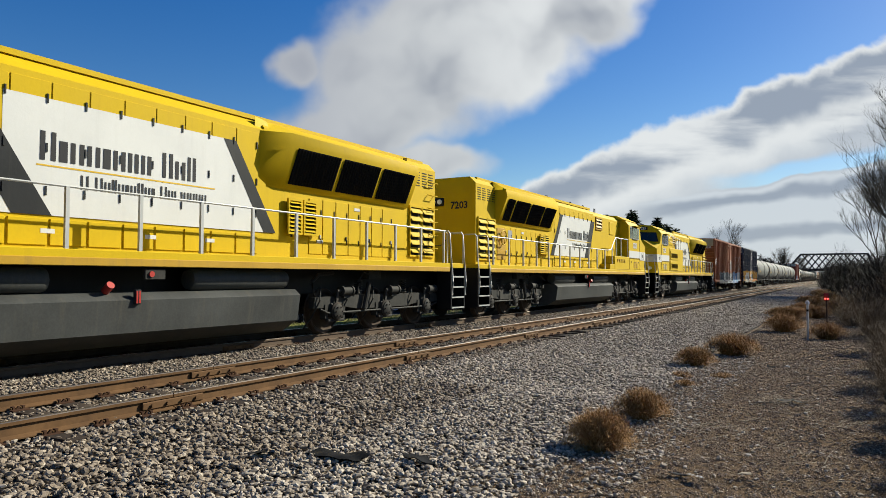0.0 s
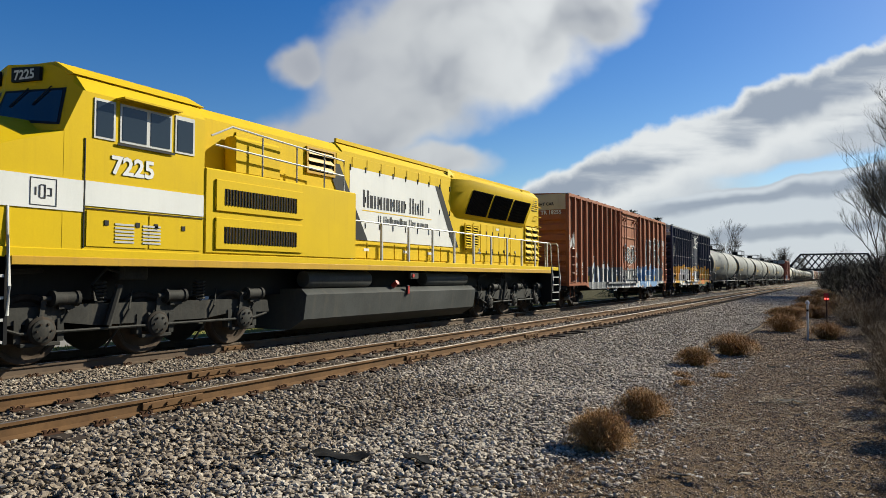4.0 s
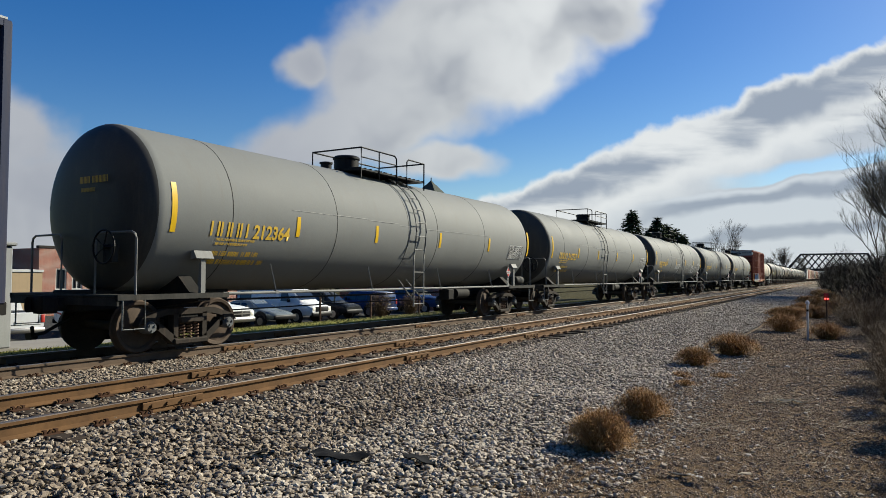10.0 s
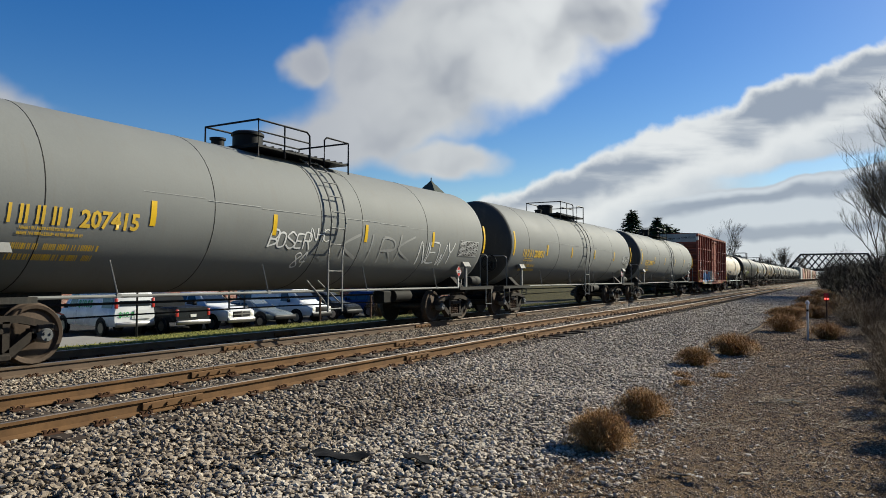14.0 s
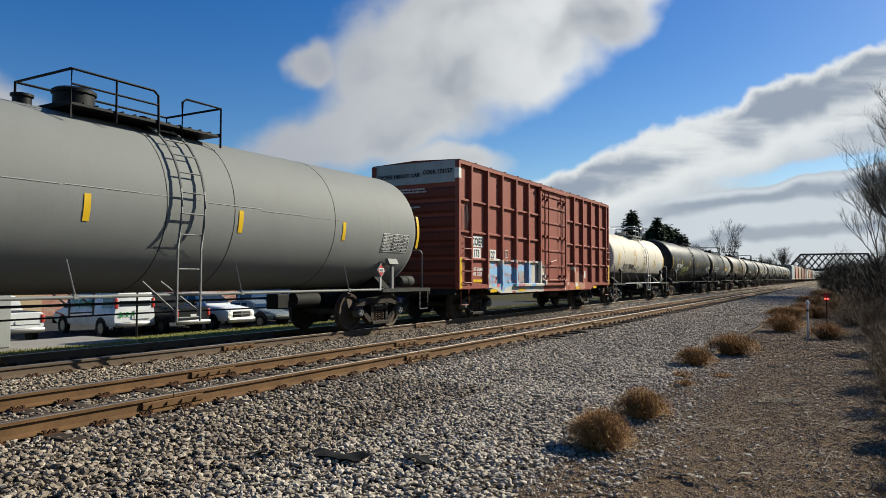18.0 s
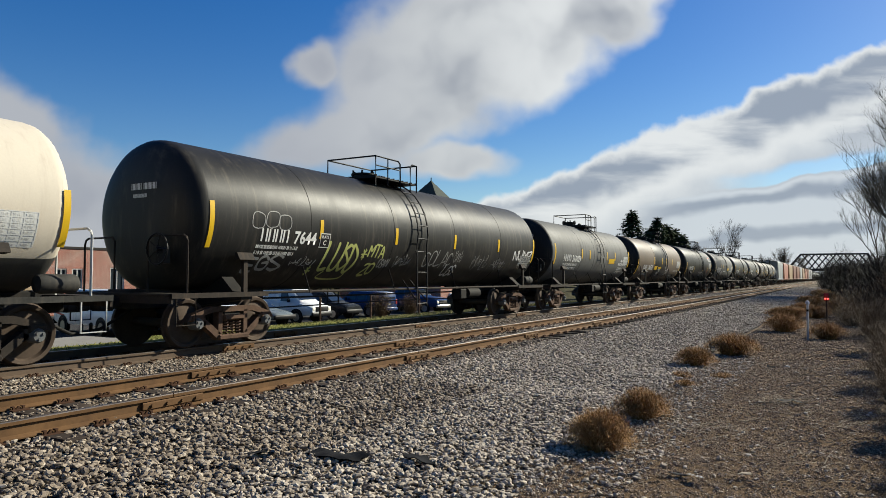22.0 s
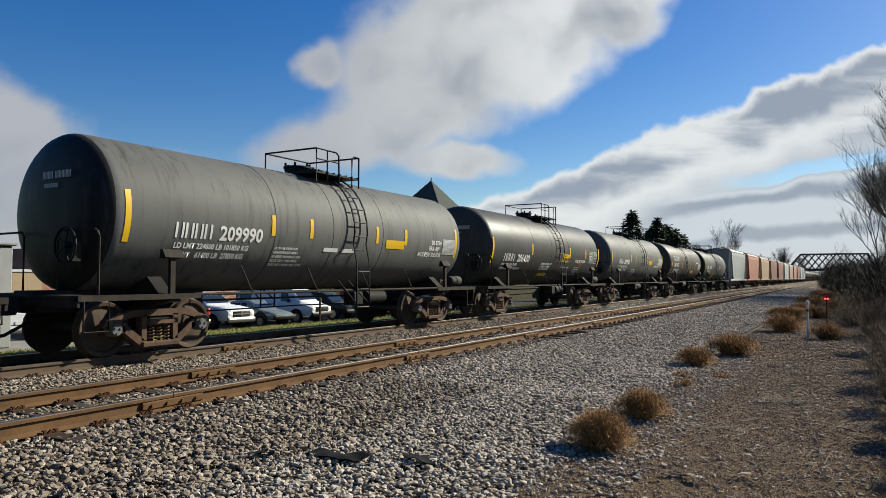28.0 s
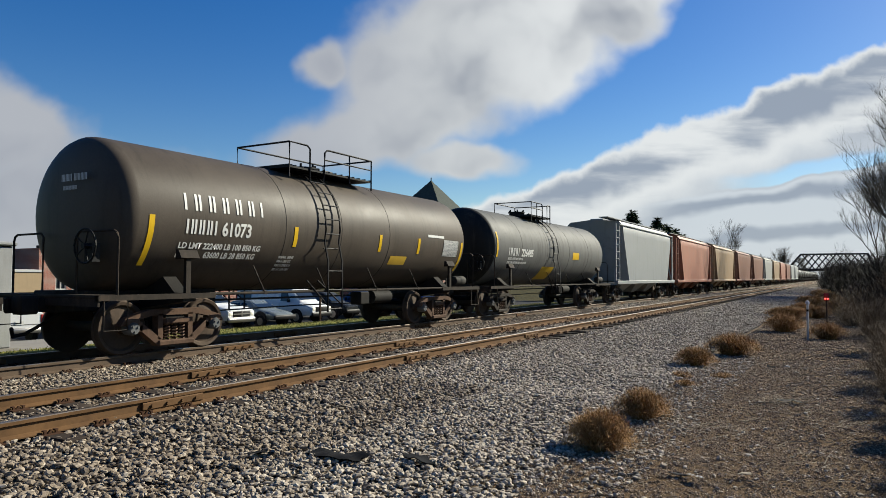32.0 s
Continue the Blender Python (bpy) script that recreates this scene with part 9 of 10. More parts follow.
def pine(x, y, h, seed):
    rnd = random.Random(seed)
    tr = thing("spruce", "dark green spruce tree", "tree", "spruces beyond the train", at=pose(x, y, -1.3))
    part("trunk", Geo().tube([(0, 0, 0), (0, 0, h)], 0.16, 6, 0, 0.03), BARK, tr)
    st = []
    rows = int(h * 2.4)
    for i in range(rows):
        z = 1.0 + (h - 1.1) * i / rows
        reach = 0.6 * (h - z) ** 0.84 + 0.2
        for k in range(26):
            a = rnd.uniform(0, 6.283)
            q = reach * rnd.uniform(0.45, 1.15)
            tip = Vector((q * math.cos(a), q * math.sin(a), z - 0.2 * q + rnd.uniform(-0.4, 0.4)))
            root = Vector((0, 0, z))
            for t in (0.35, 0.6, 0.85, 1.0):
                p = root.lerp(tip, t)
                for s in (-1, 1):
                    e = p + Vector((-math.sin(a) * s, math.cos(a) * s, -0.35)) * 0.28 + (tip - root).normalized() * 0.22
                    st.append(([p, p.lerp(e, 0.5) + Vector((0, 0, 0.03)), e], 0.26))
            st.append(([root, root.lerp(tip, 0.5), tip], 0.18))
    part("crown", blade_mesh(st, NEEDLE, "crown"), None, tr)
    return tr


for i, (px, h) in enumerate([(-0.2511, 11.2), (-0.262, 7.6), (-0.228, 9.4), (-0.2185, 10.2), (-0.206, 9.6), (-0.196, 9.2), (-0.187, 8.2), (-0.24, 8.4), (-0.213, 8.0), (-0.245, 7.4), (-0.233, 7.8), (-0.222, 7.2), (-0.2, 7.6), (-0.192, 6.6)]):
    d = 90 + 3 * (i % 3)
    pine(px * d, math.sqrt(1 - px * px) * d, h, 500 + i)
# loose straw and sticks on the dirt
rnd = random.Random(88)
st = []
for _ in range(1500):
    x, y = rnd.uniform(-1.9, 1.4), 3.0 + rnd.random() ** 1.5 * 20
    a, q = rnd.uniform(0, 6.283), rnd.uniform(0.03, 0.16)
    z = ground_z(x, y) + 0.012
    p0 = Vector((x, y, z))
    p2 = p0 + Vector((math.cos(a) * q, math.sin(a) * q, rnd.uniform(0, 0.02)))
    st.append(([p0, p0.lerp(p2, 0.5) + Vector((0, 0, 0.006)), p2], rnd.uniform(0.002, 0.006)))
for cx, cy, k in ((-1.27, 8.26, 34), (-0.76, 10.4, 46), (0.0, 9.1, 26), (-0.3, 7.2, 16)):
    for _ in range(k):
        x, y = cx + rnd.gauss(0, 0.22), cy + rnd.gauss(0, 0.2)
        a, q = rnd.gauss(0.5, 0.7), rnd.uniform(0.1, 0.36)
        p0 = Vector((x, y, ground_z(x, y) + rnd.uniform(0.01, 0.05)))
        p2 = p0 + Vector((math.cos(a) * q, math.sin(a) * q, rnd.uniform(-0.01, 0.05)))
        st.append(([p0, p0.lerp(p2, 0.5) + Vector((0, 0, 0.015)), p2], rnd.uniform(0.005, 0.011)))
tagged(new("straw", blade_mesh(st, STRAW, "straw")), "scattered pale straw and twigs on the dirt", "straw", kind="stuff")
# lawn blades near the track
st = []
GRASSB = leaf_paint("yellow-green lawn blades", [(0.0, (0.115, 0.115, 0.0288)), (0.6, (0.19, 0.19, 0.0518)), (1.0, (0.299, 0.265, 0.0976))])
for _ in range(14000):
    x, y = -14.7 - 10.5 * rnd.random() ** 1.5, rnd.uniform(5, 50)
    z = ground_z(x, y)
    p0 = Vector((x, y, z))
    e = p0 + Vector((rnd.uniform(-0.04, 0.04), rnd.uniform(-0.04, 0.04), rnd.uniform(0.025, 0.06)))
    st.append(([p0, p0.lerp(e, 0.5), e], 0.02))
tagged(new("lawn_grass", blade_mesh(st, GRASSB, "lawn_grass")), "short yellow-green lawn beside the track", "grass", kind="stuff")


# ---- buildings, bridge, signs, vehicles beyond the tracks
def brick_material(name, col, mortar, scale=1.0):
    m, nt, n, l, bsdf = nodes_of(name)
    c = coords(nt)
    sep, comb = n.new("ShaderNodeSeparateXYZ"), n.new("ShaderNodeCombineXYZ")
    l.new(c, sep.inputs[0])
    l.new(math_node(nt, "ADD", sep.outputs["X"], sep.outputs["Y"]), comb.inputs["X"])
    l.new(sep.outputs["Z"], comb.inputs["Y"])
    b = n.new("ShaderNodeTexBrick")
    b.inputs["Scale"].default_value = 1.0
    b.inputs["Brick Width"].default_value, b.inputs["Row Height"].default_value, b.inputs["Mortar Size"].default_value = 0.21, 0.075, 0.006
    b.inputs["Color1"].default_value, b.inputs["Color2"].default_value = (*col, 1), (*[v * 0.7 for v in col], 1)
    b.inputs["Mortar"].default_value = (*mortar, 1)
    l.new(comb.outputs[0], b.inputs["Vector"])
    col2 = mix_node(nt, 0.3, b.outputs["Color"], ramp_node(nt, noise_node(nt, c, 1.2), [(0.3, (0.4, 0.4, 0.4)), (0.7, (1, 1, 1))]), "MULTIPLY")
    l.new(col2, bsdf.inputs["Base Color"])
    bsdf.inputs["Roughness"].default_value = 0.9
    bump_node(nt, bsdf, b.outputs["Fac"], 0.4, 0.01)
    return m


BRICK = brick_material("red-brown brick", (0.26, 0.085, 0.055), (0.35, 0.32, 0.28))
TANWALL = paint("tan stucco", (0.277, 0.207, 0.126), 0.9, var=0.08, dirt=0.2)
SIDING = paint("white siding", (0.392, 0.398, 0.403), 0.7, var=0.05, dirt=0.15)
FASCIA = paint("white trim", (0.38, 0.38, 0.369), 0.6, var=0.05, dirt=0.15)
SHINGLE = paint("grey-green roof shingles", (0.049, 0.0576, 0.0518), 0.85, var=0.3, scale=5, dirt=0.3)
DARKROOF = paint("dark flat roofing", (0.0277, 0.0254, 0.023), 0.9, var=0.2)
CONCRETE = paint("grey concrete", (0.19, 0.178, 0.162), 0.9, var=0.12, dirt=0.3)
BRIDGE = paint("blue-black bridge steel", (0.0092, 0.011, 0.0162), 0.7, var=0.2, dirt=0.2)


def wall_openings(parent, x, y0, y1, z0, z1, material, openings, thick=0.25):
    """A wall in the plane x facing +x with real openings (y0, y1, z0, z1), each with a frame and a pane set back in it."""
    ys = sorted({y0, y1, *[o[0] for o in openings], *[o[1] for o in openings]})
    zs = sorted({z0, z1, *[o[2] for o in openings], *[o[3] for o in openings]})
    g = Geo()
    for a, b in zip(ys, ys[1:]):
        for c, d in zip(zs, zs[1:]):
            if not any(o[0] <= a and b <= o[1] and o[2] <= c and d <= o[3] for o in openings):
                g.box(x - thick, x, a, b, c, d)
    part("wall", g, material, parent)
    for a, b, c, d in openings:
        w = part("window", Geo().box(x - 0.16, x - 0.13, a, b, c, d), GLASS, parent)
        fr = Geo()
        for q in ((a, a + 0.07, c, d), (b - 0.07, b, c, d), (a + 0.07, b - 0.07, c, c + 0.07), (a + 0.07, b - 0.07, d - 0.07, d), ((a + b) / 2 - 0.03, (a + b) / 2 + 0.03, c + 0.07, d - 0.07)):
            fr.box(x - 0.13, x - 0.04, *q)
        part("window_frame", fr, FASCIA, w)
        part("window_sill", Geo().box(x - 0.1, x + 0.08, a - 0.06, b + 0.06, c - 0.08, c), FASCIA, w)


def building(name, label, x, y0, y1, depth, z0, z1, material, openings, roof):
    b = thing(name, label, "building")
    wall_openings(b, x, y0, y1, z0, z1, material, openings)
    g = Geo().box(x - depth, x - 0.25, y0, y0 + 0.25, z0, z1).box(x - depth, x - 0.25, y1 - 0.25, y1, z0, z1).box(x - depth - 0.25, x - depth, y0, y1, z0, z1)
    part("side_wall", g, material, b)
    if roof == "flat":
        part("roof", Geo().box(x - depth - 0.3, x - 0.05, y0 + 0.05, y1 - 0.05, z1 - 0.2, z1 - 0.05), DARKROOF, b)
        part("coping", Geo().box(x - 0.3, x + 0.06, y0 - 0.06, y1 + 0.06, z1, z1 + 0.18, c=0.02), DARKROOF if material is BRICK else FASCIA, b)
    else:
        ym = (y0 + y1) / 2
        part("roof", Geo().prism([(y0 - 0.3, z1), (ym, z1 + roof), (y1 + 0.3, z1), (y1 + 0.3, z1 - 0.12), (ym, z1 + roof - 0.15), (y0 - 0.3, z1 - 0.12)][::-1], x - depth - 0.3, x + 0.3, "x"), DARKROOF, b)
        part("gable", Geo().prism([(y0, z1 - 0.05), (y1, z1 - 0.05), (ym, z1 + roof - 0.2)], x - 0.25, x - 0.02, "x"), material, b)
    return b


building("brick_building", "low red-brown brick building with white windows", -48.0, 27.8, 46.5, 12.0, -1.5, 3.3, BRICK, [(29.0, 29.8, 0.4, 1.9), (30.2, 31.0, 0.4, 1.9), (33.2, 34.4, 0.3, 2.0), (37.0, 38.2, 0.3, 2.0), (41.0, 42.2, 0.3, 2.0)], "flat")
building("tan_building", "low tan building with a white fascia", -45.5, 17.0, 26.6, 9.0, -1.5, 1.6, TANWALL, [(19.0, 20.2, -0.2, 1.0)], "flat")
building("white_house", "small white gabled house beyond the lot", -62.0, 60.0, 69.0, 9.0, -1.5, 1.6, SIDING, [(63.0, 64.0, -0.2, 1.0), (65.8, 66.8, -0.2, 1.0)], 2.6)
building("brick_wing", "low red-brown brick wing with white windows", -46.0, 74.0, 92.0, 12.0, -1.5, 3.0, BRICK, [(76 + 3 * i, 77.3 + 3 * i, 0.2, 1.9) for i in range(5)], "flat")

tower = thing("brick_tower", "square brick tower with a pyramid roof of grey-green shingles", "building")
tx, ty = -0.5115 * 60, 0.8593 * 60
wall_openings(tower, tx + 2.3, ty - 2.3, ty + 2.3, -1.5, 6.2, BRICK, [(ty - 0.7, ty + 0.7, 3.2, 5.0)])
part("side_wall", Geo().box(tx - 2.3, tx + 2.05, ty - 2.3, ty - 2.05, -1.5, 6.2).box(tx - 2.3, tx + 2.05, ty + 2.05, ty + 2.3, -1.5, 6.2).box(tx - 2.3, tx - 2.05, ty - 2.05, ty + 2.05, -1.5, 6.2), BRICK, tower)
pr = Geo()
for k in range(9):
    a, b = 2.9 * (1 - k / 9), 2.9 * (1 - (k + 1) / 9)
    z0_, z1_ = 6.1 + 3.6 * k / 9, 6.1 + 3.6 * (k + 1) / 9
    pr.loft([[(tx - a, ty - a, z0_), (tx + a, ty - a, z0_), (tx + a, ty + a, z0_), (tx - a, ty + a, z0_)], [(tx - b - 0.03, ty - b - 0.03, z1_), (tx + b + 0.03, ty - b - 0.03, z1_), (tx + b + 0.03, ty + b + 0.03, z1_), (tx - b - 0.03, ty + b + 0.03, z1_)]])
part("roof", pr, SHINGLE, tower)
part("finial", Geo().cyl((tx, ty, 9.6), (tx, ty, 9.95), 0.05, 6), DARKROOF, tower)

# lattice road bridge over the line
br = thing("lattice_bridge", "dark steel lattice truss bridge over the tracks", "bridge")
BY, BX0, BX1, BZ0, BZ1 = 430.0, -26.5, 16.0, 5.9, 14.2
for yy in (BY, BY + 6.0):
    for z, h in ((BZ0, 0.9), (BZ1, 0.7)):
        a, b = (BX0, BX1) if z == BZ0 else (BX0 + 7.0, BX1 - 3.0)
        part("chord", Geo().box(a, b, yy - 0.3, yy + 0.3, z - h / 2, z + h / 2), BRIDGE, br)
    part("end_post", Geo().prism([(BX0, BZ0), (BX0 + 0.9, BZ0), (BX0 + 7.9, BZ1), (BX0 + 7.0, BZ1)], yy - 0.3, yy + 0.3, "y"), BRIDGE, br)
    part("end_post", Geo().prism([(BX1 - 0.9, BZ0), (BX1, BZ0), (BX1 - 3.0, BZ1), (BX1 - 3.9, BZ1)], yy - 0.3, yy + 0.3, "y"), BRIDGE, br)
    for i in range(13):
        x0_ = BX0 + 1.0 + i * 3.4
        for s in (1, -1):
            xa, xb = (x0_, x0_ + 6.4) if s > 0 else (x0_ + 6.4, x0_)
            if xb > BX1 - 1 or xa > BX1 - 1:
                continue
            za, zb = BZ0, BZ1
            if min(xa, xb) < BX0 + 7 and s < 0:
                zb = min(BZ1, BZ0 + (xb - BX0) * (BZ1 - BZ0) / 7)
                if zb - BZ0 < 1.5:
                    continue
            part("lattice_bar", Geo().tube([(xa, yy, za), (xb, yy, zb)], 0.26, 4), BRIDGE, br)
part("bridge_deck", Geo().box(BX0 - 3, BX1 + 3, BY, BY + 6, BZ0 - 0.9, BZ0 - 0.45), BRIDGE, br)
for xx in (BX0 - 2.2, BX1 - 2):
    part("abutment", Geo().box(xx, xx + 4, BY - 0.5, BY + 6.5, -1.5, BZ0 - 0.9), CONCRETE, br)
bank = thing("bridge_approach", "grassy road embankment at the bridge", "embankment", kind="structure", g=Geo().prism([(-160, -1.5), (BX0 - 1.5, -1.5), (BX0 - 1.8, 5.0), (-60, 5.2), (-100, 3)][::-1], BY - 3, BY + 9, "y").prism([(BX1 + 2, -1.5), (160, -1.5), (90, 4.0), (BX1 + 2, 5.0)], BY - 3, BY + 9, "y"), material=paint("dull winter grass", (0.14, 0.125, 0.06), 0.95, var=0.3, scale=0.3, dirt=0.3, streak=False))

woods = []
rnd = random.Random(91)
for _ in range(150):
    a = rnd.uniform(-0.30, 0.02)
    d = rnd.uniform(300, 420)
    x, y = a * d - 12, d
    if -26 < x < 12:
        continue
    r, h = rnd.uniform(4, 7), rnd.uniform(6, 10)
    for pts, w in weed_strands(r, h, 60, rnd, 0.35):
        woods.append(([p + Vector((x, y, -1.5)) for p in pts], w))
for _ in range(70):
    x, y = rnd.uniform(-160, -70), rnd.uniform(60, 170)
    r, h = rnd.uniform(3, 5), rnd.uniform(5, 8)
    for pts, w in weed_strands(r, h, 60, rnd, 0.25):
        woods.append(([p + Vector((x, y, -1.5)) for p in pts], w))
tagged(new("far_woods", blade_mesh(woods, TWIG, "far_woods")), "distant dark leafless woods", "woods", kind="stuff")

# verge furniture
def post(name, label, x, y, z0, z1, r, material, cat="post"):
    ob = thing(name, label, cat)
    g = Geo().cyl((x, y, z0), (x, y, z1 - 0.02), r, 8)
    part("shaft", g, material, ob)
    return ob


p1 = post("marker_post", "thin pale grey marker post on the verge", -0.82, 21.7, -0.5, 0.62, 0.028, SIDING)
part("cap", Geo().turned([(0.0, 0.60), (0.05, 0.60), (0.055, 0.66), (0.03, 0.70), (0.0, 0.71)], 10, "z", at=(-0.82, 21.7, 0)), SIDING, p1)
part("dark_band", Geo().cyl((-0.82, 21.7, 0.40), (-0.82, 21.7, 0.46), 0.031, 10), BLACK, p1)
p2 = post("signal_stake", "rusty stake with a small lit red marker", -0.5, 30.4, -0.5, 0.62, 0.03, TRUCKRUST)
part("marker_head", Geo().box(-0.59, -0.41, 30.36, 30.44, 0.46, 0.74, c=0.02), REDP, p2)
for dx in (-0.08, 0.08):
    part("marker_lens", Geo().cyl((-0.5 + dx * 0.55, 30.36, 0.53), (-0.5 + dx * 0.55, 30.33, 0.53), 0.032, 10), SIGNAL_RED, p2)
post("lot_pole", "thin dark pole beside the parking lot", -22.4, 16.6, -1.2, 2.2, 0.035, BLACK)
for (x, y) in ((-20.8, 25.0), (-20.4, 28.4), (-20.1, 32.5), (-20.2, 36.5), (-20.0, 40.5)):
    post("fence_post", "weathered brown fence post", x, y, ground_z(x, y) - 0.3, ground_z(x, y) + 1.15, 0.05, TRUCKRUST, "post")
bush("lot_shrub", "leafless twiggy shrub beside the lot", -22.0, 31.5, 1.0, 1.5, 700, 95, BRUSH, 0.016, "lot shrubs")
bush("lot_shrub", "leafless twiggy shrub beside the lot", -21.6, 34.0, 0.9, 1.3, 600, 96, BRUSH, 0.016, "lot shrubs")

cb = thing("signal_cabinet", "pale grey steel trackside equipment cabinet", "cabinet", at=pose(-17.6, 8.0, -0.46))
part("body", Geo().box(-0.75, 0.75, -1.35, 1.15, 0.12, 2.5, c=0.03), ROOFGALV, cb)
part("base", Geo().box(-0.85, 0.85, -1.45, 1.25, -0.2, 0.12), CONCRETE, cb)
part("roof", Geo().box(-0.82, 0.82, -1.42, 1.22, 2.5, 2.6, c=0.03), ROOFGALV, cb)
part("door", Geo().box(0.75, 0.78, -1.0, 0.3, 0.25, 2.4, c=0.01), ROOFGALV, cb)
part("pad", Geo().box(-1.6, 2.6, -3.0, 3.5, -0.25, 0.02), CONCRETE, thing("concrete_pad", "pale concrete pad beside the cabinet", "pad", at=pose(-17.6, 9.0, -0.42)))

TARP = paint("black torn rubber sheet", (0.00553, 0.00553, 0.00599), 0.7, var=0.4, dirt=0.5, dirt_col=(0.0461, 0.0403, 0.0346))


def crumpled_sheet(name, label, category, x, y, w, d, turn, seed, material, lift=0.05, ragged=0.5, nu=16, nv=8):
    """A thin torn sheet that sags over the stones."""
    rr = random.Random(seed)
    g = Geo()
    ca, sa = math.cos(radians(turn)), math.sin(radians(turn))
    tops = []
    for j in range(nv + 1):
        for i in range(nu + 1):
            u, v = i / nu * 2 - 1, j / nv * 2 - 1
            rag = 1 - ragged * (0.5 + 0.5 * noise.noise((u * 2.1 + seed, v * 1.7, 3.1))) * max(abs(u), abs(v)) ** 2
            lx, ly = u * w / 2 * rag * (1 - 0.35 * v * v), v * d / 2 * rag * (1 - 0.3 * u * u)
            px_, py_ = x + lx * ca - ly * sa, y + lx * sa + ly * ca
            tops.append((px_, py_, ground_z(px_, py_) + lift + 0.045 * noise.noise((px_ * 6, py_ * 6, seed))))
    n = (nu + 1) * (nv + 1)
    verts = tops + [(a, b, c - 0.008) for a, b, c in tops]
    faces = []
    for j in range(nv):
        for i in range(nu):
            q = j * (nu + 1) + i
            faces += [(q, q + 1, q + nu + 2, q + nu + 1), (n + q + nu + 1, n + q + nu + 2, n + q + 1, n + q)]
    g.add(verts, faces)
    return thing(name, label, category, "litter on the ground", g=g, material=material)


crumpled_sheet("rubber_sheet", "torn black rubber sheet lying on the ballast", "scrap", -3.95, 4.98, 0.85, 0.30, 8, 31, TARP, 0.06)
crumpled_sheet("rubber_scrap", "small scrap of black rubber on the ballast", "scrap", -3.25, 5.25, 0.42, 0.20, -10, 37, TARP, 0.06)
crumpled_sheet("rubber_scrap", "small scrap of black rubber on the ballast", "scrap", -4.45, 4.62, 0.40, 0.16, 30, 43, TARP, 0.055)
crumpled_sheet("dark_litter", "dark flattened litter on the dirt", "litter", -1.22, 6.15, 0.26, 0.12, 10, 51, TARP, 0.03, 0.6, 8, 5)
crumpled_sheet("pale_litter", "pale flattened wrapper on the dirt", "litter", -1.08, 6.10, 0.20, 0.05, -14, 52, SIDING, 0.045, 0.5, 8, 4)
crumpled_sheet("pale_litter", "pale flattened wrapper on the dirt", "litter", -0.72, 6.38, 0.14, 0.06, 25, 53, STRAW, 0.035, 0.7, 8, 5)
crumpled_sheet("dark_litter", "dark flattened litter on the dirt", "litter", -0.62, 10.45, 0.5, 0.16, -12, 54, TARP, 0.03, 0.6, 8, 5)
crumpled_sheet("pale_litter", "pale flattened wrapper on the dirt", "litter", -1.16, 14.4, 0.22, 0.12, 0, 55, SIDING, 0.04, 0.5, 8, 5)
for (x, y, a, q) in ((-0.80, 10.3, 25, 0.5), (-0.95, 9.0, 60, 0.35), (-0.62, 6.2, -40, 0.22), (-0.3, 8.2, 20, 0.4), (-1.4, 8.6, 35, 0.35), (-0.55, 12.4, 30, 0.5)):
    pts = []
    for k in range(5):
        t = k / 4 - 0.5
        px_, py_ = x + q * t * math.cos(radians(a)), y + q * t * math.sin(radians(a)) + 0.02 * math.sin(k * 1.7)
        pts.append((px_, py_, ground_z(px_, py_) + 0.022))
    thing("fallen_stick", "pale broken stick on the dirt", "stick", "sticks on the dirt", g=Geo().tube(pts, 0.006, 5, 0, 0.003), material=STRAW)
for i, (x, y) in enumerate(((-0.45, 5.75), (-2.6, 5.85), (-0.9, 14.5))):
    q = Geo()
    rr = random.Random(i)
    q.loft([[(x + 0.05 * (0.6 + rr.random() * 0.5) * math.cos(k), y + 0.035 * (0.6 + rr.random() * 0.5) * math.sin(k), ground_z(x, y) + zz + 0.02 * rr.random()) for k in (0, 1, 2, 3, 4, 5)] for zz in (0.0, 0.025)])
    thing("pale_rock", "flat pale stone lying on the verge", "stone", "loose stones", g=q, material=SIDING)


# vehicles: own space has y forward, origin on the ground below the middle
def wheel(parent, x, y, r):
    s = 1 if x > 0 else -1
    g = Geo().turned([(0.0, s * 0.02), (r * 0.62, s * 0.02), (r * 0.66, s * 0.10), (r * 0.95, s * 0.12), (r, s * 0.06), (r, -s * 0.12), (0.0, -s * 0.12)][::s], 18, "x", at=(x, y, r))
    w = part("wheel", g, BLACK, parent)
    part("rim", Geo().turned([(0.0, s * 0.05), (r * 0.2, s * 0.05), (r * 0.25, s * 0.03), (r * 0.58, s * 0.04), (r * 0.62, s * 0.08)][::s], 14, "x", at=(x, y, r)), SHINY, w)


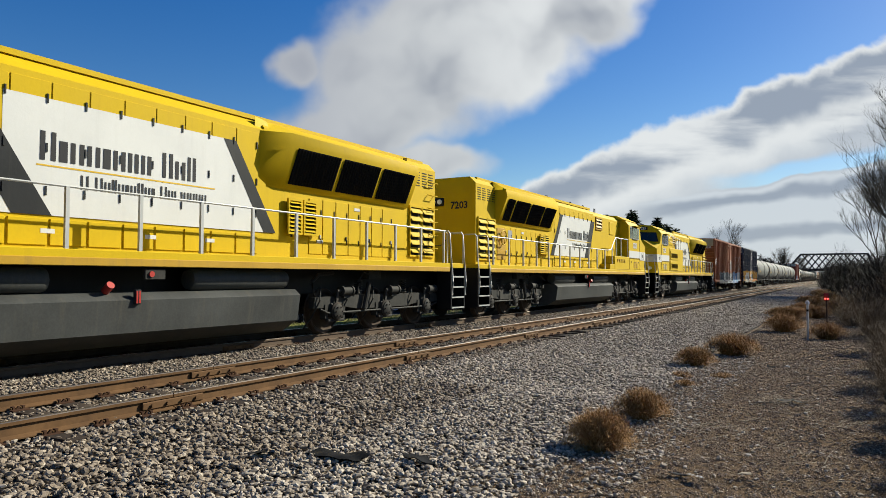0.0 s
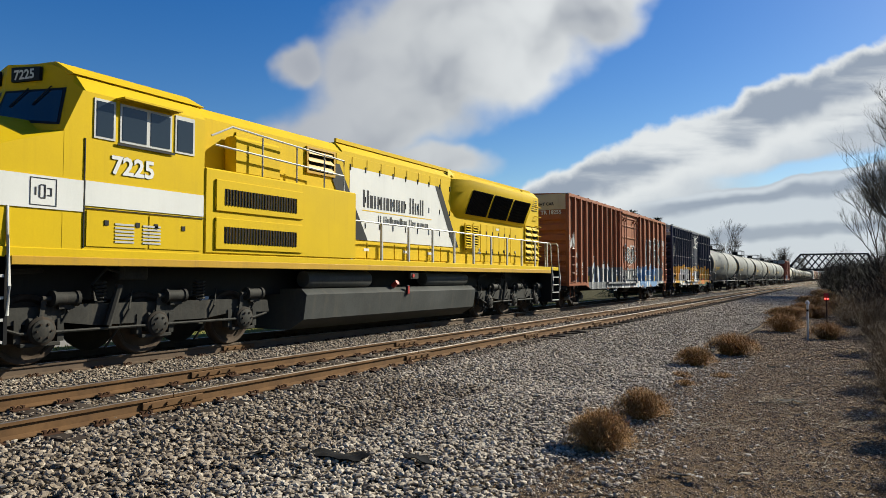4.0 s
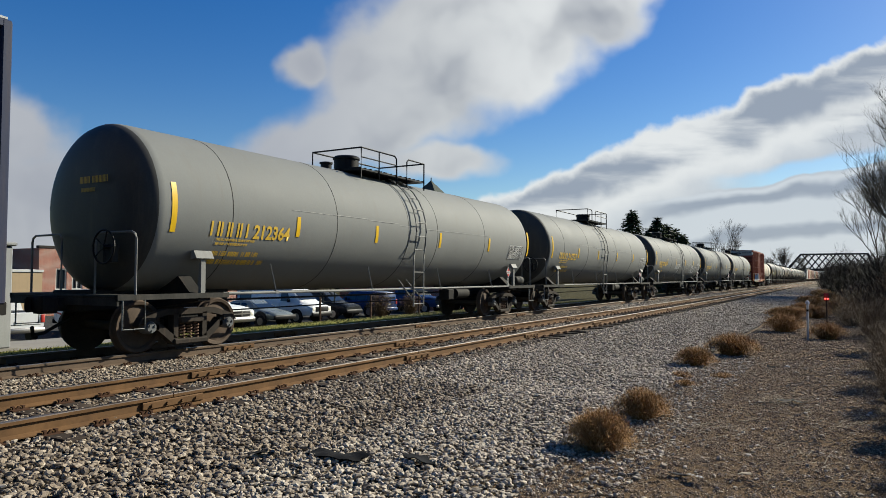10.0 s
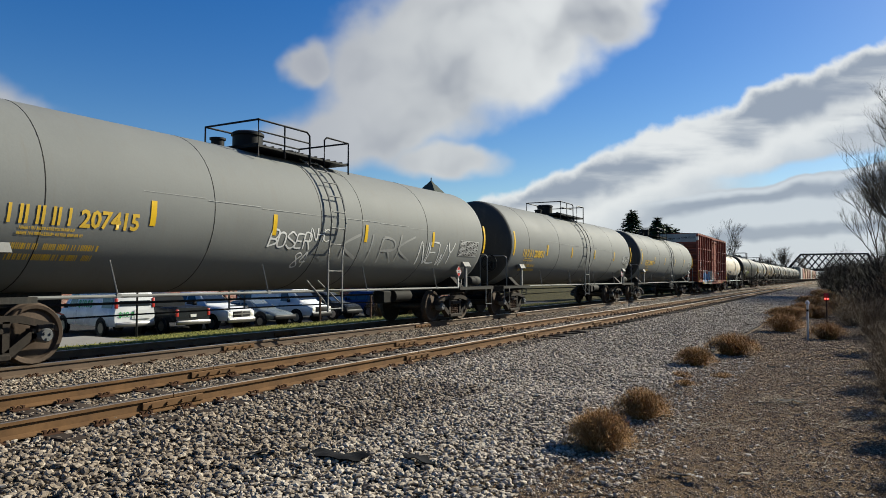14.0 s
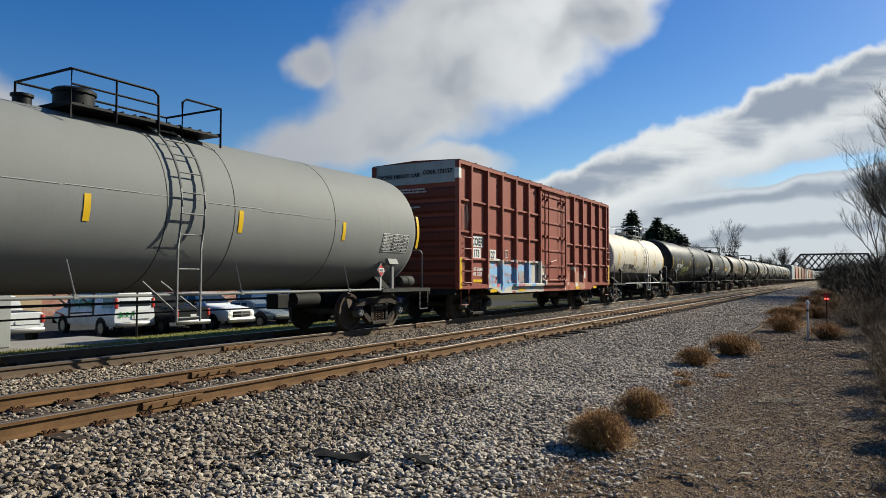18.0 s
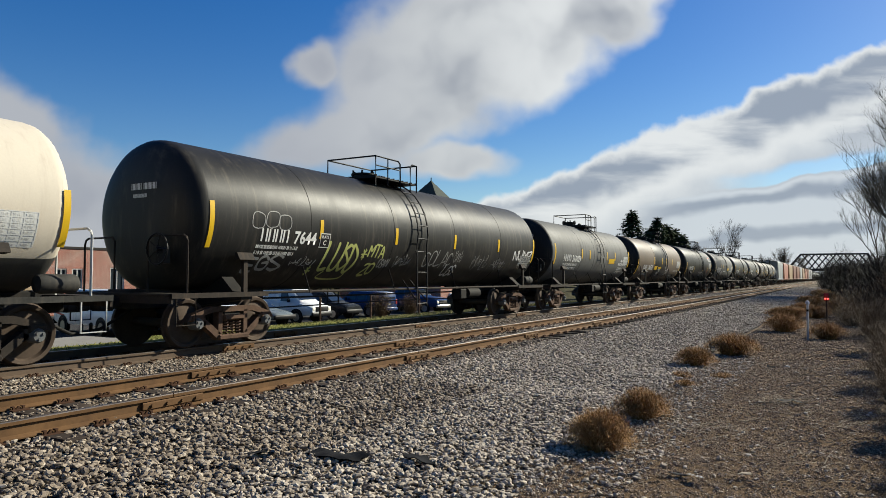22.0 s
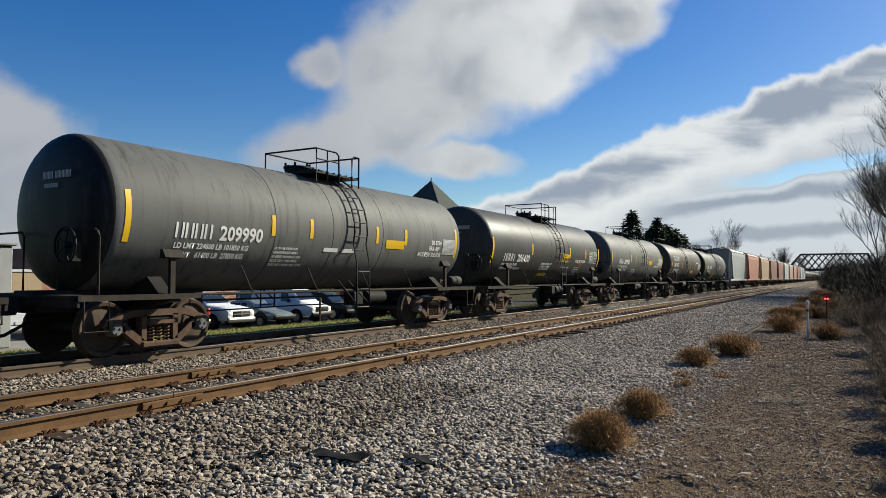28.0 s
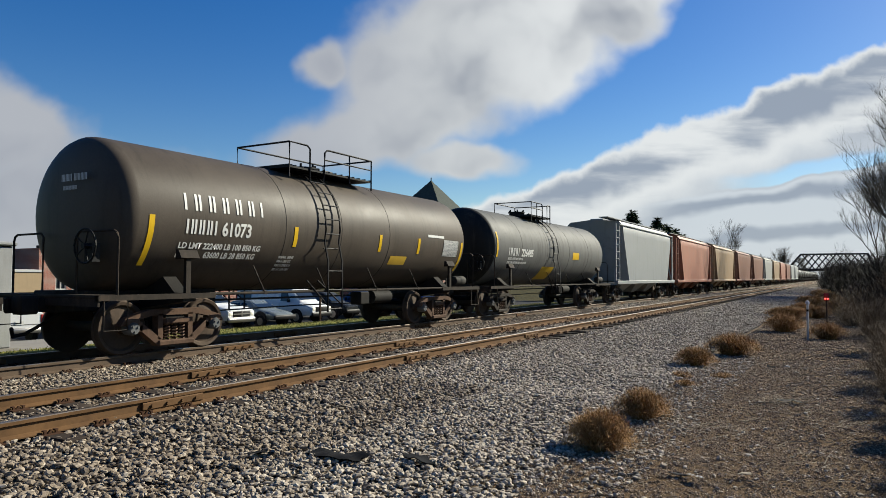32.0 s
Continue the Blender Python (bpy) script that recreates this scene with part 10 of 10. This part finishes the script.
# body stations: y, underside, beltline, top, half width at the belt, half width at the top
BODIES = {
    "pickup": ("-2.9 .62 1.20 1.25 .95 .92/-2.84 .58 1.22 1.28 .97 .93/-1.02 .5 1.24 1.29 .98 .93/-.98 .5 1.25 1.78 .98 .78/-.75 .5 1.26 1.92 .99 .74/.45 .5 1.25 1.93 .99 .74/.62 .5 1.25 1.90 .99 .75/1.35 .5 1.21 1.30 .99 .88/2.2 .5 1.14 1.22 .98 .85/2.78 .52 1.04 1.13 .96 .80/2.9 .58 .98 1.02 .92 .76", (-1.85, 1.85), ((-.72, -.12), (-.02, .78)), (7, 6), (3, 4)),
    "van": ("-2.85 .5 1.2 1.95 .97 .84/-2.78 .48 1.2 2.06 .99 .82/-2.4 .45 1.2 2.12 1.0 .80/.9 .45 1.2 2.12 1.0 .79/1.2 .45 1.2 2.06 1.0 .79/1.95 .45 1.17 1.30 1.0 .86/2.55 .48 1.04 1.12 .98 .82/2.78 .52 .94 1.0 .95 .8/2.85 .56 .85 .9 .92 .78", (-1.75, 1.75), ((.55, 1.3), (-2.6, -1.7)), (5, 4), (0, 1)),
    "suv": ("-2.4 .5 1.08 1.55 .9 .76/-2.3 .48 1.08 1.68 .93 .74/-1.6 .45 1.08 1.76 .95 .72/.3 .45 1.07 1.74 .95 .72/.5 .45 1.07 1.69 .95 .73/1.2 .45 1.04 1.12 .95 .82/1.9 .46 .97 1.04 .93 .8/2.3 .5 .88 .94 .9 .76/2.4 .55 .8 .84 .86 .72", (-1.4, 1.4), ((-1.9, -1.15), (-1.05, -.3), (-.2, .6)), (5, 4), (0, 1)),
    "car": ("-2.3 .45 .85 .9 .84 .76/-2.2 .42 .92 .98 .87 .78/-1.65 .4 .93 1.02 .89 .78/-.95 .4 .93 1.40 .9 .64/-.3 .4 .92 1.46 .9 .63/.3 .4 .91 1.42 .9 .64/1.1 .4 .89 .98 .9 .78/1.75 .42 .8 .86 .88 .76/2.2 .45 .7 .76 .85 .72/2.3 .5 .62 .66 .8 .68", (-1.35, 1.35), ((-.95, -.28), (-.18, .5)), (6, 5), (2, 3))}


def vehicle(name, label, x, y, heading, style, paint_mat, z=-1.4, category="vehicle"):
    ob = thing(name, label, category, "parked vehicles", at=pose(x, y, z, 0, 0, heading))
    text, wb, sides, front, rear = BODIES[style]
    st = [[float(q) for q in row.split()] for row in text.split("/")]
    rings = []
    for yy, z0, zb, zt, hb, ht in st:
        half = [(hb * 0.9, z0), (hb * 0.985, z0 + 0.12), (hb, (z0 + zb) / 2 + 0.05), (hb * 0.985, zb - 0.03), (hb * 0.96, zb), (ht + 0.02, zt - 0.09), (ht - 0.05, zt - 0.02), (ht - 0.2, zt)]
        rings.append([(a, yy, b) for a, b in half] + [(-a, yy, b) for a, b in half[::-1]])
    body = Geo().loft(rings[::-1])
    part("body", body, paint_mat, ob)

    def at(yy):
        for p, q in zip(st, st[1:]):
            if yy <= q[0]:
                k = (yy - p[0]) / (q[0] - p[0])
                return [a + (b - a) * k for a, b in zip(p, q)]
        return st[-1]

    for s in (1, -1):
        for a, b in sides:
            pts = []
            for yy, k in ((a, 0.12), (b, 0.12), (b, 0.84), (a, 0.84)):
                _, _, zb, zt, hb, ht = at(yy if k < 0.5 else min(yy, sides[-1][1] - 0.42) if b == max(q[1] for q in sides) and yy == b else yy)
                pts.append((s * (hb * 0.96 + (ht + 0.02 - hb * 0.96) * k + 0.012), yy if k < 0.5 or yy != b or b != max(q[1] for q in sides) else yy - 0.34, zb + (zt - 0.09 - zb) * k))
            part("side_window", Geo().add(pts, [(0, 1, 2, 3)[::s]]), GLASS, ob)
        part("door_seam", Geo().box(s * at(0)[4] - 0.004, s * at(0)[4] + 0.004, sides[0][0] - 0.06, sides[0][0] - 0.045, 0.55, at(0)[2] - 0.05), BLACK, ob)
    for (lo, hi), s, nm in ((front, 1, "windshield"), (rear, -1, "rear_window")):
        p, q = st[lo], st[hi]
        k0, k1 = (0.12, 0.9) if s > 0 else (0.1, 0.95)
        zl = p[3] if s > 0 or style == "car" else p[2] + 0.12
        pts = []
        for k in (k0, k1):
            yy, zz, hh = p[0] + (q[0] - p[0]) * k, zl + (q[3] - 0.05 - zl) * k, p[5] + (q[5] - p[5]) * k - 0.08
            pts += [(-hh, yy + s * 0.03, zz + 0.015), (hh, yy + s * 0.03, zz + 0.015)]
        part(nm, Geo().add(pts, [(0, 1, 3, 2)[::s]]), GLASS, ob)
    w = max(r[4] for r in st)
    for yy in wb:
        for s in (1, -1):
            part("wheel_arch", Geo().turned([(0.0, s * 0.0), (0.46, 0.0), (0.46, s * 0.014), (0.0, s * 0.014)][::s], 18, "x", at=(s * (w - 0.002), yy, 0.42)), BLACK, ob)
            wheel(ob, s * (w - 0.06), yy, 0.38 if style != "car" else 0.33)
    f, bk = st[-1][0], st[0][0]
    big = style in ("pickup", "van")
    part("front_bumper", Geo().box(-w + 0.03, w - 0.03, f - 0.08, f + 0.1, 0.42, 0.66, c=0.05), SHINY if style == "pickup" else BLACK, ob)
    part("rear_bumper", Geo().box(-w + 0.05, w - 0.05, bk - 0.12, bk + 0.05, 0.45, 0.66, c=0.04), SHINY if big else paint_mat, ob)
    gz0, gz1 = (0.70, 0.98) if big else (0.52, 0.66)
    gr = part("grille", Geo().box(-w + 0.4, w - 0.4, f - 0.03, f + 0.025, gz0, gz1, c=0.01), BLACK, ob)
    if style == "pickup":
        part("grille_bar", Geo().box(-w + 0.4, w - 0.4, f + 0.02, f + 0.045, gz0 + 0.11, gz0 + 0.17), SHINY, gr)
        part("grille_bar", Geo().box(-0.03, 0.03, f + 0.02, f + 0.045, gz0, gz1), SHINY, gr)
        part("bed_floor", Geo().box(-0.82, 0.82, -2.8, -1.05, 1.285, 1.30), BLACK, ob)
        part("tailgate_seam", Geo().box(-0.8, 0.8, bk - 0.012, bk + 0.01, 0.78, 0.80), BLACK, ob)
    part("licence_plate", Geo().box(-0.16, 0.16, bk - 0.03, bk - 0.008, 0.8, 0.94), LETTER_W, ob)
    for s in (1, -1):
        part("headlamp", Geo().box(s * (w - 0.24) - 0.15, s * (w - 0.24) + 0.15, f - 0.06, f + 0.015, gz0 + 0.04, gz1 - 0.01, c=0.03), LENS, ob)
        part("tail_lamp", Geo().box(s * (w - 0.11) - 0.08, s * (w - 0.11) + 0.08, bk - 0.02, bk + 0.04, 0.85 if style != "van" else 1.3, 1.18 if style != "van" else 1.75, c=0.01), REDP, ob)
        m0 = sides[-1][1] if style != "van" else sides[0][1]
        zb = at(m0)[2]
        part("wing_mirror", Geo().box(min(s * (w + 0.02), s * (w + 0.2)), max(s * (w + 0.02), s * (w + 0.2)), m0 - 0.1, m0 + 0.02, zb + 0.04, zb + 0.24, c=0.02), BLACK, ob)
    return ob


VWHITE = paint("white car paint", (0.52, 0.526, 0.534), 0.25, var=0.03, dirt=0.08)
VDARK = paint("dark grey car paint", (0.0184, 0.0207, 0.023), 0.25, var=0.05, dirt=0.1)
VSILVER = paint("silver-green car paint", (0.173, 0.196, 0.196), 0.25, 0.4, var=0.05, dirt=0.1)
VBLUE = paint("blue car paint", (0.0173, 0.0403, 0.115), 0.25, var=0.05, dirt=0.1)
v1 = vehicle("pickup_truck", "white pickup truck parked tail to the tracks", -31.4, 16.1, 84, "pickup", VWHITE)
v2 = vehicle("cargo_van", "white cargo van with green price lettering", -30.9, 21.0, 84, "van", VWHITE)
part("price_board", Geo().box(-0.05, 0.75, -2.895, -2.87, 0.8, 1.2), VWHITE, v2)
for v in writing(v2, "$19.95", 0, 0, 0.24, GREENP, 0).data.vertices:
    v.co = (v.co.y - 0.8, -2.875, v.co.z + 0.9)
for v in writing(v2, "$19.95", 0, 0, 0.34, GREENP, 0).data.vertices:
    v.co = (-0.965 + v.co.z * 0.19, -v.co.y + 0.4, v.co.z + 1.3)
part("stripe", Geo().add([(-1.004, 1.6, 0.8), (-1.004, 2.5, 0.95), (-1.004, 2.5, 1.02), (-1.004, 1.6, 0.9)], [(3, 2, 1, 0)]), REDP, v2)
v3 = vehicle("pickup_truck", "white crew pickup truck with chrome grille", -29.5, 25.7, -88, "pickup", VWHITE)
v4 = vehicle("sedan", "silver-green sedan parked nose to the tracks", -28.7, 28.7, -88, "car", VSILVER)
v5 = vehicle("cargo_van", "white van with red and blue flame stripes", -29.5, 32.0, -86, "van", VWHITE)
for k, mt in enumerate((REDP, BLUEP, REDP)):
    part("flame_stripe", Geo().add([(-1.006, 0.2, 0.85 + 0.1 * k), (-1.006, 2.2, 0.7 + 0.14 * k), (-1.006, 2.2, 0.76 + 0.14 * k), (-1.006, 0.9, 0.95 + 0.1 * k)], [(3, 2, 1, 0)]), mt, v5)
v6 = vehicle("sport_utility", "dark sport utility vehicle", -29.6, 35.9, -86, "suv", VDARK)
v7 = vehicle("sport_utility", "dark blue sport utility vehicle", -29.4, 39.9, 86, "suv", VBLUE)
v8 = vehicle("pickup_truck", "blue pickup truck parked in the lot", -29.0, 45.8, -92, "pickup", VBLUE)
v9 = vehicle("sedan", "white sedan at the end of the lot", -28.6, 51.3, -92, "car", VWHITE)
v10 = vehicle("sedan", "silver sedan parked in the lot", -35.8, 37.2, 86, "car", VSILVER)
v11 = vehicle("pickup_truck", "dark flatbed pickup truck", -29.9, 23.3, 86, "pickup", VDARK)


# ---- motion
def train_run(t):
    """Metres that the train has run past its place at 16 s; it gains a little speed."""
    u = (t - 16) / 16
    return 16 * (9.98476 * u + 0.406093 * u * u / 2 + 0.101487 * u ** 3 / 3)


def motions():
    for ob, a, b, dist in ((HEAP, 0.0, 0.50, CLOUD_D), (BANK, 0.0, 0.22, CLOUD_D + 60)):
        walk(ob, [(0.0, sheet_pose(a, dist)), (16.0, sheet_pose((a + b) / 2, dist)), (32.0, sheet_pose(b, dist))])
    # wheels of one size roll alike: each kind is keyed once and the others follow the same keys
    turned_back = {car.name: turn for car, _, turn in TRAIN}
    kinds = {}
    for w, radius, far in WHEELS:
        car = w.parent.parent
        if far or car.name not in turned_back:
            continue
        w.matrix_parent_inverse = w.matrix_basis.copy()
        w.matrix_basis = Matrix.Identity(4)
        way = 1 if turned_back[car.name] == 0 else -1
        first = kinds.get((radius, way))
        if first is None:
            kinds[(radius, way)] = w
            walk(w, [(k / 15, Matrix.Rotation(way * train_run(k / 15) / radius, 4, "X")) for k in range(0, 481)])
        else:
            w.rotation_mode = "QUATERNION"
            w.animation_data_create()
            w.animation_data.action = first.animation_data.action
            w.animation_data.action_slot = first.animation_data.action_slot
    for car, mid, turn in TRAIN:
        walk(car, [(float(t), pose(TRAIN_X, mid - train_run(t), 0, 0, 0, turn)) for t in range(0, 33)])


motions()
